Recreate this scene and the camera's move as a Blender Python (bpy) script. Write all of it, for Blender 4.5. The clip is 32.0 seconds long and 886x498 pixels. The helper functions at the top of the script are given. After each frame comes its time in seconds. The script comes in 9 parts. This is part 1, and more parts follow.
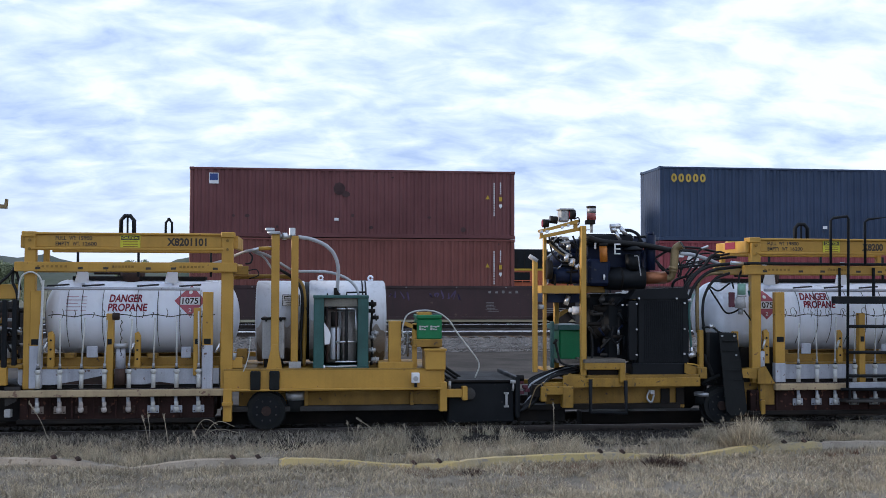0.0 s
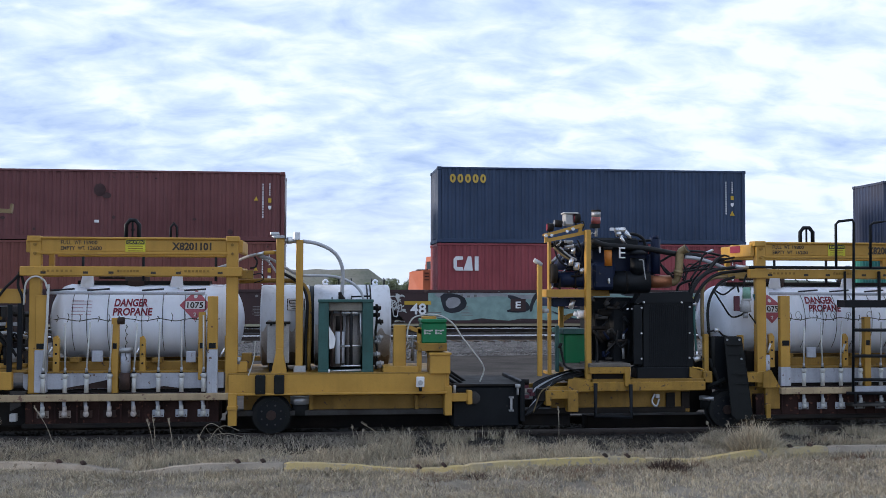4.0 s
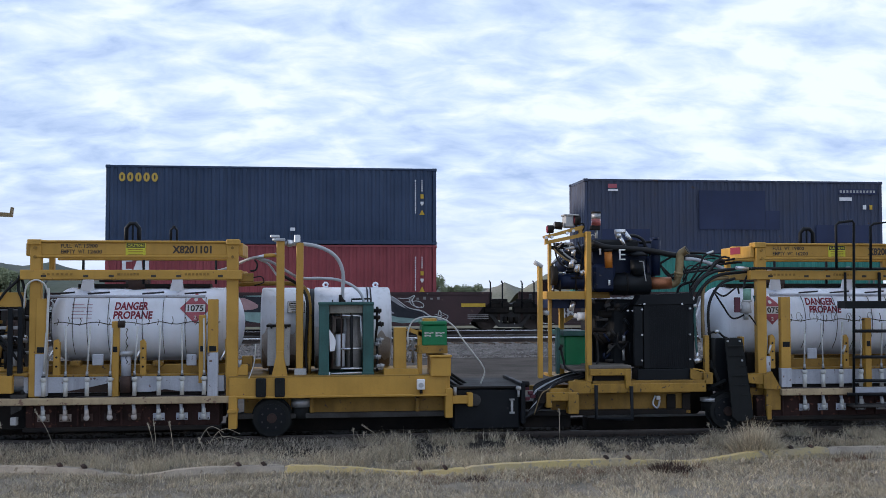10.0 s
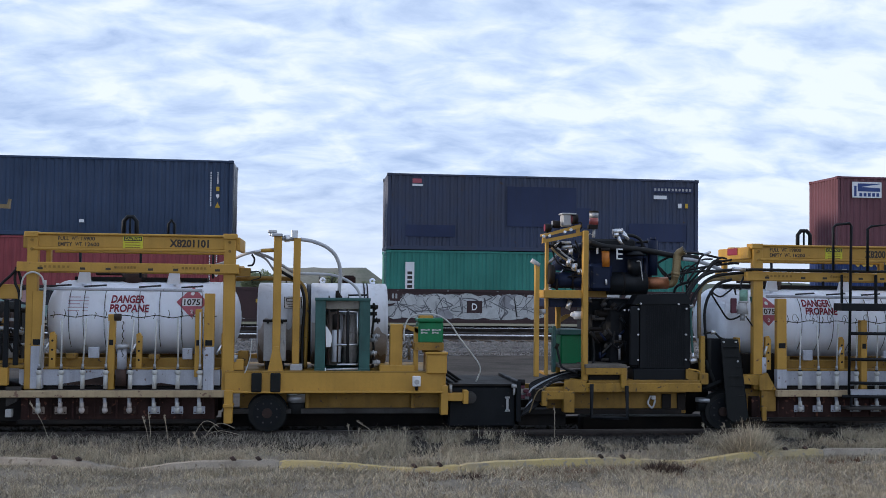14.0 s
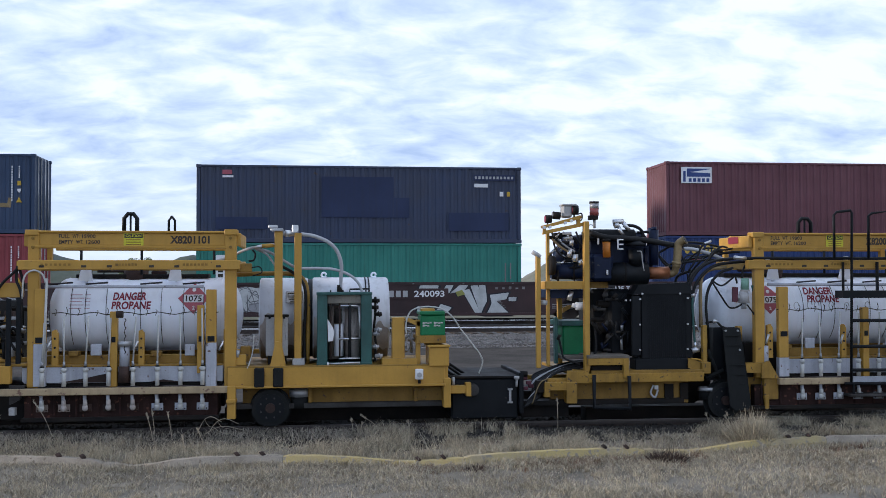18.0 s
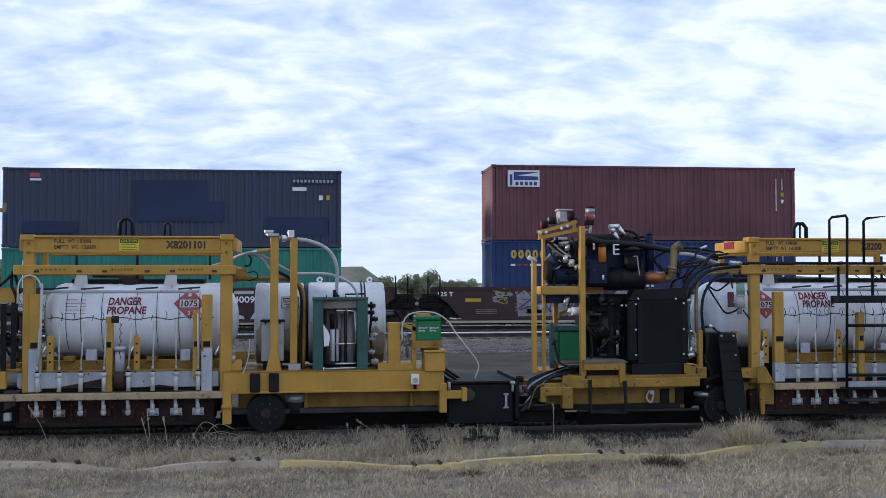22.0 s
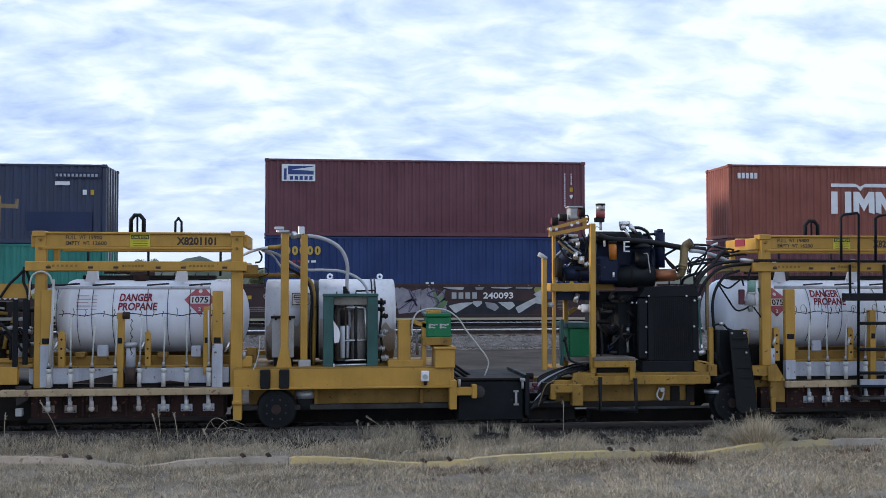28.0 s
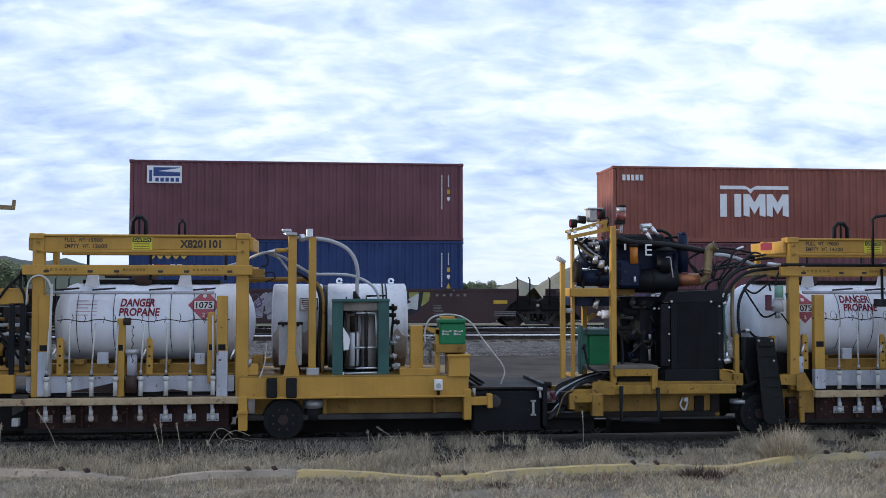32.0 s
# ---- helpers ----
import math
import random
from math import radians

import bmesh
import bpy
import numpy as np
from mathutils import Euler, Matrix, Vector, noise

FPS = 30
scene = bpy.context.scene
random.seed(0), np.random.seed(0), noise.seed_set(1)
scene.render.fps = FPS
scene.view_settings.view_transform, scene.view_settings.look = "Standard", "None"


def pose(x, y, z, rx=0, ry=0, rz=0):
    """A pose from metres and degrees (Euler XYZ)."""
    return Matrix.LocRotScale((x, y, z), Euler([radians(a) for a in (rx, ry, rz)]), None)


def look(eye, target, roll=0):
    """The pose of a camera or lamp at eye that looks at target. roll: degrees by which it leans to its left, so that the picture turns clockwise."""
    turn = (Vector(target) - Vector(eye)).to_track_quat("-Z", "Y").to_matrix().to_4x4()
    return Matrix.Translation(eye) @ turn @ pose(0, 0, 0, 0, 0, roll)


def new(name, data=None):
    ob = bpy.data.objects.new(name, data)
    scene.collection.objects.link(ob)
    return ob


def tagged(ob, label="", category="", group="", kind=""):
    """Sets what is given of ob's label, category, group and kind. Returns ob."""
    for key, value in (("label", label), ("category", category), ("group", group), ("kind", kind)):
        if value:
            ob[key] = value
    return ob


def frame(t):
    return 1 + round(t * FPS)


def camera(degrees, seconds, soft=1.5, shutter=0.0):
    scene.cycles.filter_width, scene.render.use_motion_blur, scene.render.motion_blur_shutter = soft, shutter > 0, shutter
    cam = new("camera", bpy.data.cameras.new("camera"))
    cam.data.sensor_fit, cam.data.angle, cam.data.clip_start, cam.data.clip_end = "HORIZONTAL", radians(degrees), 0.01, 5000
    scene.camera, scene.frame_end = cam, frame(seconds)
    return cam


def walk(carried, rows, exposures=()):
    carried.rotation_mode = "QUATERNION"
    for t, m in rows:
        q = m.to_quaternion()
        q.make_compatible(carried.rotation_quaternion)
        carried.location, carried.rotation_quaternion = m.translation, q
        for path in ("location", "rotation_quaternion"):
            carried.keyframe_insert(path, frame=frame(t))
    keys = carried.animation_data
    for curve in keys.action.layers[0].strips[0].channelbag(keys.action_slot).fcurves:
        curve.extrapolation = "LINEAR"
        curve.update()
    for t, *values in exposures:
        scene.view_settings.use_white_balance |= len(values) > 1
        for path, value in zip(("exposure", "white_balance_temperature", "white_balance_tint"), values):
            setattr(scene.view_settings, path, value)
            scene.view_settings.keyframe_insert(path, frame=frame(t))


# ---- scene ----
# ---- camera ----
EYE_Z = 2.04
cam = camera(45.2, 32.0, soft=0.8)


def aim(yaw, pitch, roll, ahead=0.0):
    """A pose of the held camera: degrees to the right, up and of lean, metres moved ahead."""
    eye = Vector((0, ahead, EYE_Z))
    a, b = radians(yaw), radians(pitch)
    return look(eye, eye + 50 * Vector((math.sin(a) * math.cos(b), math.cos(a) * math.cos(b), math.sin(b))), roll)


walk(cam, [
    (0.0, aim(7.06, 1.95, 0.16)),
    (0.5, aim(6.94, 1.86, 0.12)),
    (1.0, aim(6.89, 1.82, -0.06)),
    (1.5, aim(6.93, 1.99, 0.03)),
    (2.0, aim(6.93, 2.12, 0.10)),
    (2.5, aim(6.90, 2.19, 0.12)),
    (3.0, aim(6.87, 2.20, 0.07)),
    (3.5, aim(6.81, 2.15, 0.11)),
    (5.5, aim(6.76, 2.25, -0.13)),
    (6.0, aim(6.73, 2.25, -0.28)),
    (6.5, aim(6.76, 2.29, -0.26)),
    (7.0, aim(6.67, 2.21, -0.15)),
    (7.5, aim(6.72, 2.25, -0.15)),
    (8.0, aim(6.76, 2.28, -0.07)),
    (8.5, aim(6.82, 2.33, -0.23)),
    (9.0, aim(6.81, 2.34, -0.12)),
    (9.5, aim(6.80, 2.31, -0.04)),
    (10.0, aim(6.80, 2.29, -0.08)),
    (10.5, aim(6.84, 2.27, -0.01)),
    (11.0, aim(6.89, 2.27, 0.19)),
    (11.5, aim(6.95, 2.21, 0.47)),
    (12.0, aim(6.95, 2.07, 0.58)),
    (12.5, aim(6.96, 2.03, 0.58)),
    (13.0, aim(6.95, 2.08, 0.52)),
    (13.5, aim(6.96, 2.16, 0.59)),
    (14.0, aim(6.94, 2.14, 0.65)),
    (14.5, aim(6.92, 2.05, 0.69)),
    (16.5, aim(6.92, 2.02, 0.34)),
    (17.0, aim(7.01, 2.02, 0.28)),
    (17.5, aim(7.13, 1.92, -0.16)),
    (18.0, aim(6.90, 1.75, -0.14)),
    (18.5, aim(6.76, 1.75, -0.15)),
    (19.0, aim(6.84, 1.74, 0.01)),
    (19.5, aim(6.78, 1.81, -0.30)),
    (20.0, aim(6.76, 1.72, -0.29)),
    (20.5, aim(7.11, 1.91, -0.09)),
    (21.0, aim(7.07, 1.93, -0.09)),
    (21.5, aim(7.12, 2.01, -0.18)),
    (22.0, aim(7.12, 2.02, -0.14)),
    (22.5, aim(7.08, 2.03, -0.20)),
    (23.0, aim(7.09, 2.09, -0.26)),
    (23.5, aim(7.11, 2.13, -0.27)),
    (24.0, aim(7.03, 2.07, -0.30)),
    (24.5, aim(6.78, 1.94, -0.29)),
    (25.0, aim(6.83, 1.84, 0.06)),
    (25.5, aim(6.88, 1.88, -0.05)),
    (27.5, aim(6.76, 1.98, -0.14)),
    (28.0, aim(6.57, 1.85, -0.02)),
    (28.5, aim(6.57, 1.88, 0.22)),
    (29.0, aim(6.46, 1.85, 0.14)),
    (29.5, aim(6.39, 1.88, 0.02)),
    (30.0, aim(6.29, 1.84, -0.32)),
    (30.5, aim(6.09, 1.77, 0.11)),
    (31.0, aim(5.93, 1.70, 0.34)),
    (31.5, aim(6.02, 2.00, 0.04, 0.41)),
    (32.0, aim(6.09, 2.11, 0.03, 0.57)),
], exposures=[(0.0, 0.02), (3.5, 0.0), (7.0, -0.06), (11.0, -0.08), (13.0, -0.15), (14.5, -0.13), (17.0, -0.03), (19.0, 0.0), (22.0, -0.07), (24.0, -0.11), (25.5, -0.08), (28.0, 0.0), (30.0, 0.05), (32.0, 0.0)])

# ---- world, sun ----
SUN_EL, SUN_AZ = radians(14), radians(-98)   # low in the west, to the far left of the yard
world = bpy.data.worlds.new("sky")
scene.world = world
world.use_nodes = True
wn, wl = world.node_tree.nodes, world.node_tree.links
wn.clear()


def wnode(kind, **values):
    n = wn.new(kind)
    for key, value in values.items():
        n.inputs[key].default_value = value
    return n


sky = wn.new("ShaderNodeTexSky")
sky.sky_type, sky.sun_disc, sky.sun_elevation, sky.sun_rotation = "NISHITA", False, SUN_EL, SUN_AZ
coord = wn.new("ShaderNodeTexCoord")
split = wn.new("ShaderNodeSeparateXYZ")
wl.new(coord.outputs["Generated"], split.inputs[0])


def wmath(op, a, b=None):
    n = wn.new("ShaderNodeMath")
    n.operation = op
    for i, v in enumerate((a, b)):
        if v is None:
            continue
        if isinstance(v, (int, float)):
            n.inputs[i].default_value = v
        else:
            wl.new(v, n.inputs[i])
    return n.outputs[0]


# a flat cloud deck: the direction meets a plane overhead
height = wmath("ADD", wmath("MAXIMUM", split.outputs["Z"], 0.0), 0.33)
deck = wn.new("ShaderNodeCombineXYZ")
wl.new(wmath("DIVIDE", split.outputs["X"], height), deck.inputs["X"])
wl.new(wmath("DIVIDE", split.outputs["Y"], height), deck.inputs["Y"])
turned = wn.new("ShaderNodeMapping")
turned.inputs["Rotation"].default_value = (0, 0, radians(20))
turned.inputs["Scale"].default_value = (0.80, 1.22, 1)
wl.new(deck.outputs[0], turned.inputs[0])
rolls = wnode("ShaderNodeTexNoise", Scale=9.6, Detail=6.0, Roughness=0.55, Distortion=0.35)
wl.new(turned.outputs[0], rolls.inputs["Vector"])
banks = wnode("ShaderNodeTexNoise", Scale=1.7, Detail=3.0, Roughness=0.5)
wl.new(turned.outputs[0], banks.inputs["Vector"])
cover = wmath("ADD", wmath("MULTIPLY", rolls.outputs["Fac"], 0.72), wmath("MULTIPLY", banks.outputs["Fac"], 0.52))
cover = wmath("ADD", cover, wmath("MULTIPLY", split.outputs["X"], 0.15))
ramp = wn.new("ShaderNodeValToRGB")
ramp.color_ramp.elements[0].position, ramp.color_ramp.elements[0].color = 0.45, (0.512, 0.612, 0.785, 1)
ramp.color_ramp.elements[1].position, ramp.color_ramp.elements[1].color = 0.755, (1.08, 1.08, 1.08, 1)
mid = ramp.color_ramp.elements.new(0.62)
mid.color = (0.79, 0.87, 0.968, 1)
wl.new(cover, ramp.inputs["Fac"])
# paler and warmer towards the horizon
low = wn.new("ShaderNodeMapRange")
low.inputs["From Min"].default_value, low.inputs["From Max"].default_value = 0.0, 0.11
low.inputs["To Min"].default_value, low.inputs["To Max"].default_value = 0.85, 0.0
wl.new(split.outputs["Z"], low.inputs["Value"])
haze = wn.new("ShaderNodeMixRGB")
haze.inputs["Color2"].default_value = (0.90, 0.93, 0.95, 1)
wl.new(low.outputs[0], haze.inputs["Fac"])
wl.new(ramp.outputs["Color"], haze.inputs["Color1"])
clouds = wnode("ShaderNodeBackground", Strength=1.06)
wl.new(haze.outputs[0], clouds.inputs["Color"])
clear = wnode("ShaderNodeBackground", Strength=0.06)
wl.new(sky.outputs[0], clear.inputs["Color"])
both = wn.new("ShaderNodeMixShader")
both.inputs["Fac"].default_value = 0.92
wl.new(clear.outputs[0], both.inputs[1])
wl.new(clouds.outputs[0], both.inputs[2])
wout = wn.new("ShaderNodeOutputWorld")
wl.new(both.outputs[0], wout.inputs["Surface"])

lamp = bpy.data.lights.new("sun", "SUN")
lamp.energy, lamp.angle, lamp.color = 3.9, radians(8), (1.0, 0.80, 0.58)
sun = new("sun", lamp)
sun.matrix_world = look((-40, 3, 9), (0, 0, 0))
scene.view_settings.exposure = 0.0
scene.view_settings.use_white_balance = True
scene.view_settings.white_balance_temperature, scene.view_settings.white_balance_tint = 5560, 12


# ---- materials ----
def material(name, colour, rough=0.6, metal=0.0, other=None, spots=0.35, scale=3.0, fine=60.0, bump=0.15, wear=None, wear_at=0.68, specular=0.4, streaks=0.0, grit=0.45, islands=None):
    """Paint or stone: two scales of variation, fine relief, and patches of wear where a colour is given for them."""
    m = bpy.data.materials.new(name)
    m.use_nodes = True
    n, l = m.node_tree.nodes, m.node_tree.links
    b = n["Principled BSDF"]
    b.inputs["Roughness"].default_value, b.inputs["Metallic"].default_value = rough, metal
    b.inputs["Specular IOR Level"].default_value = specular
    tc = n.new("ShaderNodeTexCoord")
    info = n.new("ShaderNodeObjectInfo")
    shift = n.new("ShaderNodeVectorMath")
    shift.operation = "MULTIPLY_ADD"
    shift.inputs[1].default_value = (1, 1, 1)
    l.new(tc.outputs["Object"], shift.inputs[0])
    l.new(info.outputs["Random"], shift.inputs[2])
    place = shift.outputs[0]

    def tex(s, detail, stretch=(1, 1, 1)):
        mp = n.new("ShaderNodeMapping")
        mp.inputs["Scale"].default_value = stretch
        l.new(place, mp.inputs[0])
        t = n.new("ShaderNodeTexNoise")
        t.inputs["Scale"].default_value, t.inputs["Detail"].default_value = s, detail
        l.new(mp.outputs[0], t.inputs["Vector"])
        return t.outputs["Fac"]

    def span(v, a, b_, c=0.0, d=1.0):
        r = n.new("ShaderNodeMapRange")
        for key, x in (("From Min", a), ("From Max", b_), ("To Min", c), ("To Max", d)):
            r.inputs[key].default_value = x
        l.new(v, r.inputs["Value"])
        return r.outputs[0]

    def mix(fac, c1, c2):
        x = n.new("ShaderNodeMixRGB")
        for key, v in (("Fac", fac), ("Color1", c1), ("Color2", c2)):
            if isinstance(v, tuple):
                x.inputs[key].default_value = (*v, 1)
            elif isinstance(v, float):
                x.inputs[key].default_value = v
            else:
                l.new(v, x.inputs[key])
        return x.outputs[0]

    second = other or tuple(c * (1 - spots) for c in colour)
    big = tex(scale, 5.0)
    col = mix(span(big, 0.38, 0.66), colour, second)
    small = tex(fine, 3.0)
    col = mix(span(small, 0.45, 0.75, 0.0, grit), col, tuple(c * 0.62 for c in second))
    if streaks:
        run = tex(2.2, 4.0, (6, 6, 0.35))
        col = mix(span(run, 0.5, 0.75, 0.0, streaks), col, tuple(c * 0.45 + 0.01 for c in second))
    if wear:
        chips = tex(scale * 5, 6.0)
        col = mix(span(chips, wear_at, wear_at + 0.05), col, wear)
    if islands:
        each = n.new("ShaderNodeNewGeometry").outputs["Random Per Island"]
        col = mix(span(each, 0.55, 1.0, 0.0, 0.75), col, islands[0])
        col = mix(span(each, 0.30, 0.0, 0.0, 0.75), col, islands[1])
    l.new(col, b.inputs["Base Color"])
    l.new(span(big, 0.3, 0.7, max(0.05, rough - 0.12), min(1.0, rough + 0.12)), b.inputs["Roughness"])
    if bump:
        h = n.new("ShaderNodeBump")
        h.inputs["Strength"].default_value, h.inputs["Distance"].default_value = bump, 0.02
        l.new(small, h.inputs["Height"])
        l.new(h.outputs[0], b.inputs["Normal"])
    return m


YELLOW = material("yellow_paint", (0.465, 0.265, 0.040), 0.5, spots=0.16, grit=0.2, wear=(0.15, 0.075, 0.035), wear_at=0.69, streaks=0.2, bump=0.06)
# grime plus shade put into the yellow of recessed webs and saddles
YELLOW_DULL = material("yellow_paint_grimy_shaded", (0.29, 0.165, 0.023), 0.6, spots=0.3, grit=0.3, wear=(0.08, 0.05, 0.03), wear_at=0.64, streaks=0.25, bump=0.06)
# yellow copy darkened to carry the dimmer light around the engine car
YELLOW_DIMMED = material("dimmed_worn_yellow_paint", (0.36, 0.205, 0.026), 0.5, spots=0.35, grit=0.35, wear=(0.07, 0.045, 0.025), wear_at=0.63, streaks=0.4, bump=0.06)
YELLOW_FADED = material("sun_faded_yellow_paint", (0.44, 0.34, 0.20), 0.65, other=(0.33, 0.25, 0.15), grit=0.25, wear=(0.17, 0.10, 0.07), wear_at=0.62, streaks=0.4, bump=0.06)
WHITE = material("white_tank_paint", (0.83, 0.865, 0.95), 0.32, spots=0.05, scale=1.5, streaks=0.10, grit=0.06, bump=0.02)
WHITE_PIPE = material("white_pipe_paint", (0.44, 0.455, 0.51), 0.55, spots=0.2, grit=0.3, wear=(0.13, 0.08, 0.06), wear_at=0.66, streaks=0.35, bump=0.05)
WHITE_MARK = material("white_marking", (0.76, 0.76, 0.77), 0.6, spots=0.08, grit=0.1, bump=0.0)
RUST_WHITE = material("stained_white_paint", (0.57, 0.59, 0.645), 0.42, other=(0.55, 0.56, 0.60), grit=0.1, scale=1.2, wear=(0.30, 0.22, 0.17), wear_at=0.73, streaks=0.45, bump=0.04)
BLACK = material("black_paint", (0.0060, 0.0078, 0.0105), 0.55, specular=0.2, spots=0.2, wear=(0.03, 0.028, 0.026), wear_at=0.70, bump=0.05)
RUBBER = material("black_rubber", (0.011, 0.0125, 0.013), 0.8, specular=0.16, other=(0.020, 0.021, 0.021), bump=0.1)
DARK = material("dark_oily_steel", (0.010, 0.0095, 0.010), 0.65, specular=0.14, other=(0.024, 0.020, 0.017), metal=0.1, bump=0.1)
STRAP = material("dull_dark_strap", (0.035, 0.037, 0.045), 0.6, specular=0.3, spots=0.3, bump=0.05)
RUST = material("rusted_steel", (0.045, 0.023, 0.017), 0.8, other=(0.018, 0.013, 0.011), wear=(0.11, 0.06, 0.035), wear_at=0.68, bump=0.2)
STEEL = material("galvanised_steel", (0.42, 0.43, 0.45), 0.42, metal=0.55, spots=0.25, bump=0.05)
CHROME = material("bright_fitting", (0.62, 0.63, 0.65), 0.28, metal=0.85, spots=0.2, bump=0.02)
TREAD = material("worn_tread_plate", (0.17, 0.15, 0.125), 0.75, other=(0.10, 0.088, 0.075), grit=0.4, bump=0.2)
TAN_PANEL = material("weathered_tan_panel", (0.22, 0.205, 0.17), 0.7, other=(0.13, 0.12, 0.10), streaks=0.3, bump=0.05)
SOOT_SHADE_PALE = material("brown_heat_stain_and_shade", (0.50, 0.455, 0.425), 0.6, other=(0.38, 0.335, 0.305), scale=4, streaks=0.4, bump=0.04)
SOOT_SHADE = material("dark_heat_stain_and_shade", (0.29, 0.235, 0.20), 0.7, other=(0.18, 0.145, 0.12), scale=4, streaks=0.4, bump=0.05)
PALE_GREEN = material("pale_green_enamel", (0.20, 0.36, 0.28), 0.5, spots=0.2, bump=0.03)
CAB_GLASS = material("dusty_cab_glass", (0.05, 0.038, 0.03), 0.25, spots=0.3, bump=0.0)
GREY_BOX = material("grey_enamel", (0.40, 0.40, 0.40), 0.45, spots=0.15, bump=0.04)
GREEN_FRAME = material("dark_green_paint", (0.035, 0.105, 0.095), 0.45, spots=0.3, wear=(0.06, 0.05, 0.04), streaks=0.3, bump=0.05)
GREEN = material("bright_green_paint", (0.010, 0.165, 0.055), 0.42, spots=0.2, streaks=0.2, bump=0.03)
FLANGE = material("grimy_grey_steel", (0.06, 0.058, 0.056), 0.8, specular=0.2, other=(0.035, 0.032, 0.03), bump=0.1)
HOOD = material("scorched_steel", (0.042, 0.021, 0.018), 0.85, specular=0.15, other=(0.018, 0.011, 0.010), wear=(0.11, 0.05, 0.034), wear_at=0.62, bump=0.2)
OLD_RAIL = material("dull_rail_head", (0.05, 0.042, 0.038), 0.5, metal=0.5, bump=0.1)
NAVY = material("navy_engine_paint", (0.006, 0.013, 0.042), 0.5, specular=0.22, spots=0.4, wear=(0.05, 0.05, 0.05), bump=0.06)
COPPER = material("heat_tinted_pipe", (0.30, 0.12, 0.055), 0.45, metal=0.5, spots=0.35, bump=0.08)
TAN_PIPE = material("heat_faded_pipe", (0.27, 0.20, 0.095), 0.5, metal=0.3, other=(0.15, 0.108, 0.055), bump=0.08)
ORANGE = material("orange_filter_paint", (0.50, 0.17, 0.015), 0.4, spots=0.2, bump=0.02)
RED = material("red_paint", (0.32, 0.025, 0.03), 0.5, spots=0.25, bump=0.03)
RED_DULL = material("dull_red_casting", (0.095, 0.022, 0.036), 0.6, spots=0.35, bump=0.05)
RED_LETTER = material("red_lettering", (0.22, 0.018, 0.040), 0.55, spots=0.15, bump=0.0)
PINK_RED = material("faded_red_placard", (0.42, 0.10, 0.13), 0.5, spots=0.15, bump=0.0)
PALE_PINK = material("faded_pink_print", (0.52, 0.37, 0.43), 0.5, spots=0.1, bump=0.0)
INK = material("black_lettering", (0.045, 0.035, 0.025), 0.6, spots=0.3, bump=0.0)
SIGN_YELLOW = material("caution_yellow", (0.62, 0.58, 0.03), 0.5, spots=0.1, bump=0.0)
HOSE = material("grey_hose", (0.42, 0.43, 0.46), 0.45, spots=0.2, grit=0.2, fine=120, bump=0.1)
HOSE_DARK = material("black_hose", (0.012, 0.0125, 0.014), 0.6, specular=0.25, spots=0.3, bump=0.05)
PALE_HOSE = material("pale_hose", (0.50, 0.50, 0.48), 0.5, spots=0.15, bump=0.03)
GLASS_RED = material("red_lens", (0.33, 0.085, 0.075), 0.18, spots=0.2, bump=0.0)
TIE = material("creosoted_wood", (0.045, 0.036, 0.03), 0.85, other=(0.085, 0.072, 0.06), scale=6, bump=0.4)
RAIL = material("rail_steel", (0.06, 0.045, 0.038), 0.65, metal=0.3, spots=0.3, bump=0.1)
RAIL_TOP = material("polished_rail_head", (0.80, 0.80, 0.82), 0.22, metal=0.9, spots=0.15, bump=0.0)
STRAW = material("straw_ground", (0.235, 0.215, 0.176), 0.95, other=(0.155, 0.143, 0.122), scale=1.3, fine=26, bump=0.9, specular=0.1)
# dark cinders, their colour lowered further for the shadow under the cars
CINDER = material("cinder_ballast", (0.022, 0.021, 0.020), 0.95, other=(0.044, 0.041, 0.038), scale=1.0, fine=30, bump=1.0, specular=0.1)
ROAD = material("gravel_road", (0.078, 0.070, 0.063), 0.95, other=(0.048, 0.044, 0.041), scale=0.8, fine=18, bump=0.5, specular=0.1)
BALLAST = material("crushed_stone", (0.195, 0.19, 0.188), 0.9, other=(0.10, 0.098, 0.098), scale=2.5, fine=9, bump=1.0, specular=0.15)
FIELD = material("far_field", (0.15, 0.14, 0.10), 0.95, other=(0.10, 0.105, 0.07), scale=0.05, fine=1.0, bump=0.3, specular=0.1)
CONCRETE = material("weathered_concrete", (0.33, 0.29, 0.235), 0.9, other=(0.24, 0.21, 0.17), scale=3, wear=(0.15, 0.125, 0.095), wear_at=0.60, bump=0.4)
KERB_YELLOW = material("worn_yellow_kerb_paint", (0.42, 0.335, 0.135), 0.85, other=(0.34, 0.285, 0.18), scale=2.5, wear=(0.25, 0.22, 0.17), wear_at=0.56, bump=0.4)
BLADE = material("dry_grass", (0.41, 0.365, 0.27), 0.85, other=(0.25, 0.22, 0.165), scale=1.1, fine=20, bump=0.0, specular=0.15, islands=((0.58, 0.525, 0.40), (0.13, 0.11, 0.085)))
BLADE_GREY = material("grey_dry_grass", (0.29, 0.268, 0.222), 0.9, other=(0.145, 0.132, 0.11), scale=1.1, fine=20, bump=0.0, specular=0.15, islands=((0.44, 0.39, 0.32), (0.10, 0.085, 0.07)))
BLADE_BROWN = material("brown_dead_weed", (0.17, 0.105, 0.075), 0.9, other=(0.10, 0.065, 0.05), scale=2, fine=20, bump=0.0, specular=0.15, islands=((0.30, 0.21, 0.15), (0.06, 0.045, 0.04)))
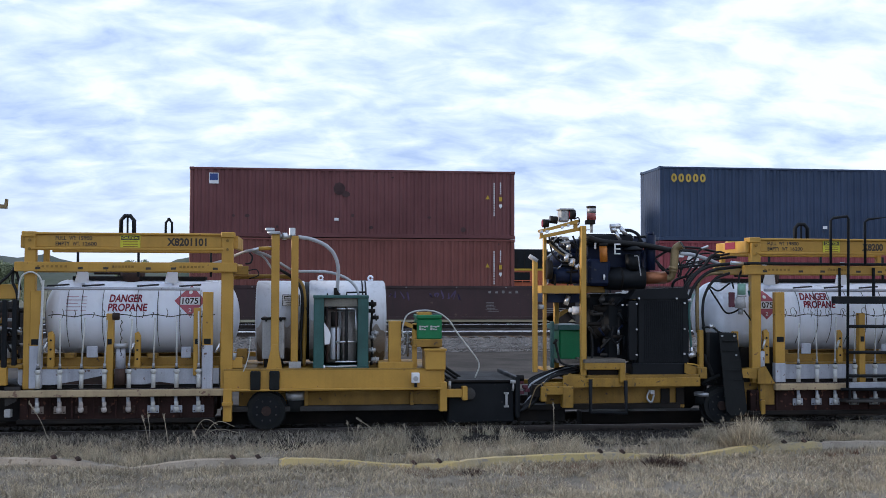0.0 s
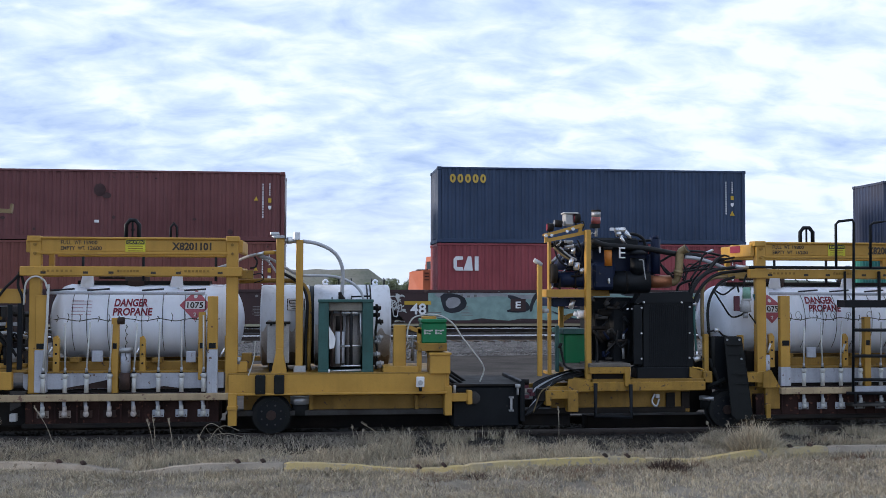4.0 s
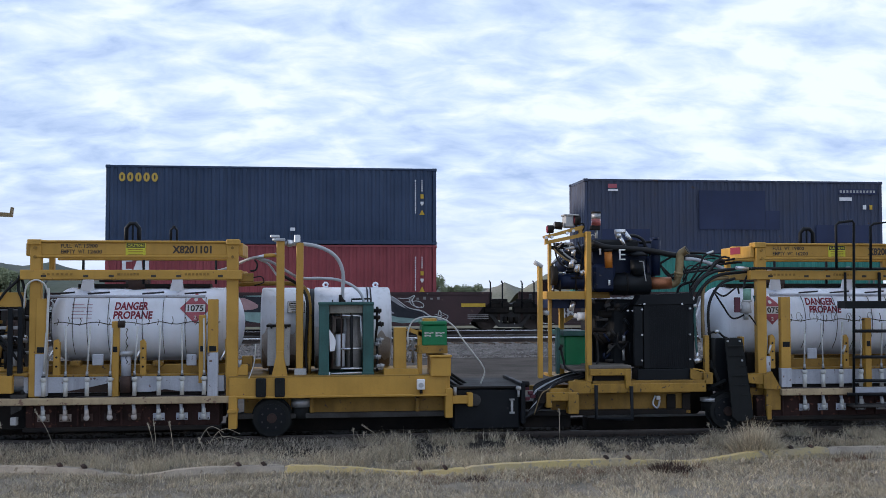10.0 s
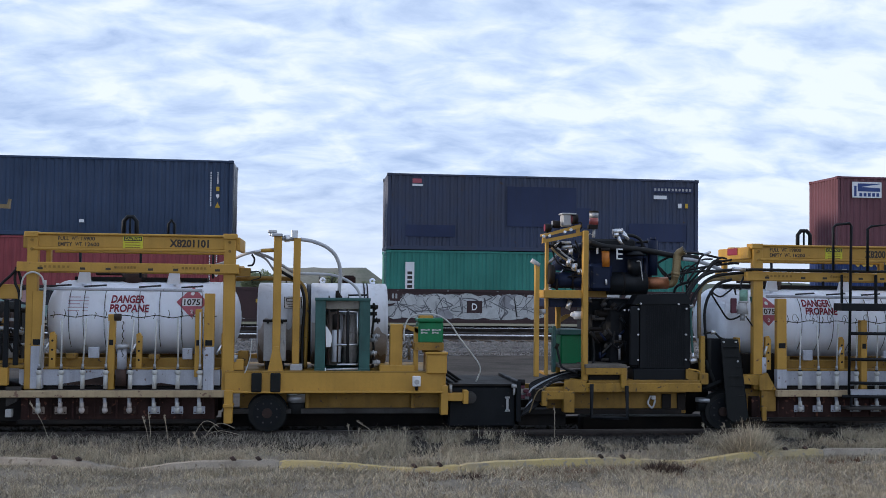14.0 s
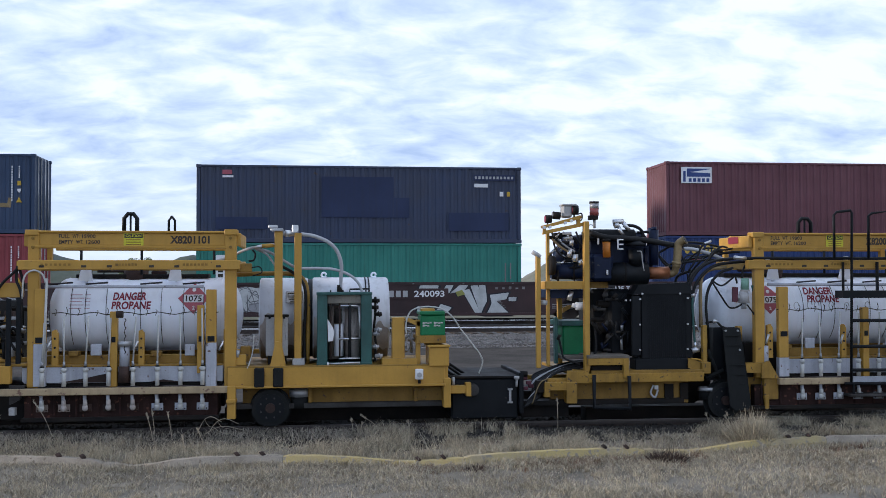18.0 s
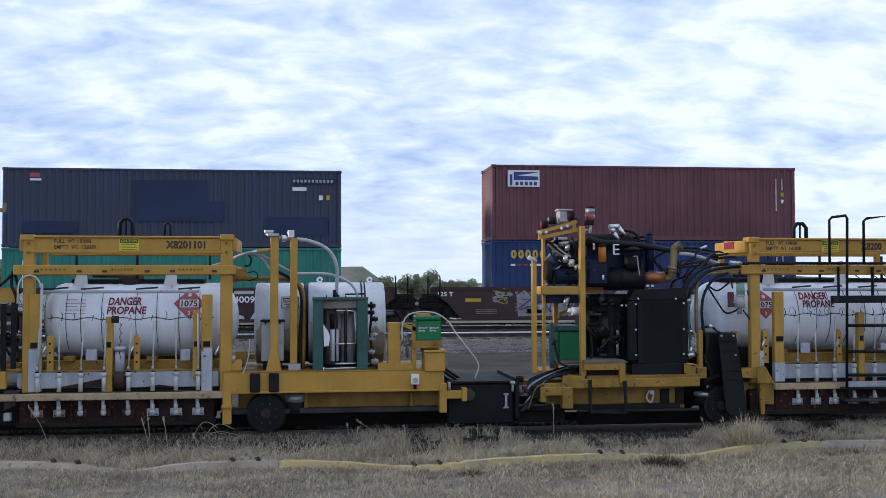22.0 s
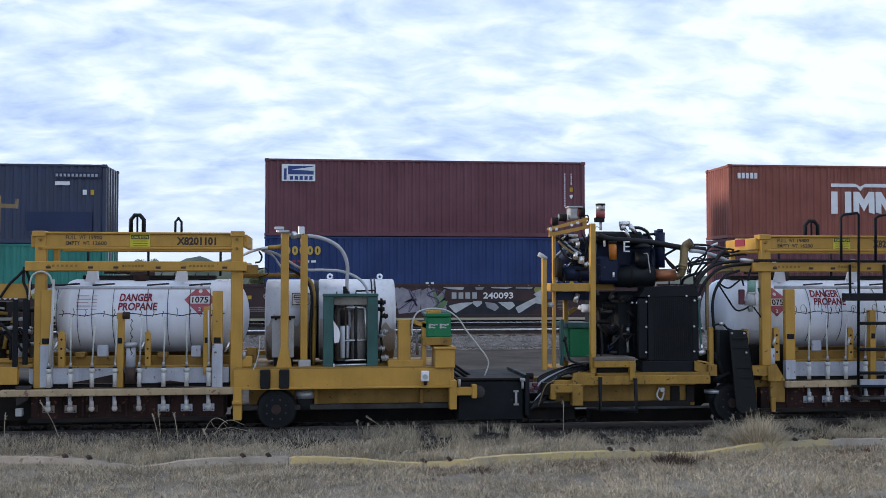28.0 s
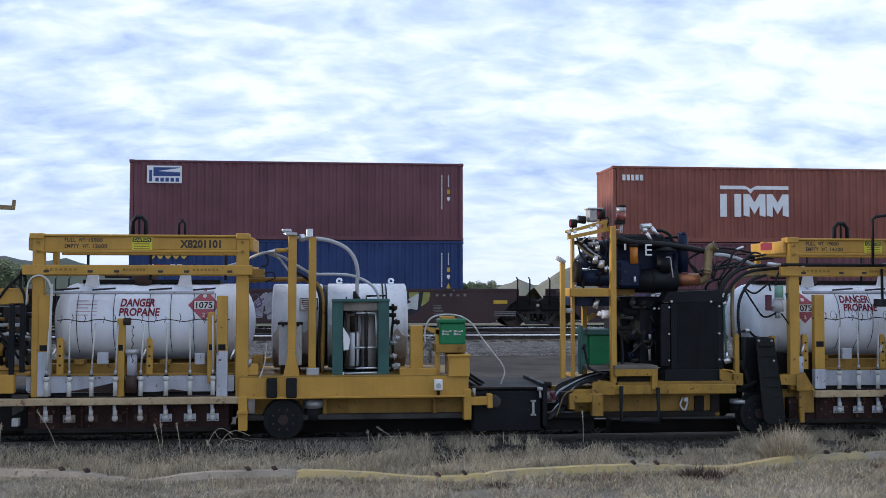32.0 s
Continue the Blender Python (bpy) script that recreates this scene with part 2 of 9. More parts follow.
MOUND = material("grey_earth_mound", (0.20, 0.195, 0.165), 0.95, other=(0.145, 0.15, 0.11), scale=0.15, fine=2.0, bump=0.6, specular=0.1)
HILL = material("far_hill", (0.105, 0.115, 0.105), 0.95, other=(0.075, 0.09, 0.065), scale=0.03, fine=0.4, bump=0.4, specular=0.1)
LEAF = material("leaves", (0.23, 0.26, 0.155), 0.7, other=(0.15, 0.175, 0.10), scale=0.6, fine=5, bump=0.0, specular=0.2)
STALK = material("pale_dry_stalk", (0.38, 0.33, 0.245), 0.8, spots=0.2, bump=0.0)
BARK = material("bark", (0.09, 0.07, 0.055), 0.9, spots=0.4, scale=8, bump=0.5)

# ---- building helpers ----
BASE = {}


def thing(name, base, label, category, group="", kind=""):
    """A top-level thing: an Empty at its base."""
    ob = new(name)
    ob.location = base
    ob.empty_display_size = 0.2
    BASE[ob] = Vector(base)
    return tagged(ob, label, category, group, kind)


def part(name, bm, mat, parent=None, label="", smooth=False):
    """Links a bmesh, drawn in world metres, as one mesh object under its thing or part."""
    base = BASE.get(parent, Vector((0, 0, 0)))
    if parent is not None:
        bmesh.ops.translate(bm, vec=-base, verts=bm.verts)
    me = bpy.data.meshes.new(name)
    if smooth:
        for f in bm.faces:
            f.smooth = True
    bm.to_mesh(me)
    bm.free()
    for m in (mat if isinstance(mat, (list, tuple)) else (mat,)):
        me.materials.append(m)
    ob = new(name, me)
    ob.parent = parent
    BASE[ob] = base
    return tagged(ob, label)


def add_box(bm, x0, x1, y0, y1, z0, z1, bevel=0.0):
    m = Matrix.Translation(((x0 + x1) / 2, (y0 + y1) / 2, (z0 + z1) / 2)) @ Matrix.Diagonal((abs(x1 - x0), abs(y1 - y0), abs(z1 - z0), 1))
    made = bmesh.ops.create_cube(bm, size=1, matrix=m)["verts"]
    if bevel:
        edges = list({e for v in made for e in v.link_edges})
        bmesh.ops.bevel(bm, geom=edges, offset=min(bevel, 0.3 * min(abs(x1 - x0), abs(y1 - y0), abs(z1 - z0))), segments=1, affect="EDGES")


def bx(name, x0, x1, y0, y1, z0, z1, mat, parent, label="", bevel=0.006):
    bm = bmesh.new()
    add_box(bm, min(x0, x1), max(x0, x1), min(y0, y1), max(y0, y1), min(z0, z1), max(z0, z1), bevel)
    return part(name, bm, mat, parent, label)


def add_cyl(bm, p0, p1, r, r2=None, seg=14, caps=True):
    p0, p1 = Vector(p0), Vector(p1)
    d = p1 - p0
    m = Matrix.Translation((p0 + p1) / 2) @ d.to_track_quat("Z", "Y").to_matrix().to_4x4()
    bmesh.ops.create_cone(bm, cap_ends=caps, segments=seg, radius1=r, radius2=r if r2 is None else r2, depth=d.length, matrix=m)


def cyl(name, p0, p1, r, mat, parent, label="", r2=None, seg=14):
    bm = bmesh.new()
    add_cyl(bm, p0, p1, r, r2, seg)
    for f in bm.faces:
        f.smooth = len(f.verts) == 4
    return part(name, bm, mat, parent, label)


def curve_points(pts, steps=6):
    """A smooth line through the points."""
    pts = [Vector(p) for p in pts]
    if len(pts) < 3:
        return pts
    out = []
    ext = [2 * pts[0] - pts[1], *pts, 2 * pts[-1] - pts[-2]]
    for a, b, c, d in zip(ext, ext[1:], ext[2:], ext[3:]):
        for i in range(steps):
            t = i / steps
            out.append(0.5 * (2 * b + (c - a) * t + (2 * a - 5 * b + 4 * c - d) * t * t + (3 * b - a - 3 * c + d) * t ** 3))
    return [*out, pts[-1]]


def add_tube(bm, pts, r, seg=8, smooth=True, steps=6):
    line = curve_points(pts, steps) if smooth else [Vector(p) for p in pts]
    side, rings = None, []
    for i, p in enumerate(line):
        ahead = (line[min(i + 1, len(line) - 1)] - line[max(i - 1, 0)]).normalized()
        if side is None:
            side = ahead.orthogonal().normalized()
        side = (side - ahead * side.dot(ahead)).normalized()
        up = ahead.cross(side)
        rings.append([bm.verts.new(p + r * (math.cos(a) * side + math.sin(a) * up)) for a in (2 * math.pi * k / seg for k in range(seg))])
    for a, b in zip(rings, rings[1:]):
        for k in range(seg):
            bm.faces.new((a[k], a[(k + 1) % seg], b[(k + 1) % seg], b[k])).smooth = True
    bm.faces.new(rings[0][::-1])
    bm.faces.new(rings[-1])


def tube(name, pts, r, mat, parent, label="", seg=8, smooth=True):
    bm = bmesh.new()
    add_tube(bm, pts, r, seg, smooth)
    return part(name, bm, mat, parent, label)


def add_prism(bm, outline, y0, y1):
    """An outline of (x, z) corners, pushed from y0 to y1."""
    a = [bm.verts.new((x, y0, z)) for x, z in outline]
    b = [bm.verts.new((x, y1, z)) for x, z in outline]
    bm.faces.new(a)
    bm.faces.new(b[::-1])
    n = len(outline)
    for i in range(n):
        bm.faces.new((a[i], b[i], b[(i + 1) % n], a[(i + 1) % n]))
    bmesh.ops.recalc_face_normals(bm, faces=bm.faces)


def prism(name, outline, y0, y1, mat, parent, label=""):
    bm = bmesh.new()
    add_prism(bm, outline, y0, y1)
    return part(name, bm, mat, parent, label)


def lettering(name, text, x0, x1, z0, z1, y, mat, parent, label="", slant=0.0, bold=0.022):
    """Flat letters in the built-in font that fill the given field and face the near side."""
    curve = bpy.data.curves.new(name, "FONT")
    curve.body, curve.resolution_u, curve.offset = text, 3, bold
    tmp = new(name, curve)
    bpy.context.view_layer.update()
    me = bpy.data.meshes.new_from_object(tmp)
    bpy.data.objects.remove(tmp)
    bm = bmesh.new()
    bm.from_mesh(me)
    bpy.data.meshes.remove(me)
    xs, ys = [v.co.x for v in bm.verts], [v.co.y for v in bm.verts]
    w, h = max(xs) - min(xs), max(ys) - min(ys)
    for v in bm.verts:
        u, t = (v.co.x - min(xs)) / w, (v.co.y - min(ys)) / h
        v.co = (x0 + (x1 - x0) * u + slant * t, y, z0 + (z1 - z0) * t)
    return part(name, bm, mat, parent, label)


def blob(bm, outline, y):
    bm.faces.new([bm.verts.new((x, y, z)) for x, z in outline])


# ---- ground, one sheet to the horizon ----
def ground_height(x, y):
    prof = [(-60, 0), (12.3, 0.0), (13.0, 0.05), (13.55, 0.13), (13.70, 0.15), (13.80, 0.10), (15.4, 0.08), (16.4, 0.04), (18, 0.0), (32.6, 0.0), (34.9, 0.22), (38.6, 0.25), (39.6, 0.40), (44.2, 0.40), (46.5, 0.0), (60, -0.35), (90, -0.4), (4200, -0.4)]
    for (a, p), (b, q) in zip(prof, prof[1:]):
        if a <= y <= b:
            return p + (q - p) * (y - a) / (b - a)
    return 0


def ground_sheet():
    xs = [-4000, -1000, -300, -100, -40, -20] + [-14 + 0.25 * i for i in range(145)] + [26, 34, 60, 120, 300, 1000, 4000]
    ys = [-60, -20, 0, 5, 8] + [9 + 0.25 * i for i in range(38)] + [19, 22, 25, 28, 31, 32, 32.6, 33.2, 33.8, 34.4, 34.9, 36, 38, 40, 42, 44.2, 45, 46.5, 52, 60, 90, 150, 400, 1000, 4200]
    bm = bmesh.new()
    grid = []
    for y in ys:
        row = []
        for x in xs:
            z = ground_height(x, y)
            if -15 < x < 23 and 8 < y < 13:
                z += 0.05 * noise.noise((x * 0.7, y * 0.7, 1)) + 0.02 * noise.noise((x * 2.3, y * 2.3, 4))
            row.append(bm.verts.new((x, y, z)))
        grid.append(row)
    for j in range(len(ys) - 1):
        y = (ys[j] + ys[j + 1]) / 2
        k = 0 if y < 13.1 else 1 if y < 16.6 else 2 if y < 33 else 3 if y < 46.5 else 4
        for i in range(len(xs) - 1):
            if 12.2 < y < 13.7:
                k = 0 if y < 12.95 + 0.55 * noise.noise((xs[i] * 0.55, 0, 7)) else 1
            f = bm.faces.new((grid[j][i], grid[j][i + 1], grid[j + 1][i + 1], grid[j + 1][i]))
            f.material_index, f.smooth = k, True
    ob = part("ground", bm, (STRAW, CINDER, ROAD, BALLAST, FIELD))
    return tagged(ob, "dry straw ground, cinders, gravel road and ballast bank", "ground", kind="structure")


ground_sheet()


def rail_track(name, yc, top, x0, x1, label, tie_step=0.55, head=None):
    t = thing(name, ((x0 + x1) / 2, yc, top - 0.17), label, "railway track", kind="structure")
    for y in (yc - 0.752, yc + 0.752):
        bm = bmesh.new()
        add_box(bm, x0, x1, y - 0.07, y + 0.07, top - 0.17, top - 0.15)
        add_box(bm, x0, x1, y - 0.012, y + 0.012, top - 0.15, top - 0.045)
        r = part("rail", bm, RAIL, t)
        bm = bmesh.new()
        prof = ((-0.038, -0.05), (-0.038, -0.018), (-0.022, 0.0), (0.022, 0.0), (0.038, -0.018), (0.038, -0.05))
        ends = [[bm.verts.new((x, y + u, top + w)) for u, w in prof] for x in (x0, x1)]
        for k in range(6):
            bm.faces.new((ends[0][k], ends[0][(k + 1) % 6], ends[1][(k + 1) % 6], ends[1][k]))
        bm.faces.new(ends[0])
        bm.faces.new(ends[1][::-1])
        bmesh.ops.recalc_face_normals(bm, faces=bm.faces)
        part("rail_head", bm, head or (RAIL_TOP if y < yc else OLD_RAIL), r)
    bm = bmesh.new()
    rnd = random.Random(4)
    add_box(bm, -0.115, 0.115, yc - 1.3, yc + 1.3, top - 0.30, top - 0.172, 0.015)
    tie = bpy.data.meshes.new("tie")
    bmesh.ops.translate(bm, vec=-BASE[t] + Vector((BASE[t].x, 0, 0)), verts=bm.verts)
    bm.to_mesh(tie)
    bm.free()
    tie.materials.append(TIE)
    n = int((x1 - x0) / tie_step)
    for i in range(n):
        ob = new("tie", tie)
        ob.parent = t
        ob.location = (x0 + (i + 0.5) * tie_step - BASE[t].x + rnd.uniform(-0.03, 0.03), rnd.uniform(-0.05, 0.05), rnd.uniform(-0.01, 0.0))
    return t


NEAR_Y, NEAR_RAIL = 14.6, 0.20
FAR_Y, FAR_RAIL = 41.25, 0.58
rail_track("track_1", NEAR_Y, NEAR_RAIL, -14, 16, "near track of dark rails on tarred wooden ties", head=OLD_RAIL)
rail_track("track_2", 37.2, 0.47, -90, 110, "empty middle track with bright rail heads")
rail_track("track_3", FAR_Y, FAR_RAIL, -90, 110, "far track that carries the container train")

# ---- the container train ----
SHIFT = [
    (0.0, 0.00), (1.0, 2.23), (2.0, 4.48), (3.0, 6.74), (3.5, 7.83), (5.5, 12.00), (6.0, 13.04), (7.0, 15.14), (8.0, 17.15), (9.0, 19.13), (10.0, 21.12), (11.0, 23.15), (12.0, 25.08), (13.0, 26.90), (14.0, 28.65), (14.5, 29.52), (16.5, 33.09), (17.0, 33.98), (18.0, 35.71), (19.0, 37.43), (20.0, 39.15), (21.0, 40.82), (22.0, 42.42), (23.0, 43.99), (24.0, 45.53), (25.0, 47.01), (25.5, 47.73), (27.5, 50.65), (28.0, 51.37), (29.0, 52.78), (30.0, 54.17), (31.0, 55.44), (31.5, 56.00), (32.0, 56.53),
]


def shift(t):
    """Metres that the train has rolled to the left by t seconds."""
    for (a, p), (b, q) in zip(SHIFT, SHIFT[1:]):
        if a <= t <= b:
            return p + (q - p) * (t - a) / (b - a)
    return SHIFT[-1][1]


ROLLING, WHEELS = [], []
LEN, WID, FACE = 12.19, 2.44, FAR_Y - 1.22


def corrugated(bm, x0, x1, z0, z1, y, out, n, depth):
    """A wall of pressed steel: n ribs between x0 and x1."""
    step = (x1 - x0) / n
    line = []
    for i in range(n):
        a = x0 + i * step
        line += [(a, 0), (a + 0.32 * step, 0), (a + 0.5 * step, depth), (a + 0.82 * step, depth)]
    line.append((x1, 0))
    lo = [bm.verts.new((x, y - out * d, z0)) for x, d in line]
    hi = [bm.verts.new((x, y - out * d, z1)) for x, d in line]
    for i in range(len(line) - 1):
        q = (lo[i], lo[i + 1], hi[i + 1], hi[i])
        bm.faces.new(q if out < 0 else q[::-1])


def container(x0, z0, h, colour, trim, label):
    """A steel box of 40 feet; x0 is its left end."""
    c = thing("shipping_container", (x0 + LEN / 2, FAR_Y, z0), label, "shipping container", "containers on the train")
    x1, y0, y1, z1 = x0 + LEN, FACE, FACE + WID, z0 + h
    for y, out in ((y0 + 0.02, -1), (y1 - 0.02, 1)):
        bm = bmesh.new()
        corrugated(bm, x0 + 0.16, x1 - 0.16, z0 + 0.14, z1 - 0.08, y, out, 42, 0.036)
        part("side_wall", bm, colour, c)
    for x, out in ((x0 + 0.07, 1), (x1 - 0.07, -1)):
        bm = bmesh.new()
        corrugated(bm, y0 + 0.12, y1 - 0.12, z0 + 0.12, z1 - 0.06, 0, 1, 9, 0.045)
        for v in bm.verts:
            v.co = (x + out * v.co.y, v.co.x, v.co.z)
        bmesh.ops.recalc_face_normals(bm, faces=bm.faces)
        part("end_wall", bm, colour, c)
    bx("roof", x0 + 0.1, x1 - 0.1, y0 + 0.06, y1 - 0.06, z1 - 0.06, z1 - 0.03, colour, c)
    bx("floor", x0 + 0.1, x1 - 0.1, y0 + 0.06, y1 - 0.06, z0 + 0.05, z0 + 0.12, DARK, c)
    for y in (y0, y1 - 0.06):
        bx("top_rail", x0 + 0.16, x1 - 0.16, y, y + 0.06, z1 - 0.085, z1 - 0.01, trim, c)
        bx("bottom_rail", x0 + 0.16, x1 - 0.16, y, y + 0.06, z0 + 0.01, z0 + 0.155, trim, c)
        for x in (x0, x1 - 0.15):
            bx("corner_post", x + 0.005, x + 0.145, y + (0.004 if y == y0 else -0.07), y + (0.13 if y == y0 else 0.056), z0 + 0.118, z1 - 0.118, trim, c, bevel=0.02)
            for z in (z0, z1 - 0.118):
                bx("corner_casting", x - 0.012, x + 0.166, y - (0.012 if y == y0 else 0.11), y + (0.162 if y == y0 else 0.072), z, z + 0.118, trim, c, bevel=0.015)
    for x in (x0 + 0.1, x1 - 0.1):
        bx("end_sill", x - 0.08, x + 0.06, y0 + 0.16, y1 - 0.16, z0 + 0.01, z0 + 0.14, trim, c)
        bx("end_header", x - 0.08, x + 0.06, y0 + 0.16, y1 - 0.16, z1 - 0.11, z1 - 0.012, trim, c)
    # lock rods of the doors on the right end
    for y in (y0 + 0.5, y0 + 0.95, y1 - 0.95, y1 - 0.5):
        cyl("lock_rod", (x1 + 0.0, y, z0 + 0.06), (x1 + 0.0, y, z1 - 0.05), 0.018, STEEL, c, seg=6)
    ROLLING.append(c)
    return c


def mark_bars(c, x, z0, z1, mat, w=0.05, n=9):
    """A column of small unreadable marks."""
    bm = bmesh.new()
    rnd = random.Random(int(x * 10))
    step = (z1 - z0) / n
    for i in range(n):
        add_box(bm, x - w / 2, x + w / 2, FACE - 0.010, FACE - 0.004, z0 + i * step, z0 + i * step + step * rnd.uniform(0.5, 0.85))
    tagged(part("marking", bm, mat, c), kind="stuff")


def plate(c, x0, x1, z0, z1, mat, name="marking", lift=0.0):
    bx(name, x0, x1, FACE - 0.012 - lift, FACE - 0.004, z0, z1, mat, c, bevel=0)


def warning_triangle(c, x, z, s=0.16):
    bm = bmesh.new()
    add_prism(bm, [(x - s / 2, z), (x + s / 2, z), (x, z + s)], FACE - 0.010, FACE - 0.004)
    part("warning_sign", bm, MARK_YELLOW, c)


def door_marks(c, x1, z1, triangle="beside"):
    """Two columns of small print near the doors, with labels below the second."""
    mark_bars(c, x1 - 0.80, z1 - 1.72, z1 - 0.42, WHITE_MARK, 0.045, 14)
    mark_bars(c, x1 - 0.55, z1 - 0.88, z1 - 0.42, WHITE_MARK, 0.045, 6)
    plate(c, x1 - 0.61, x1 - 0.49, z1 - 1.15, z1 - 0.99, MARK_YELLOW, "label_plate")
    bm = bmesh.new()
    add_prism(bm, [(x1 - 0.61, z1 - 1.27), (x1 - 0.61, z1 - 1.35), (x1 - 0.55, z1 - 1.43), (x1 - 0.49, z1 - 1.35), (x1 - 0.49, z1 - 1.27)], FACE - 0.012, FACE - 0.004)
    part("label_plate", bm, WHITE_MARK, c)
    if triangle == "below":
        warning_triangle(c, x1 - 0.55, z1 - 1.77, 0.20)
    elif triangle == "beside":
        warning_triangle(c, x1 - 1.05, z1 - 1.08)


def stroke(bm, pts, w, y):
    """A flat brush stroke of varying width along a smooth line of (x, z)."""
    line = curve_points([(x, 0, z) for x, z in pts], 5)
    prev, n = None, len(line)
    for i, p in enumerate(line):
        d = line[min(i + 1, n - 1)] - line[max(i - 1, 0)]
        side = Vector((-d.z, 0, d.x)).normalized() * w * (0.35 + 0.65 * math.sin(math.pi * (i + 0.5) / n))
        a, b = bm.verts.new((p.x + side.x, y, p.z + side.z)), bm.verts.new((p.x - side.x, y, p.z - side.z))
        if prev:
            bm.faces.new((prev[0], prev[1], b, a))
        prev = (a, b)


PAINTS = {
    "teal": material("teal_spray_paint", (0.25, 0.36, 0.335), 0.7, spots=0.25, bump=0.0),
    "teal_light": material("pale_teal_spray_paint", (0.37, 0.46, 0.45), 0.7, spots=0.2, bump=0.0),
    "pale": material("pale_spray_paint", (0.54, 0.55, 0.545), 0.7, spots=0.25, bump=0.0),
    "black": material("black_spray_paint", (0.02, 0.022, 0.03), 0.7, spots=0.2, bump=0.0),
    "grey": material("grey_spray_paint", (0.32, 0.32, 0.335), 0.7, spots=0.25, bump=0.0),
    "pink": material("pink_spray_paint", (0.42, 0.26, 0.26), 0.7, spots=0.2, bump=0.0),
    "purple": material("purple_spray_paint", (0.09, 0.06, 0.13), 0.7, spots=0.2, bump=0.0),
    "mid": material("dim_grey_spray_paint", (0.15, 0.15, 0.16), 0.7, spots=0.25, bump=0.0),
    "lilac": material("lilac_grey_spray_paint", (0.30, 0.285, 0.325), 0.7, spots=0.3, bump=0.0),
    "moss": material("moss_green_spray_paint", (0.16, 0.24, 0.12), 0.7, spots=0.25, bump=0.0),
    "olive": material("olive_spray_paint", (0.30, 0.30, 0.08), 0.7, spots=0.2, bump=0.0),
}
STENCIL = material("dusty_stencil_paint", (0.22, 0.205, 0.20), 0.7, spots=0.3, bump=0.0)
MARK_YELLOW = material("yellow_marking", (0.55, 0.36, 0.03), 0.6, spots=0.15, bump=0.0)
MAROON = material("maroon_car_paint", (0.049, 0.022, 0.023), 0.6, other=(0.032, 0.018, 0.018), scale=0.8, wear=(0.10, 0.06, 0.045), wear_at=0.68, streaks=0.4, bump=0.05)
SIDE_Y = FACE - 0.17


def graffiti(car, seed, x0, x1, z0, z1, fill, lines, extra, n=9, lw=0.075):
    """Sprayed fields and lettering-like swirls on the side of a car."""
    rnd = random.Random(seed)
    bm = bmesh.new()
    xs = [x0 + (x1 - x0) * i / 24 for i in range(25)]
    edge = [0.5 * max(0.0, 1 - min(i, 24 - i) / 2.5) for i in range(25)]
    top = [(x, z1 - rnd.uniform(0, 0.16) - e) for x, e in zip(xs, edge)]
    low = [(x, z0 + rnd.uniform(0, 0.10) + 0.4 * e) for x, e in zip(xs, edge)]
    for i in range(24):
        f = [bm.verts.new((p[0], SIDE_Y - 0.004, p[1])) for p in (low[i], low[i + 1], top[i + 1], top[i])]
        bm.faces.new(f)
    field = part("graffiti", bm, PAINTS[fill], car, "sprayed graffiti")
    # splinters: a dark shape under a pale one, then thin dark cuts
    for i in range(n):
        cx, s = x0 + (x1 - x0) * (i + 0.5) / n, (x1 - x0) / n
        for half in (0, 1):
            zc = z0 + (z1 - z0) * (0.30 + 0.42 * half) + rnd.uniform(-0.08, 0.08)
            turn, m = rnd.uniform(0, 6.28), rnd.choice((3, 4, 4, 5))
            arms = [(turn + 6.28 * j / m + rnd.uniform(-0.4, 0.4), rnd.uniform(0.45, 1.0)) for j in range(m)]
            for grow, paint_name, lift in ((0.022, lines, 0.005), (0.0, rnd.choice(("pale", "pale", "grey", extra)), 0.008)):
                bm = bmesh.new()
                ring = [(cx + (1.25 * s * q + grow) * math.cos(t), min(z1, max(z0, zc + (0.40 * q + grow) * math.sin(t)))) for t, q in arms]
                soft = []
                for j in range(m):
                    p, q, r = ring[j - 1], ring[j], ring[(j + 1) % m]
                    soft += [(0.84 * q[0] + 0.16 * e[0], 0.84 * q[1] + 0.16 * e[1]) for e in (p, r)]
                blob(bm, soft, SIDE_Y - lift - 0.0001 * i - 0.0015 * half)
                part("graffiti_shape", bm, PAINTS[paint_name], field)
        for w in (0.026, 0.018, 0.014):
            bm = bmesh.new()
            stroke(bm, [(cx + rnd.uniform(-1.0, 1.0) * s, rnd.uniform(z0, z1)) for j in range(3)], w, SIDE_Y - 0.012 - 0.0001 * i - w * 0.1)
            part("graffiti_line", bm, PAINTS[lines], field)
    return field


PITCH = 17.925


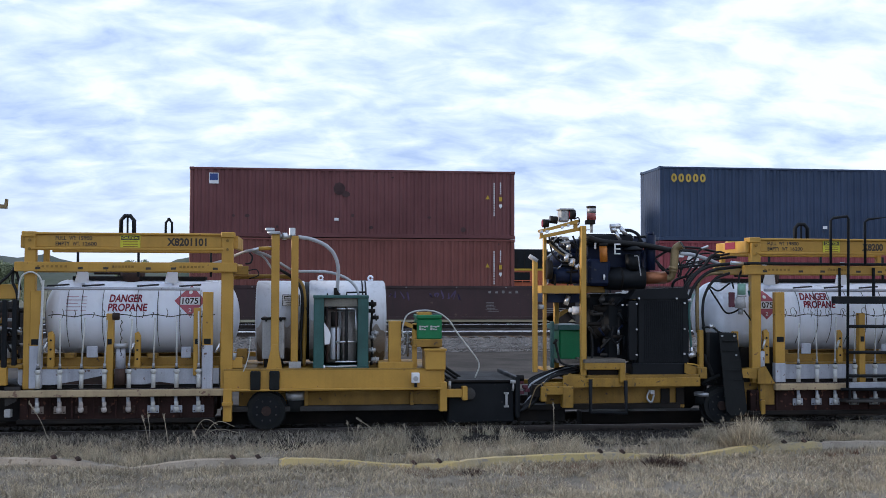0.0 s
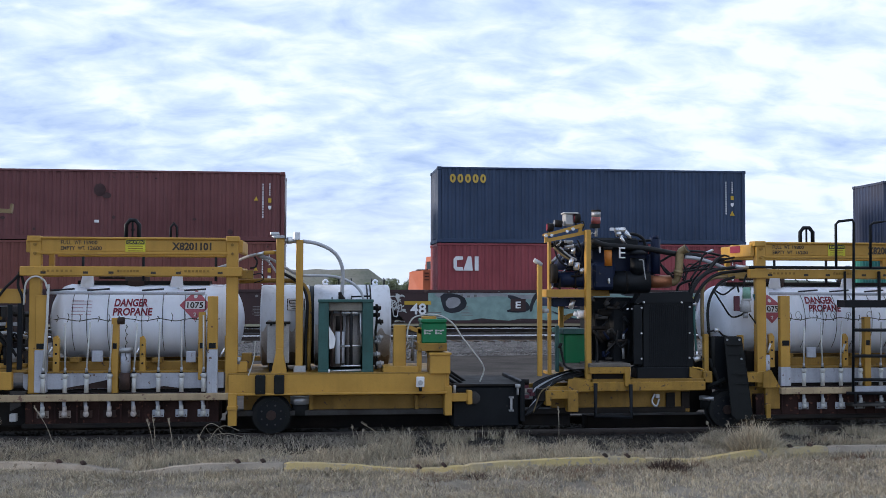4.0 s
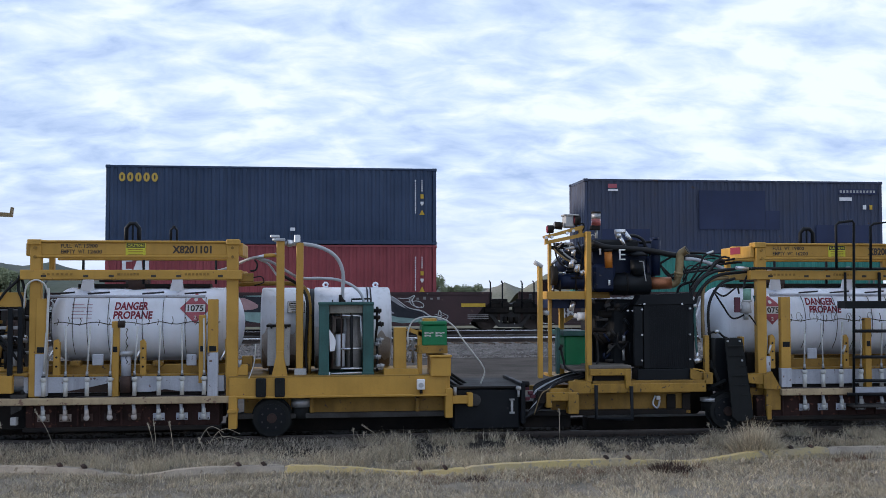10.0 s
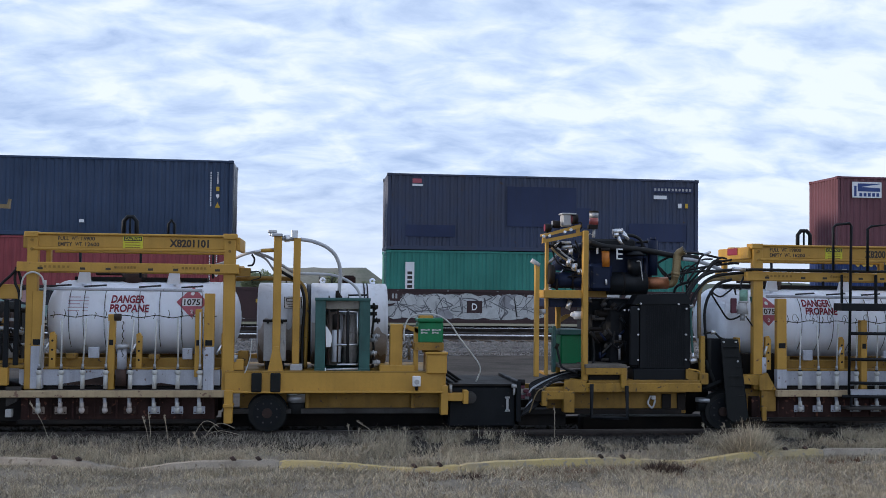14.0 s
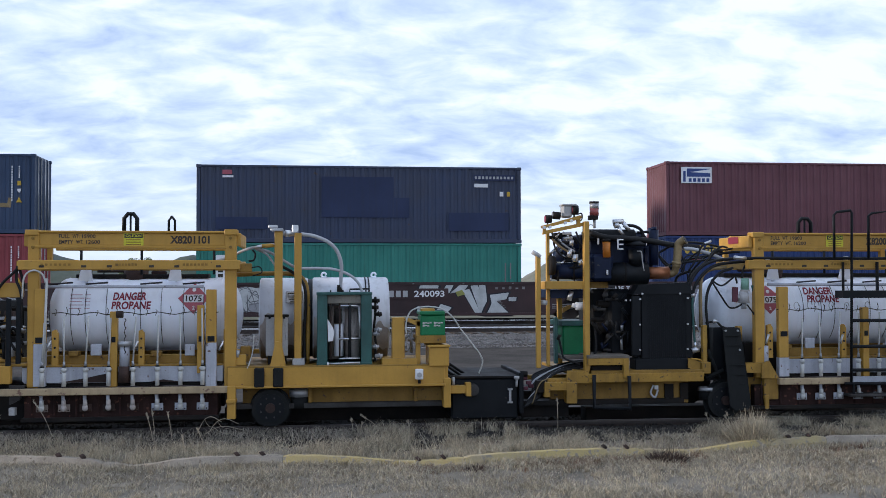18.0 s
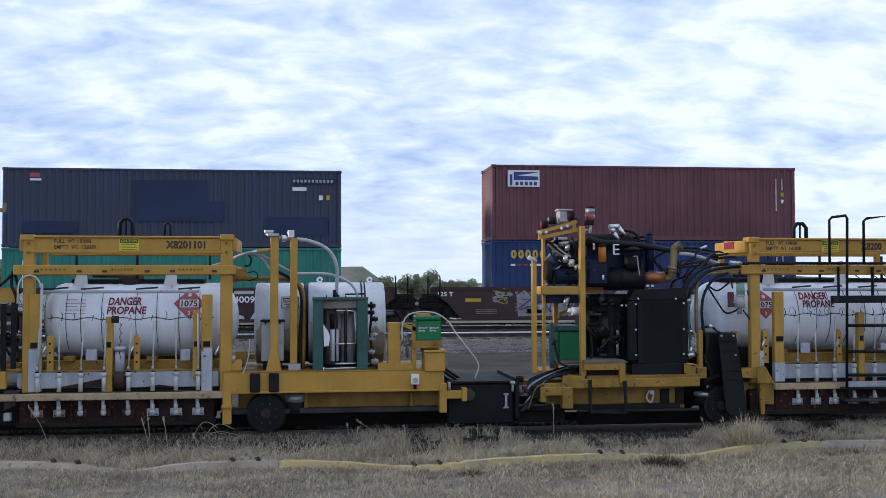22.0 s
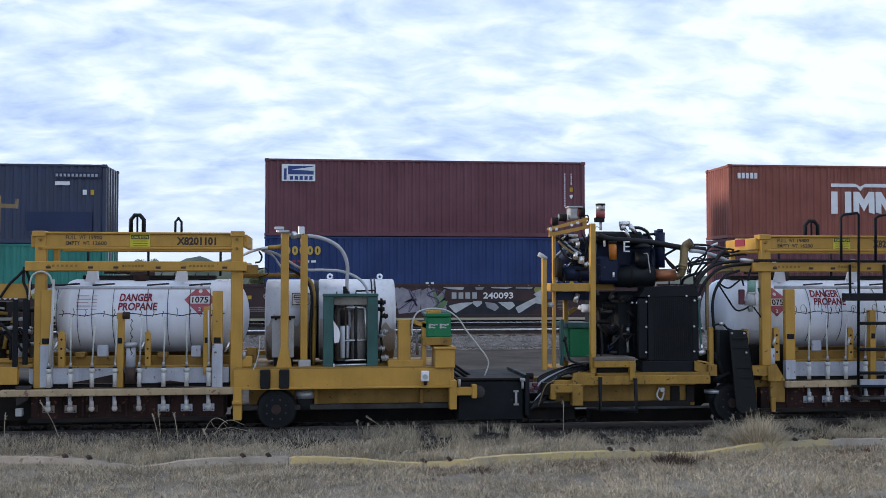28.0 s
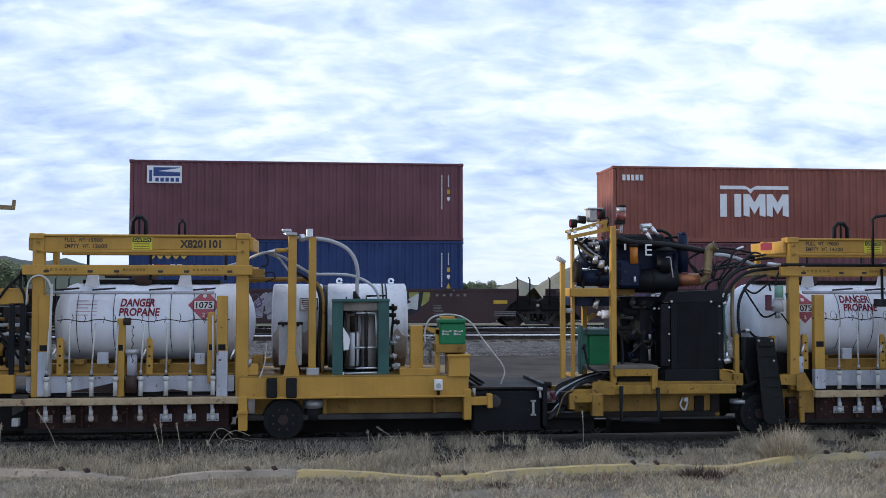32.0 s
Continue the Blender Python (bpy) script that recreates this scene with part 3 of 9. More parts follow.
def well_car(x0, label):
    """One unit of the articulated well car; x0 is the left end of the box that it carries."""
    xl, xr = x0 - (PITCH - LEN) / 2, x0 + LEN + (PITCH - LEN) / 2
    car = thing("well_car", ((xl + xr) / 2, FAR_Y, FAR_RAIL), label, "rail car", "cars of the train")
    a, b = xl + 0.06, xr - 0.06
    top, low = FAR_RAIL + 1.42, FAR_RAIL + 0.20
    for y in (SIDE_Y, SIDE_Y + WID + 0.28):
        bm = bmesh.new()
        add_prism(bm, [(a + 0.72, top - 0.02), (a + 0.72, top - 0.34), (a + 1.05, top - 0.56), (a + 1.62, low), (b - 1.62, low), (b - 1.05, top - 0.56), (b - 0.72, top - 0.34), (b - 0.72, top - 0.02)], y, y + 0.06)
        part("side_sill", bm, MAROON, car)
        bx("top_chord", a + 0.72, b - 0.72, y - 0.03, y + 0.10, top - 0.09, top + 0.02, MAROON, car)
        bx("bottom_chord", a + 1.75, b - 1.75, y - 0.035, y + 0.12, low - 0.03, low + 0.08, MAROON, car)
        for i in range(9):
            x = a + 2.4 + i * (b - a - 4.8) / 8
            bx("rib", x - 0.03, x + 0.03, y + 0.062, y + 0.12, low + 0.08, top - 0.09, MAROON, car, bevel=0)
    bx("well_floor", a + 1.9, b - 1.9, SIDE_Y + 0.06, SIDE_Y + WID + 0.28, low, low + 0.06, DARK, car)
    for e, s in ((a, 1), (b, -1)):
        bx("end_frame", e + s * 0.02, e + s * 1.0, SIDE_Y + 0.16, SIDE_Y + 0.5, top - 0.80, top - 0.34, DARK, car, bevel=0.05)
        bx("end_frame", e + s * 0.1, e + s * 0.72, SIDE_Y + 0.10, SIDE_Y + 0.16, top - 0.34, top - 0.24, DARK, car)
        bx("side_brace", e + s * 0.95, e + s * 1.5, SIDE_Y + 0.2, SIDE_Y + 0.3, low + 0.1, top - 0.5, DARK, car)
        bx("end_platform", e, e + s * 2.2, SIDE_Y + 0.1, SIDE_Y + WID + 0.2, top - 0.55, top - 0.42, DARK, car)
        bx("end_bulkhead", e + s * 2.2, e + s * 2.3, SIDE_Y + 0.06, SIDE_Y + WID + 0.28, low + 0.2, top - 0.1, MAROON, car)
        bx("grab_step", e + s * 0.30, e + s * 0.80, SIDE_Y - 0.10, SIDE_Y - 0.02, top - 0.62, top - 0.58, DARK, car)
        bx("grab_step", e + s * 0.30, e + s * 0.80, SIDE_Y - 0.10, SIDE_Y - 0.02, top - 0.32, top - 0.28, DARK, car)
        for dx in (0.32, 0.78):
            tube("hand_rail", [(e + s * dx, SIDE_Y - 0.02, top - 0.6), (e + s * dx, SIDE_Y - 0.05, top + 0.36), (e + s * dx, SIDE_Y + 0.18, top + 0.44)], 0.028, BLACK, car, seg=6, smooth=False)
        bx("brake_gear", e + s * 0.9, e + s * 1.7, SIDE_Y + 0.5, SIDE_Y + 1.6, top - 0.42, top - 0.05, DARK, car, bevel=0.04)
        plate_x = e + s * (2.05 if s > 0 else 1.75)
        mid, half = (plate_x, 0.3 if x0 > 45 else 0.5) if s > 0 else (plate_x + (0.16 if x0 < 0 else 0.32), 0.26 if x0 > 25 else 0.46)
        bx("reflector_strip", mid - half, mid + half, SIDE_Y - 0.026, SIDE_Y - 0.020, top - 0.54, top - 0.41, MARK_YELLOW, car, bevel=0)
        bm = bmesh.new()
        rnd = random.Random(7)
        for i in range(5):
            x = plate_x + s * 1.6 + i * 0.26 - 0.5
            add_box(bm, x, x + 0.1, SIDE_Y - 0.008, SIDE_Y - 0.002, top - 0.26, top - 0.26 + rnd.uniform(0.06, 0.13))
        for i in range(3):
            add_box(bm, plate_x + 0.1, plate_x + 0.9, SIDE_Y - 0.008, SIDE_Y - 0.002, low + 0.22 + i * 0.07, low + 0.255 + i * 0.07)
        for i in range(7):
            u = plate_x + s * 1.9 + rnd.uniform(-0.05, 0.05)
            add_box(bm, u - 0.28, u + rnd.uniform(0.0, 0.28), SIDE_Y - 0.008, SIDE_Y - 0.002, top - 0.62 - i * 0.055, top - 0.60 - i * 0.055)
        tagged(part("marking", bm, STENCIL, car), kind="stuff")
    ROLLING.append(car)
    return car, a, b, low, top


def truck(x):
    """The four-wheeled truck on which two units share their ends."""
    t = thing("rail_truck", (x, FAR_Y, FAR_RAIL), "dark cast-steel rail truck with springs between two cars", "rail truck", "trucks of the train")
    z = FAR_RAIL
    for y in (FAR_Y - 1.02, FAR_Y + 0.94):
        bm = bmesh.new()
        add_prism(bm, [(x - 1.15, z + 0.60), (x - 1.15, z + 0.42), (x - 0.72, z + 0.50), (x + 0.72, z + 0.50), (x + 1.15, z + 0.42), (x + 1.15, z + 0.60), (x + 0.6, z + 0.73), (x - 0.6, z + 0.73)], y, y + 0.10)
        add_prism(bm, [(x - 0.48, z + 0.10), (x + 0.48, z + 0.10), (x + 0.42, z + 0.23), (x - 0.42, z + 0.23)], y, y + 0.10)
        for m in (-1, 1):
            add_prism(bm, [(x + m * 0.78, z + 0.52), (x + m * 0.62, z + 0.52), (x + m * 0.32, z + 0.16), (x + m * 0.48, z + 0.12)][::m], y + 0.004, y + 0.096)
            add_prism(bm, [(x + m * 0.40, z + 0.52), (x + m * 0.31, z + 0.52), (x + m * 0.31, z + 0.22), (x + m * 0.40, z + 0.22)][::m], y + 0.008, y + 0.092)
        bmesh.ops.recalc_face_normals(bm, faces=bm.faces)
        part("side_frame", bm, FLANGE, t)
        for dx in (-0.22, 0, 0.22):
            cyl("spring", (x + dx, y - 0.01, z + 0.26), (x + dx, y - 0.01, z + 0.5), 0.08, DARK, t, seg=10)
        for dx in (-0.89, 0.89):
            cyl("bearing_cap", (x + dx, y - 0.05, z + 0.46), (x + dx, y + 0.02, z + 0.46), 0.11, DARK, t, seg=12)
            bx("wedge", x + dx * 0.5 - 0.05, x + dx * 0.5 + 0.05, y - 0.012, y, z + 0.36, z + 0.62, RUST, t)
    bx("bolster", x - 0.2, x + 0.2, FAR_Y - 0.92, FAR_Y + 0.92, z + 0.52, z + 0.72, DARK, t)
    for dx in (-0.89, 0.89):
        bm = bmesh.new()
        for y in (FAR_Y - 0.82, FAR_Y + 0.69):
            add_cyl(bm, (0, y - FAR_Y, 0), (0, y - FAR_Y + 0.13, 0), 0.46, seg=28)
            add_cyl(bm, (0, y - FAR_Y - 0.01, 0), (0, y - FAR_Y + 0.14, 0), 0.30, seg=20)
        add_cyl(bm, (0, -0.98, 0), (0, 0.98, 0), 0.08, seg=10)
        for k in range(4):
            add_box(bm, 0.14 * math.cos(k * 1.571) - 0.03, 0.14 * math.cos(k * 1.571) + 0.03, -0.845, -0.83, 0.14 * math.sin(k * 1.571) - 0.03, 0.14 * math.sin(k * 1.571) + 0.03)
        w = part("wheelset", bm, RAIL)
        w.parent = t
        w.location = (dx, 0, 0.46)
        WHEELS.append((w, dx))
    ROLLING.append(t)
    return t


def paint(name, colour, **more):
    return material(name, colour, more.pop("rough", 0.55), spots=more.pop("spots", 0.22), scale=more.pop("scale", 0.7), streaks=more.pop("streaks", 0.35), bump=0.04, grit=0.25, **more)


BOX_RED = paint("faded_red_brown_box_paint", (0.145, 0.046, 0.046), wear=(0.045, 0.025, 0.025), wear_at=0.70)
BOX_RED2 = paint("orange_brown_box_paint", (0.185, 0.058, 0.045), wear=(0.07, 0.03, 0.025), wear_at=0.70)
BOX_BLUE = paint("navy_box_paint", (0.029, 0.052, 0.108), wear=(0.05, 0.04, 0.04), wear_at=0.74)
BOX_CRIMSON = paint("crimson_box_paint", (0.275, 0.053, 0.062))
BOX_SLATE = paint("weathered_slate_box_paint", (0.031, 0.045, 0.094), other=(0.043, 0.050, 0.080), wear=(0.06, 0.04, 0.035), wear_at=0.67)
BOX_TEAL = paint("teal_green_box_paint", (0.042, 0.225, 0.178), wear=(0.05, 0.07, 0.055), wear_at=0.72)
BOX_MAROON = paint("maroon_box_paint", (0.142, 0.049, 0.062), wear=(0.05, 0.02, 0.02), wear_at=0.72)
BOX_ROYAL = paint("royal_blue_box_paint", (0.016, 0.040, 0.150))
BOX_ORANGE = paint("brick_orange_box_paint", (0.245, 0.074, 0.050))
PATCH_BLUE = paint("darker_blue_patch_paint", (0.013, 0.024, 0.078))
LOGO_BLUE = material("logo_blue", (0.03, 0.06, 0.22), 0.5, spots=0.1, bump=0.0)
LOGO_YELLOW = material("logo_yellow", (0.55, 0.38, 0.06), 0.5, spots=0.12, bump=0.0)

X = [-4.47 + 17.925 * i for i in range(5)]
LOW_Z, LOW_H = 0.90, 2.90
UP_Z = LOW_Z + LOW_H
SPECS = [
    (BOX_RED2, BOX_RED, 2.59, "rust-red corrugated steel container at the bottom of a stack", "faded red-brown corrugated steel container with dark rub marks"),
    (BOX_CRIMSON, BOX_BLUE, 2.90, "crimson corrugated steel container under a navy one", "navy blue corrugated steel container with yellow marks"),
    (BOX_TEAL, BOX_SLATE, 2.90, "teal green corrugated steel container with a white panel", "weathered slate blue container with darker repainted patches"),
    (BOX_ROYAL, BOX_MAROON, 2.90, "royal blue corrugated steel container with yellow marks", "maroon corrugated steel container with a blue and white panel"),
    (BOX_MAROON, BOX_ORANGE, 2.90, "dark red corrugated container at the bottom of a stack", "brick orange corrugated container with large white marks"),
]
boxes = []
for x, (low_c, up_c, h, la, lb) in zip(X, SPECS):
    lh = 2.59 if low_c == BOX_TEAL else LOW_H
    boxes.append((container(x, LOW_Z, lh, low_c, low_c, la), container(x, LOW_Z + lh + 0.012, h, up_c, up_c, lb), LOW_Z + lh + 0.012 + h))
CARS = [well_car(x, l) for x, l in zip(X, (
    "dark maroon well car with faint scribbles, under red containers", "maroon well car covered in teal swirling graffiti",
    "maroon well car covered in grey wild-style graffiti", "maroon well car with pale block graffiti", "maroon well car with a patchwork of graffiti"))]
for i in range(len(X)):
    truck(X[i] + LEN + (PITCH - LEN) / 2)
truck(X[0] - (PITCH - LEN) / 2)

for i, (x, (lo, up, top)) in enumerate(zip(X, boxes)):
    if i != 2:
        door_marks(up, x + LEN, top, ("beside", "below", "", "none", "none")[i])
        door_marks(lo, x + LEN, UP_Z, ("beside", "below", "", "below", "none")[i])
# red stack
lo, up, top = boxes[0]
plate(up, X[0] + 0.70, X[0] + 1.05, top - 0.62, top - 0.22, WHITE_MARK, "logo")
plate(up, X[0] + 0.73, X[0] + 1.02, top - 0.50, top - 0.25, LOGO_BLUE, "logo", 0.004)
plate(up, X[0] + 5.32, X[0] + 5.48, top - 1.95, top - 1.85, WHITE_MARK, "patch")
for dx, dz, s in ((5.5, 0.75, 0.22), (5.75, 0.95, 0.16), (2.1, 1.8, 0.09), (1.6, 1.8, 0.06), (6.7, 2.2, 0.08), (8.9, 1.8, 0.07), (3.2, 2.2, 0.05), (6.0, 1.75, 0.06), (10.2, 2.25, 0.1), (7.5, 0.3, 0.05)):
    bm = bmesh.new()
    bmesh.ops.create_circle(bm, cap_ends=True, segments=9, radius=s, matrix=Matrix.Translation((X[0] + dx, FACE - 0.006, top - dz)) @ Matrix.Rotation(radians(90), 4, "X") @ Matrix.Diagonal((1, random.Random(dx).uniform(0.6, 1.2), 1, 1)))
    part("stain", bm, material("stain", (0.06, 0.028, 0.028), 0.7, bump=0.0) if dx == 5.5 else bpy.data.materials["stain"], up)
# navy stack: five yellow rounded shapes and a white row below on the crimson box
lo, up, top = boxes[1]


def ring_row(c, x0, x1, z0, z1, n, mat, w=0.055):
    """A row of plain open rings: a name that is not spelled out."""
    step = (x1 - x0) / n
    for k in range(n):
        bm = bmesh.new()
        cx, cz, rx, rz = x0 + (k + 0.5) * step, (z0 + z1) / 2, step * 0.40, (z1 - z0) / 2
        m = 14
        vs = []
        for j in range(m):
            a = 2 * math.pi * j / m
            vs.append((bm.verts.new((cx + rx * math.cos(a), FACE - 0.010, cz + rz * math.sin(a))), bm.verts.new((cx + (rx - w) * math.cos(a), FACE - 0.010, cz + (rz - w) * math.sin(a)))))
        for j in range(m):
            p, q = vs[j], vs[(j + 1) % m]
            bm.faces.new((p[0], q[0], q[1], p[1]))
        part("logo", bm, mat, c)


ring_row(up, X[1] + 0.44, X[1] + 1.90, top - 0.62, top - 0.28, 5, LOGO_YELLOW, 0.085)
plate(up, X[1] + 6.7, X[1] + 6.88, top - 2.4, top - 2.28, WHITE_MARK, "patch")
for outline in ([(0.62, 0.12), (0.70, 0.0), (0.98, 0.0), (0.98, 0.13), (0.75, 0.14), (0.75, 0.40), (0.98, 0.41), (0.98, 0.54), (0.70, 0.54), (0.62, 0.42)],
                [(0.99, 0.0), (1.17, 0.54), (1.30, 0.54), (1.36, 0.0)],
                [(1.43, 0.0), (1.43, 0.54), (1.58, 0.54), (1.58, 0.0)]):
    bm = bmesh.new()
    add_prism(bm, [(X[1] + x, UP_Z - 1.05 + z) for x, z in outline], FACE - 0.012, FACE - 0.004)
    part("logo", bm, WHITE_MARK, lo)
# slate stack
lo, up, top = boxes[2]
plate(up, X[2] + 0.95, X[2] + 1.30, top - 0.36, top - 0.20, PINK_RED, "logo")
plate(up, X[2] + 0.95, X[2] + 1.35, top - 0.48, top - 0.40, WHITE_MARK, "logo")
plate(up, X[2] + 4.6, X[2] + 7.3, top - 1.95, top - 0.42, PATCH_BLUE, "repainted_patch")
plate(up, X[2] + 7.31, X[2] + 7.9, top - 1.95, top - 1.2, PATCH_BLUE, "repainted_patch")
plate(up, X[2] + 9.4, X[2] + 11.7, top - 2.45, top - 1.75, PATCH_BLUE, "repainted_patch")
plate(up, X[2] + 0.7, X[2] + 2.6, top - 2.4, top - 1.95, PATCH_BLUE, "repainted_patch")
plate(up, X[2] + 10.35, X[2] + 11.95, top - 0.52, top - 0.30, PATCH_BLUE, "repainted_patch")
for k in range(11):
    plate(up, X[2] + 10.4 + k * 0.14, X[2] + 10.48 + k * 0.14, top - 0.46, top - 0.36, GREY_BOX, "marking", 0.004)
plate(up, X[2] + 10.38, X[2] + 10.9, top - 0.78, top - 0.64, WHITE_MARK, "logo")
plate(up, X[2] + 11.36, X[2] + 11.50, top - 1.12, top - 0.94, WHITE_MARK)
plate(up, X[2] + 11.64, X[2] + 11.76, top - 1.12, top - 0.94, MARK_YELLOW)
plate(lo, X[2] + 0.72, X[2] + 1.06, UP_Z - 1.80, UP_Z - 0.76, WHITE_MARK, "panel")
for k in range(4):
    plate(lo, X[2] + 0.80, X[2] + 0.98, UP_Z - 1.74 + k * 0.17, UP_Z - 1.63 + k * 0.17, INK, "marking", 0.004)
for k, (dx, z0, z1, m) in enumerate(((0.62, 0.75, 1.75, STENCIL), (0.42, 0.75, 1.35, STENCIL), (0.35, 1.55, 1.65, MARK_YELLOW))):
    plate(lo, X[2] + LEN - dx - 0.02, X[2] + LEN - dx + 0.02, UP_Z - 0.31 - z1, UP_Z - 0.31 - z0, m)
# maroon stack
lo, up, top = boxes[3]
plate(up, X[3] + 0.62, X[3] + 1.86, top - 0.85, top - 0.22, WHITE_MARK, "logo")
plate(up, X[3] + 0.85, X[3] + 1.80, top - 0.60, top - 0.28, LOGO_BLUE, "logo", 0.004)
bm = bmesh.new()
add_prism(bm, [(X[3] + 1.0, top - 0.42), (X[3] + 1.8, top - 0.30), (X[3] + 1.8, top - 0.46)], FACE - 0.024, FACE - 0.014)
part("logo", bm, WHITE_MARK, up)
for k in range(5):
    plate(up, X[3] + 0.92 + k * 0.18, X[3] + 1.04 + k * 0.18, top - 0.80, top - 0.66, LOGO_BLUE, "logo", 0.004)
plate(up, X[3] + 0.70, X[3] + 0.80, top - 0.80, top - 0.38, LOGO_BLUE, "logo", 0.004)
ring_row(lo, X[3] + 0.70, X[3] + 2.10, UP_Z - 0.70, UP_Z - 0.36, 5, LOGO_YELLOW, 0.085)
for k, m in enumerate((WHITE_MARK, RED, RED, WHITE_MARK, WHITE_MARK)):
    plate(lo, X[3] + 0.72 + k * 0.25, X[3] + 0.90 + k * 0.25, UP_Z - 0.98, UP_Z - 0.90, m, "logo")
# orange stack: three broad white shapes under a bar with a notch
lo, up, top = boxes[4]
for k in range(5):
    plate(up, X[4] + 0.38 + k * 0.17, X[4] + 0.50 + k * 0.17, top - 0.56, top - 0.34, WHITE_MARK, "logo")
hx, hz = X[4] + 4.22, top - 0.72
bm = bmesh.new()
add_prism(bm, [(hx, hz), (hx, hz - 0.14), (hx + 1.08, hz - 0.14), (hx + 1.22, hz - 0.30), (hx + 1.36, hz - 0.14), (hx + 2.74, hz - 0.14), (hx + 2.74, hz), (hx + 1.45, hz), (hx + 1.22, hz - 0.12), (hx + 1.0, hz)], FACE - 0.012, FACE - 0.004)
part("logo", bm, WHITE_MARK, up)
bar = [(0.0, 0.0), (0.0, 0.88), (0.27, 0.88), (0.27, 0.0)]
fold = [(0.0, 0.06), (0.0, 0.88), (0.24, 0.88), (0.44, 0.56), (0.64, 0.88), (0.88, 0.88), (0.88, 0.0), (0.64, 0.06), (0.64, 0.44), (0.44, 0.10), (0.24, 0.44), (0.24, 0.0)]
for dx, outline in ((0.0, bar), (0.57, bar), (0.93, fold), (1.86, fold)):
    bm = bmesh.new()
    add_prism(bm, [(hx + dx + x, hz - 1.20 + z) for x, z in outline], FACE - 0.012, FACE - 0.004)
    part("logo", bm, WHITE_MARK, up)

# graffiti and numbers on the cars
for (car, a, b, lw, tp), seed, lines, extra, (u, v) in ((CARS[2], 23, "mid", "pale", (0.16, 0.49)), (CARS[4], 47, "black", "purple", (0.2, 0.72))):
    graffiti(car, seed, a + (b - a) * u, a + (b - a) * v, lw + 0.10, tp - 0.12, "pale", lines, extra, 12, 0.03)
car, a, b, lw, tp = CARS[0]
for k, (u, mat) in enumerate(((0.55, "purple"), (0.66, "purple"), (0.43, "purple"))):
    bm = bmesh.new()
    rnd = random.Random(60 + k)
    for i in range(6):
        stroke(bm, [(a + (b - a) * u + i * 0.22 + rnd.uniform(-0.1, 0.1), lw + 0.7 + 0.35 * rnd.random()) for j in range(4)], 0.03, SIDE_Y - 0.006)
    part("graffiti", bm, PAINTS[mat], car)
car, a, b, lw, tp = CARS[3]
for k, u in enumerate((0.215, 0.27, 0.325, 0.38, 0.435, 0.49)):
    xx, rk = a + (b - a) * u, random.Random(80 + k)
    bm = bmesh.new()
    j = [rk.uniform(-0.12, 0.12) for i in range(8)]
    blob(bm, [(xx + j[0], lw + 0.12), (xx + 0.85, lw + 0.15 + j[1] * 0.5), (xx + 1.0 + j[2], lw + 0.65), (xx + 0.9, tp - 0.12 + j[3] * 0.3), (xx + 0.52, lw + 0.85 + j[4]), (xx + 0.2 + j[5], tp - 0.1), (xx - 0.12, tp - 0.28 + j[6] * 0.4)], SIDE_Y - 0.005)
    letter = part("graffiti", bm, PAINTS["lilac"], car, "sprayed lilac letter shape")
    for m, w in (("purple", 0.028), ("moss" if k in (2, 5) else "lilac", 0.11), ("purple", 0.016)):
        bm = bmesh.new()
        stroke(bm, [(xx + rk.uniform(-0.1, 1.0), lw + rk.uniform(0.15, 1.15)) for i in range(5)], w, SIDE_Y - (0.008 if w > 0.1 else 0.011 if w > 0.02 else 0.014))
        part("graffiti_line", bm, PAINTS[m], letter)
def spray(car, a, lw, base, shapes, cut=0.28):
    """Flat sprayed shapes with soft hand-drawn outlines, from the left end and the lower edge of a car's side."""
    for i, (paint, outline) in enumerate(shapes):
        bm = bmesh.new()
        ring = [(a + x, min(z, 1.12)) for x, z in outline]
        n = len(ring)
        smooth = []
        for j in range(n):
            p, q, r = ring[j - 1], ring[j], ring[(j + 1) % n]
            smooth += [((1 - cut) * q[0] + cut * e[0], lw + (1 - cut) * q[1] + cut * e[1]) for e in (p, r)]
        blob(bm, smooth, SIDE_Y - 0.006 - 0.0005 * len(base.children))
        part("graffiti_shape", bm, PAINTS[paint], base)


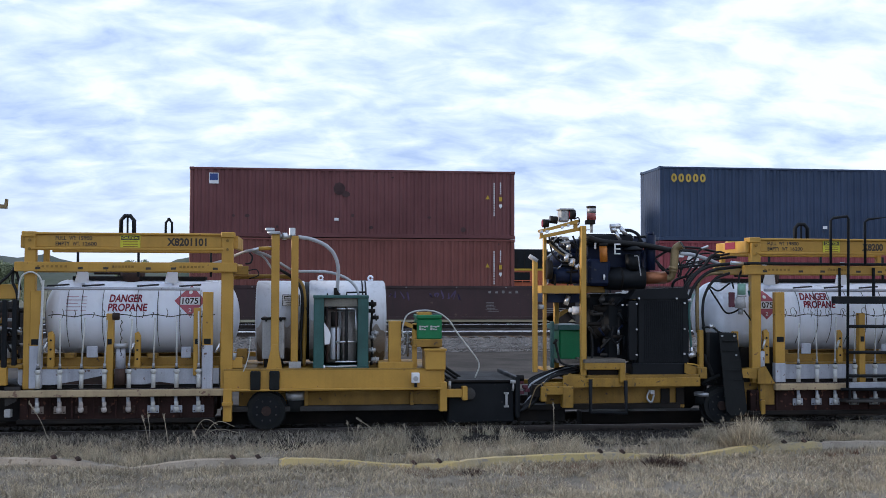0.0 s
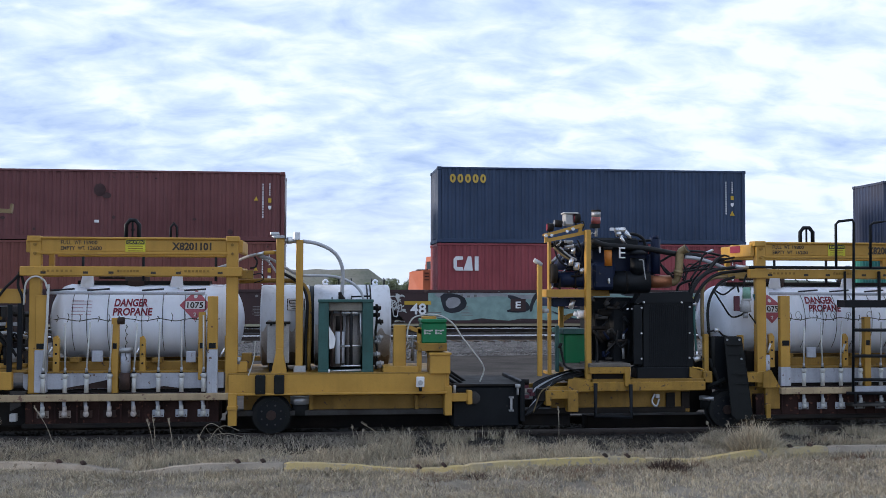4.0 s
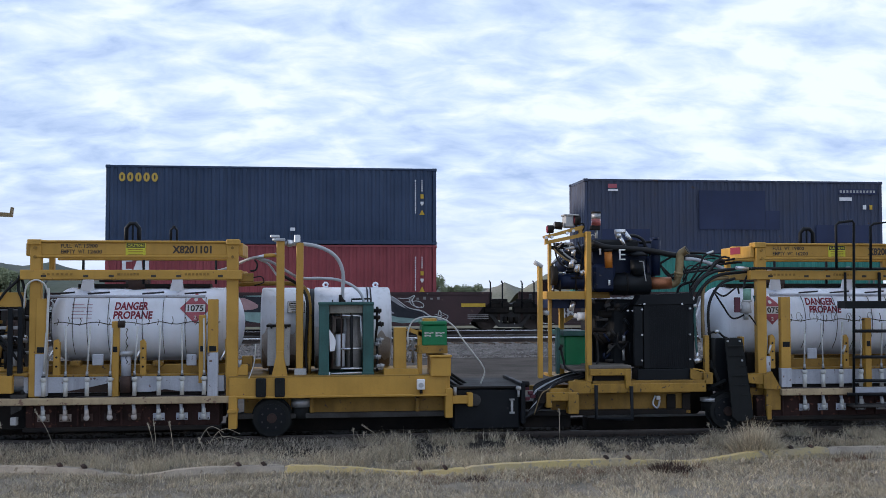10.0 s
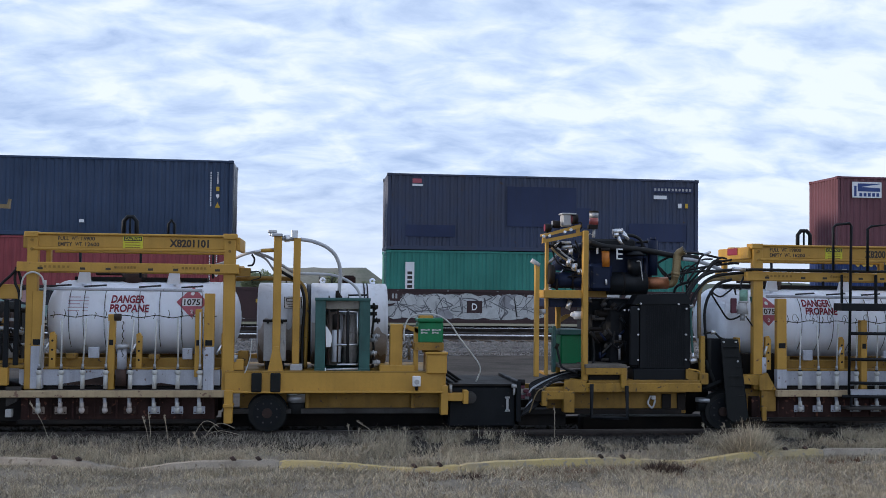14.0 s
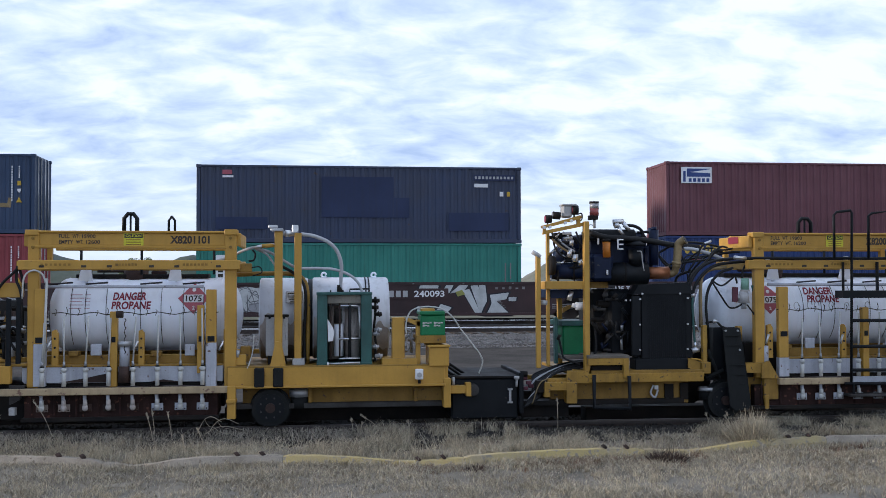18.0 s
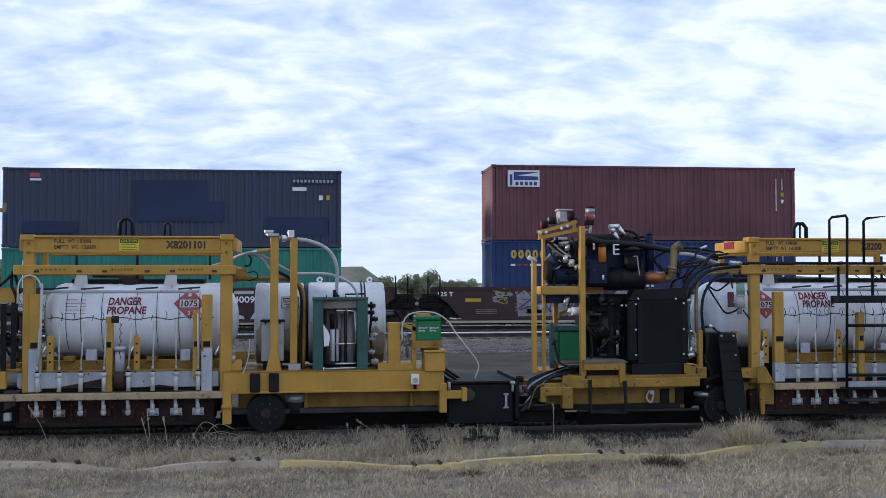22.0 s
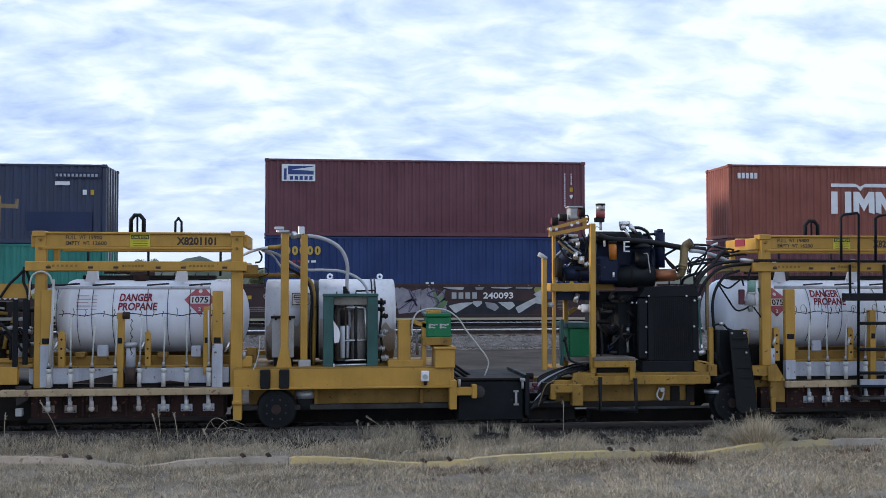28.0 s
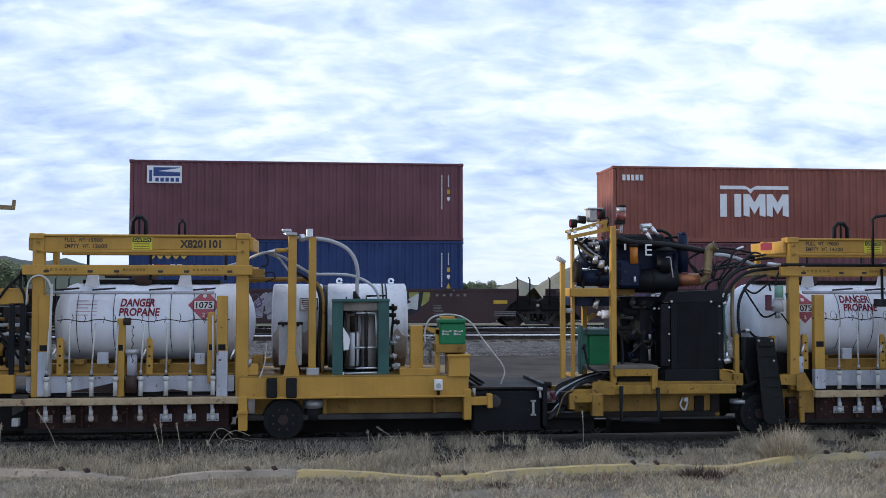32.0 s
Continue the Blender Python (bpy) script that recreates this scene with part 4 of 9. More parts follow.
def teal_letters():
    """Swollen teal letters with black shadows and pink eyes."""
    car, a, b, lw, tp = CARS[1]
    bm = bmesh.new()
    lows = [lw + 0.12 + 0.05 * math.sin(i * 1.9) for i in range(25)]
    for i in range(24):
        x, y = a + 2.45 + i * 0.51, a + 2.45 + (i + 1) * 0.51
        t0, t1 = [min(tp - 0.10 + 0.02 * math.sin(j * 2.3), tp - 0.1 - 0.62 * (v - a - 13.0)) if v > a + 13.0 else tp - 0.10 + 0.02 * math.sin(j * 2.3) for j, v in ((i, x), (i + 1, y))]
        bm.faces.new([bm.verts.new(p) for p in ((x, SIDE_Y - 0.004, lows[i]), (y, SIDE_Y - 0.004, lows[i + 1]), (y, SIDE_Y - 0.004, max(t1, lows[i + 1] + 0.02)), (x, SIDE_Y - 0.004, max(t0, lows[i] + 0.02)))])
    base = part("graffiti", bm, PAINTS["teal"], car, "swollen teal graffiti letters")
    o = a + 10.99
    spray(car, o, lw, base, [("grey", [(-8.42, 1.21), (-7.80, 1.33), (-6.57, 1.31), (-5.95, 1.34), (-5.18, 1.21), (-4.45, 1.17), (-4.37, 1.02), (-4.72, 0.83), (-5.64, 1.02), (-6.72, 0.96), (-8.03, 0.87)]),
        ("teal_light", [(-0.73, 1.36), (0.58, 1.41), (1.66, 1.37), (2.04, 1.17), (1.66, 1.05), (-0.27, 1.05)]),
        ("teal_light", [(-2.96, 1.33), (-2.04, 1.39), (-1.27, 1.31), (-1.15, 1.10), (-1.73, 1.05), (-2.89, 1.11)])])
    spray(car, o, lw, base, [("teal_light", [(-5.95, 1.31), (-5.03, 1.34), (-4.45, 1.25), (-4.43, 1.08), (-4.87, 1.04), (-5.80, 1.14)]),
        ("black", [(-3.26, 1.42), (-2.96, 1.08), (-2.19, 1.05), (-1.84, 0.74), (-2.26, 0.50), (-3.35, 0.51), (-3.81, 0.62), (-4.04, 0.67), (-4.12, 0.80), (-3.77, 1.08), (-3.46, 1.11)]),
        ("pink", [(-4.01, 0.74), (-3.81, 0.97), (-3.57, 1.02), (-3.66, 0.67)])])
    spray(car, o, lw, base, [("pink", [(-3.50, 0.64), (-3.44, 0.96), (-3.24, 1.07), (-2.89, 0.93), (-2.53, 0.71), (-2.96, 0.56)]),
        ("black", [(-1.15, 1.39), (-0.76, 1.42), (-0.49, 1.25), (-0.30, 1.02), (-0.69, 0.99), (-1.05, 1.04)]),
        ("black", [(0.82, 0.64), (1.12, 0.68), (1.39, 0.50), (1.36, 0.13), (0.89, 0.11), (0.78, 0.36)])])
    spray(car, o, lw, base, [("pink", [(0.93, 0.37), (1.04, 0.59), (1.21, 0.51), (1.24, 0.22), (1.05, 0.14)]),
        ("black", [(-5.64, 1.05), (-5.18, 1.02), (-4.60, 0.67), (-4.72, 0.40), (-5.26, 0.37), (-5.64, 0.43), (-5.26, 0.56), (-5.14, 0.71)]),
        ("pink", [(-5.41, 0.80), (-5.14, 0.67), (-5.40, 0.57)])])
    spray(car, o, lw, base, [("black", [(-4.46, 1.22), (-4.32, 1.33), (-4.29, 1.05), (-4.52, 0.71), (-4.57, 0.40), (-4.69, 0.42), (-4.63, 0.79)]),
        ("black", [(-8.11, 1.10), (-7.49, 1.14), (-7.03, 0.87), (-7.18, 0.43), (-7.88, 0.33), (-8.03, 0.71)]),
        ("grey", [(-7.89, 0.90), (-7.49, 0.99), (-7.26, 0.82), (-7.46, 0.56), (-7.85, 0.53)])])
    spray(car, o, lw, base, [("black", [(1.74, 0.63), (1.85, 0.82), (1.96, 1.17), (2.12, 1.17), (2.51, 0.84), (2.94, 0.55), (3.30, 0.37), (3.44, 0.22), (3.23, 0.25), (2.47, 0.31)]),
        ("grey", [(2.00, 1.20), (2.10, 1.20), (2.44, 1.02), (2.87, 0.67), (3.26, 0.57), (3.59, 0.46), (3.88, 0.26), (4.56, 0.08), (4.42, 0.05), (3.80, 0.10), (3.44, 0.43), (3.01, 0.55), (2.58, 0.74)]),
        ("black", [(2.51, 0.92), (2.94, 0.63), (3.44, 0.50), (3.73, 0.33), (4.09, 0.14), (3.87, 0.14), (3.51, 0.39), (2.94, 0.55)])], 0.08)
    spray(car, o, lw, base, [("lilac", [(1.62, 0.55), (1.91, 0.79), (2.45, 0.42)]),
        ("pale", [(1.48, 0.49), (1.62, 0.57), (1.85, 0.78), (1.67, 0.69)]),
        ("olive", [(1.43, 0.82), (1.55, 0.96), (1.90, 1.00), (1.91, 0.92), (1.77, 0.86), (1.66, 0.76), (1.48, 0.76)])], 0.10)
    spray(car, o, lw, base, [("black", [(1.30, 0.57), (1.50, 0.56), (1.79, 0.43), (1.73, 0.28), (1.52, 0.31)]),
        ("pale", [(1.36, 0.53), (1.52, 0.28), (1.87, 0.16), (2.41, 0.13), (1.72, 0.10), (1.46, 0.20)])])
    for m, w, pts in (("black", 0.026, [(1.40, 0.44), (1.62, 0.51), (2.01, 0.44), (2.47, 0.36), (3.16, 0.25)]), ("black", 0.020, [(2.58, 0.72), (3.01, 0.52), (3.51, 0.33), (4.02, 0.05)]), ("pale", 0.016, [(2.16, 1.16), (2.51, 0.96), (2.94, 0.65), (3.44, 0.54), (3.80, 0.33), (4.54, 0.08)]), ("pale", 0.018, [(2.51, 1.02), (2.87, 1.00), (3.16, 1.12), (3.01, 0.91), (2.76, 0.87)]), ("pale", 0.018, [(2.94, 1.01), (3.05, 0.77), (3.44, 0.66), (3.48, 0.80), (3.23, 0.91), (2.94, 0.84)]), ("pale", 0.016, [(3.16, 1.16), (3.08, 0.87), (3.26, 0.66), (3.44, 0.71)]), ("pale", 0.016, [(3.93, 0.41), (4.16, 0.37), (4.09, 0.55), (4.05, 0.21), (4.38, 0.30)]), ("pale", 0.016, [(4.16, 0.48), (4.42, 0.33), (4.27, 0.17), (4.09, 0.26), (4.31, 0.40)])):
        bm = bmesh.new()
        stroke(bm, [(o + x, lw + z) for x, z in pts], w, SIDE_Y - 0.006 - 0.0005 * len(base.children))
        part("graffiti_line", bm, PAINTS[m], base)
    spray(car, o, lw, base, [("black", [(-0.65, 0.62), (-0.27, 0.48), (0.04, 0.14), (-0.10, 0.13), (-0.35, 0.39), (-0.69, 0.54)]),
        ("black", [(-3.90, 0.48), (-3.57, 0.36), (-2.75, 0.10), (-2.90, 0.10), (-3.57, 0.28)]),
        ("black", [(-1.98, 1.02), (-1.89, 0.87), (-1.95, 0.40), (-1.90, 0.13), (-1.98, 0.13), (-2.03, 0.56)])])


def white_letters():
    """Sharp white letters with an arrow, black and olive behind them."""
    car, a, b, lw, tp = CARS[3]
    bm = bmesh.new()
    blob(bm, [(a + 9.4, lw + 0.2), (a + 12.8, lw + 0.25), (a + 13.4, tp - 0.15), (a + 9.3, tp - 0.12)], SIDE_Y - 0.003)
    base = part("graffiti", bm, MAROON, car, "sharp white graffiti letters")
    o = a + 10.99
    spray(car, o, lw, base, [("olive", [(1.93, 1.39), (2.31, 1.39), (2.77, 1.11), (2.70, 0.77), (2.31, 0.50), (2.00, 0.88)]),
        ("black", [(-1.65, 1.33), (-0.65, 1.42), (-0.69, 0.95), (-1.37, 0.99)]),
        ("pale", [(-1.57, 1.28), (-0.72, 1.38), (-0.77, 1.01), (-1.31, 1.05)])], 0.08)
    spray(car, o, lw, base, [("black", [(-0.57, 1.39), (0.11, 1.42), (0.06, 0.96), (-0.52, 0.98)]),
        ("grey", [(-0.31, 1.35), (0.05, 1.36), (-0.02, 1.02), (-0.28, 1.02)]),
        ("black", [(0.15, 1.38), (1.23, 1.41), (2.00, 1.35), (1.93, 0.99), (0.23, 1.02)])], 0.08)
    spray(car, o, lw, base, [("pale", [(0.28, 1.32), (1.16, 1.35), (0.92, 1.05), (0.35, 1.08)]),
        ("grey", [(1.26, 1.33), (1.93, 1.28), (1.85, 1.04), (1.23, 1.07)]),
        ("black", [(-1.46, 0.45), (-0.31, 0.64), (0.92, 0.64), (1.93, 0.58), (2.37, 1.22), (2.51, 1.16), (2.39, 0.42), (1.39, 0.02), (-1.08, 0.05)])], 0.08)
    spray(car, o, lw, base, [("pale", [(-1.32, 0.42), (-0.85, 0.53), (-0.34, 0.55), (-0.69, 0.35), (-1.06, 0.13)]),
        ("pale", [(-0.35, 0.96), (-0.14, 0.93), (-0.03, 0.51), (-0.23, 0.35), (-0.40, 0.50)]),
        ("grey", [(0.06, 0.56), (0.46, 0.51), (0.62, 0.35), (0.46, 0.21), (0.15, 0.35)])], 0.08)
    spray(car, o, lw, base, [("pale", [(0.55, 0.55), (1.12, 0.56), (1.23, 0.42), (1.00, 0.24)]),
        ("pale", [(1.23, 0.35), (1.36, 0.11), (2.00, 0.51), (2.29, 0.45), (2.34, 1.08), (1.93, 0.85), (2.06, 0.75)])], 0.08)


def shard_letters():
    """Sharp white letters outlined in black on bare maroon paint."""
    car, a, b, lw, tp = CARS[2]
    bm = bmesh.new()
    blob(bm, [(a + 10.4, lw + 0.16), (a + 14.4, lw + 0.16), (a + 14.8, tp - 0.3), (a + 10.4, tp - 0.14)], SIDE_Y - 0.003)
    base = part("graffiti", bm, MAROON, car, "sharp white graffiti letters")
    o = a + 10.99
    shapes = (
        ("pale", [(-0.00, 0.81), (0.10, 1.12), (0.81, 1.12), (0.74, 0.81)]),
        ("pale", [(0.88, 0.81), (1.09, 1.16), (1.37, 1.16), (1.20, 0.81)]),
        ("pale", [(1.23, 0.81), (1.59, 1.16), (1.94, 1.16), (1.76, 0.91)]),
        ("pale", [(1.69, 0.91), (1.97, 0.98), (2.33, 0.20), (2.54, -0.03), (2.22, 0.01)]),
        ("pale", [(2.01, 1.10), (2.29, 1.16), (2.47, 0.66), (2.54, 0.35), (2.40, 0.01), (2.17, 0.65)]),
        ("pale", [(2.33, 1.16), (2.58, 1.12), (2.65, 0.52), (2.47, 0.20)]),
        ("pale", [(2.75, 0.75), (3.49, 0.84), (3.39, 0.58), (3.00, 0.51), (3.13, 0.40), (3.44, 0.10), (3.58, -0.03), (2.58, -0.03), (2.72, 0.20), (2.82, 0.45)]),
        ("pale", [(-0.04, -0.04), (-0.00, 0.35), (0.45, 0.17), (0.49, -0.04)]),
        ("pale", [(0.60, -0.03), (0.88, 0.42), (1.30, 0.28), (1.02, -0.03)]),
        ("pale", [(3.47, 0.66), (3.78, 0.66), (3.76, 0.51), (3.48, 0.51)]),
        ("olive", [(1.44, 0.86), (1.69, 0.95), (1.81, 0.77), (1.52, 0.69)]))
    for colour, ring in shapes:
        cx, cz = sum(p[0] for p in ring) / len(ring), sum(p[1] for p in ring) / len(ring)
        rim = [(cx + 1.16 * (x - cx) + (0.03 if x > cx else -0.03), cz + 1.1 * (z - cz)) for x, z in ring]
        spray(car, o, lw, base, [("black", rim)], 0.05)
    for colour, ring in shapes:
        spray(car, o, lw, base, [(colour, ring)], 0.06)


teal_letters()
shard_letters()
white_letters()

car, a, b, lw, tp = CARS[1]
rnd = random.Random(52)
bm = bmesh.new()
for i in range(24):
    x, z = a + 1.02 + rnd.uniform(0, 0.45), lw + rnd.uniform(0.42, 1.0)
    stroke(bm, [(x, z), (x + rnd.uniform(-0.15, 0.15), z + rnd.uniform(-0.2, 0.2)), (x + rnd.uniform(-0.2, 0.2), z + rnd.uniform(-0.25, 0.2))], 0.026, SIDE_Y - 0.008 - 0.0005 * i)
tagged(part("graffiti", bm, PAINTS["pale"], car), kind="stuff")
car, a, b, lw, tp = CARS[3]
for m, seed in (("grey", 71), ("olive", 72)):
    rnd = random.Random(seed)
    bm = bmesh.new()
    for i in range(7):
        x, z = a + 2.91 + rnd.uniform(0, 0.6), 1.47 + rnd.uniform(0, 0.32)
        stroke(bm, [(x, z), (x + rnd.uniform(-0.2, 0.2), z + rnd.uniform(-0.12, 0.12)), (x + rnd.uniform(-0.3, 0.3), z + rnd.uniform(-0.15, 0.12))], 0.03, SIDE_Y - 0.012 - 0.0005 * i)
    tagged(part("graffiti", bm, PAINTS[m], car), kind="stuff")
car, a, b, lw, tp = CARS[0]
bx("repainted_patch", a + 1.9, a + 4.4, SIDE_Y - 0.008, SIDE_Y - 0.002, tp - 0.75, tp - 0.30, BLACK, car, bevel=0)
for (car, a, b, lw, tp), txt, at, w, h in ((CARS[1], "48", 1.77, 0.60, 0.42), (CARS[2], "48", 1.72, 0.62, 0.42), (CARS[3], "125 T", 0.70, 0.58, 0.17), (CARS[1], "240093", 10.86, 1.06, 0.23), (CARS[2], "240093", 10.86, 1.15, 0.24), (CARS[3], "240093", 10.99, 1.15, 0.24)):
    if txt == "240093":
        nz = lw + (0.51 if car is CARS[1][0] else 0.68)
        bx("number_panel", a + at - 1.45, a + at + w + 0.15, SIDE_Y - 0.030, SIDE_Y - 0.022, nz - 0.08, nz + 0.32, MAROON, car, bevel=0)
        for k in range(4):
            bx("marking", a + at - 1.2 + k * 0.26, a + at - 1.02 + k * 0.26, SIDE_Y - 0.036, SIDE_Y - 0.030, nz, nz + 0.24, GREY_BOX, car, bevel=0)
        lettering("car_number", txt, a + at, a + at + w, nz, nz + h, SIDE_Y - 0.034, WHITE_MARK, car)
    else:
        base_z = tp - 0.33 if h < 0.3 else lw + (0.25 if car is CARS[2][0] else 0.31 if car is CARS[1][0] else 0.45)
        lettering("car_number", txt, a + at, a + at + w, base_z, base_z + h, SIDE_Y - 0.034, GREY_BOX if car is CARS[2][0] else WHITE_MARK, car)

# unit letters on dark panels, pairs of white clips on the top chord, a housing on one end
for (car, a, b, lw, tp), letter, x, z in ((CARS[1], "E", 2.78, 1.22), (CARS[2], "D", 3.05, 1.14), (CARS[3], "C", 3.48, 1.18)):
    x += a + 2.81
    panel = bx("letter_panel", x, x + 0.58, SIDE_Y - 0.034, SIDE_Y - 0.026, z, z + 0.46, MAROON, car, "dark red panel", bevel=0)
    lettering("unit_letter", letter, x + 0.19, x + 0.39, z + 0.10, z + 0.36, SIDE_Y - 0.038, WHITE_MARK, panel)
for car, a, b, lw, tp in CARS:
    for dx in (-0.10, 0.10):
        bx("chord_clip", a + 8.96 + dx - 0.05, a + 8.96 + dx + 0.05, SIDE_Y - 0.06, SIDE_Y, tp + 0.015, tp + 0.085, WHITE_MARK, car)
    for k in range(7):
        bx("chord_bolt", a + 3.2 + 1.9 * k, a + 3.26 + 1.9 * k, SIDE_Y - 0.04, SIDE_Y - 0.03, tp - 0.06, tp - 0.02, STENCIL, car, bevel=0)
car, a, b, lw, tp = CARS[2]
bx("brake_housing", a + 1.18, a + 1.67, SIDE_Y + 0.3, SIDE_Y + 1.0, tp - 0.05, tp + 0.50, HOOD, car, "dark brown brake housing", bevel=0.08)
bx("letter_panel", a + 2.94, a + 3.32, SIDE_Y - 0.034, SIDE_Y - 0.026, 1.57, 1.93, MAROON, car, bevel=0)
for k in range(2):
    bx("marking", a + 3.02 + 0.13 * k, a + 3.09 + 0.13 * k, SIDE_Y - 0.04, SIDE_Y - 0.034, 1.66, 1.84, GREY_BOX, car, bevel=0)

# ---- distance: mounds, hills, trees, a parked and then departing engine ----
def ridge(name, pts, y, depth, mat, label, seed=1, rough=0.12, kind=""):
    """An earth form: a crest line of (x, z) with slopes to the front and the back."""
    bm = bmesh.new()
    crest = []
    for (x0, z0), (x1, z1) in zip(pts, pts[1:]):
        n = max(2, int(abs(x1 - x0) / (depth * 0.12)))
        crest += [(x0 + (x1 - x0) * i / n, z0 + (z1 - z0) * i / n) for i in range(n)]
    crest.append(pts[-1])
    rows = []
    for k, (f, h) in enumerate(((-1, 0), (-0.7, 0.28), (-0.4, 0.62), (-0.15, 0.93), (0, 1), (0.3, 0.85), (1, 0))):
        row = []
        for x, z in crest:
            top = max(z + 0.4, 0.05)
            j = rough * top * noise.noise((x * 0.9 / depth * 6 + seed, k * 0.7, seed))
            row.append(bm.verts.new((x, y + f * depth + j, -0.42 + top * h + (j if 0 < k < 6 else 0))))
        rows.append(row)
    for a, b in zip(rows, rows[1:]):
        for i in range(len(a) - 1):
            bm.faces.new((a[i], a[i + 1], b[i + 1], b[i])).smooth = True
    ob = part(name, bm, mat)
    return tagged(ob, label, "hill" if "hill" in name else "earth mound", kind=kind)


ridge("earth_mound", [(-6.94, 2.18), (-4.23, 4.62), (0.07, 4.86), (7.33, 4.86), (8.93, 3.83), (11.16, 2.16)], 150, 14, MOUND, "long flat-topped grey earth mound behind the yard", 3, 0.06)
ridge("earth_mound", [(34.70, 2.18), (37.69, 3.24), (39.25, 3.83), (43.10, 2.76), (44.90, 2.29)], 220, 12, MOUND, "low grey gravel mound behind the yard", 5)
ridge("earth_mound", [(32.83, 2.05), (34.89, 3.51), (37.14, 4.98), (44.11, 5.17), (50.75, 3.69), (54.56, 2.02)], 170, 12, MOUND, "steep grey gravel mound behind the yard", 8)
ridge("far_hill", [(-163.73, 14.11), (-140.49, 16.10), (-126.36, 13.43), (-114.55, 14.67), (-102.62, 11.73), (-88.25, 11.25), (-64.06, 10.77), (-58.72, 13.27), (-53.11, 14.02), (-46.47, 11.28), (-32.18, 10.79), (-19.76, 6.77), (0.25, 2.46)], 480, 60, HILL, "low dark scrubby hill on the skyline", 2, 0.1, "structure")
ridge("far_hill", [(-21.53, 2.69), (52.07, 4.81), (127.55, 3.97), (244.49, 6.90), (325.04, 8.78), (449.83, 5.55)], 700, 80, HILL, "low dark scrubby hill on the skyline", 6, 0.1, "structure")


def tree(x, y, ground, h, w, seed, label):
    """Trunk, limbs and a crown of small leaves in uneven clumps."""
    rnd = random.Random(seed)
    t = thing("tree", (x, y, ground), label, "tree", "trees behind the yard")
    bm = bmesh.new()
    add_cyl(bm, (x, y, ground - 0.2), (x + 0.1, y, ground + h * 0.5), 0.05 * h, 0.03 * h, 8)
    clumps = []
    for i in range(22):
        a, r, z = rnd.uniform(0, 6.28), rnd.uniform(0.1, 0.5) * w, ground + h * rnd.uniform(0.25, 0.9)
        c = Vector((x + r * math.cos(a), y + r * math.sin(a) * 0.7, z))
        add_cyl(bm, (x, y, ground + h * 0.35), c, 0.02 * h, 0.006 * h, 5)
        clumps.append((c, rnd.uniform(0.11, 0.22) * w))
    part("trunk", bm, BARK, t)
    bm = bmesh.new()
    s = 0.0125 * (h + w)
    for c, r in clumps:
        for i in range(330):
            d = Vector((rnd.gauss(0, 1), rnd.gauss(0, 1), rnd.gauss(0, 0.8)))
            p = c + d.normalized() * r * rnd.random() ** 0.4
            u = Vector((rnd.gauss(0, 1), rnd.gauss(0, 1), rnd.gauss(0, 1))).normalized()
            v = u.orthogonal().normalized()
            k = s * rnd.uniform(0.6, 1.3)
            bm.faces.new([bm.verts.new(p + q) for q in (u * k, v * k * 0.6, -u * k, -v * k * 0.6)])
    part("crown", bm, LEAF, t)


for k, (px, top, w) in enumerate((
        ((7.75, 3.36), (7.75, 3.36), 3.2), ((9.47, 3.43), (9.47, 3.43), 2.6), ((13.55, 4.01), (13.55, 4.01), 4.2), ((15.21, 4.16), (15.21, 4.16), 3.6),
        ((19.20, 3.00), (19.20, 3.00), 3.0), ((21.63, 2.95), (21.63, 2.95), 3.4), ((-6.50, 3.98), (-6.50, 3.98), 3.4), ((-5.07, 3.60), (-5.07, 3.60), 3.0),
        ((-44.94, 8.10), (-44.94, 8.10), 5.0), ((-41.02, 8.65), (-41.02, 8.65), 6.0), ((-30.69, 4.3), (-30.69, 4.3), 4.6), ((-32.31, 4.9), (-32.31, 4.9), 5.2), ((2.75, 3.84), (2.75, 3.84), 3.0))):
    yy = (135, 135, 140, 140, 150, 150, 120, 120, 260, 260, 110, 110, 128)[k]
    tree(px[0], yy, -0.4, top[1] + 0.4, w, 100 + k, "leafy green tree on the skyline" if k % 2 else "bushy olive green tree on the skyline")

# the engine beyond the train
LOCO_O = material("orange_engine_paint", (0.42, 0.105, 0.042), 0.5, spots=0.2, scale=0.6, streaks=0.2, bump=0.02)
LOCO_GLASS = material("dark_cab_glass", (0.02, 0.025, 0.03), 0.12, spots=0.2, bump=0.0)
LOCO_Y, LX, LZ = 74.0, (6.25, 1.98)[0], -0.22


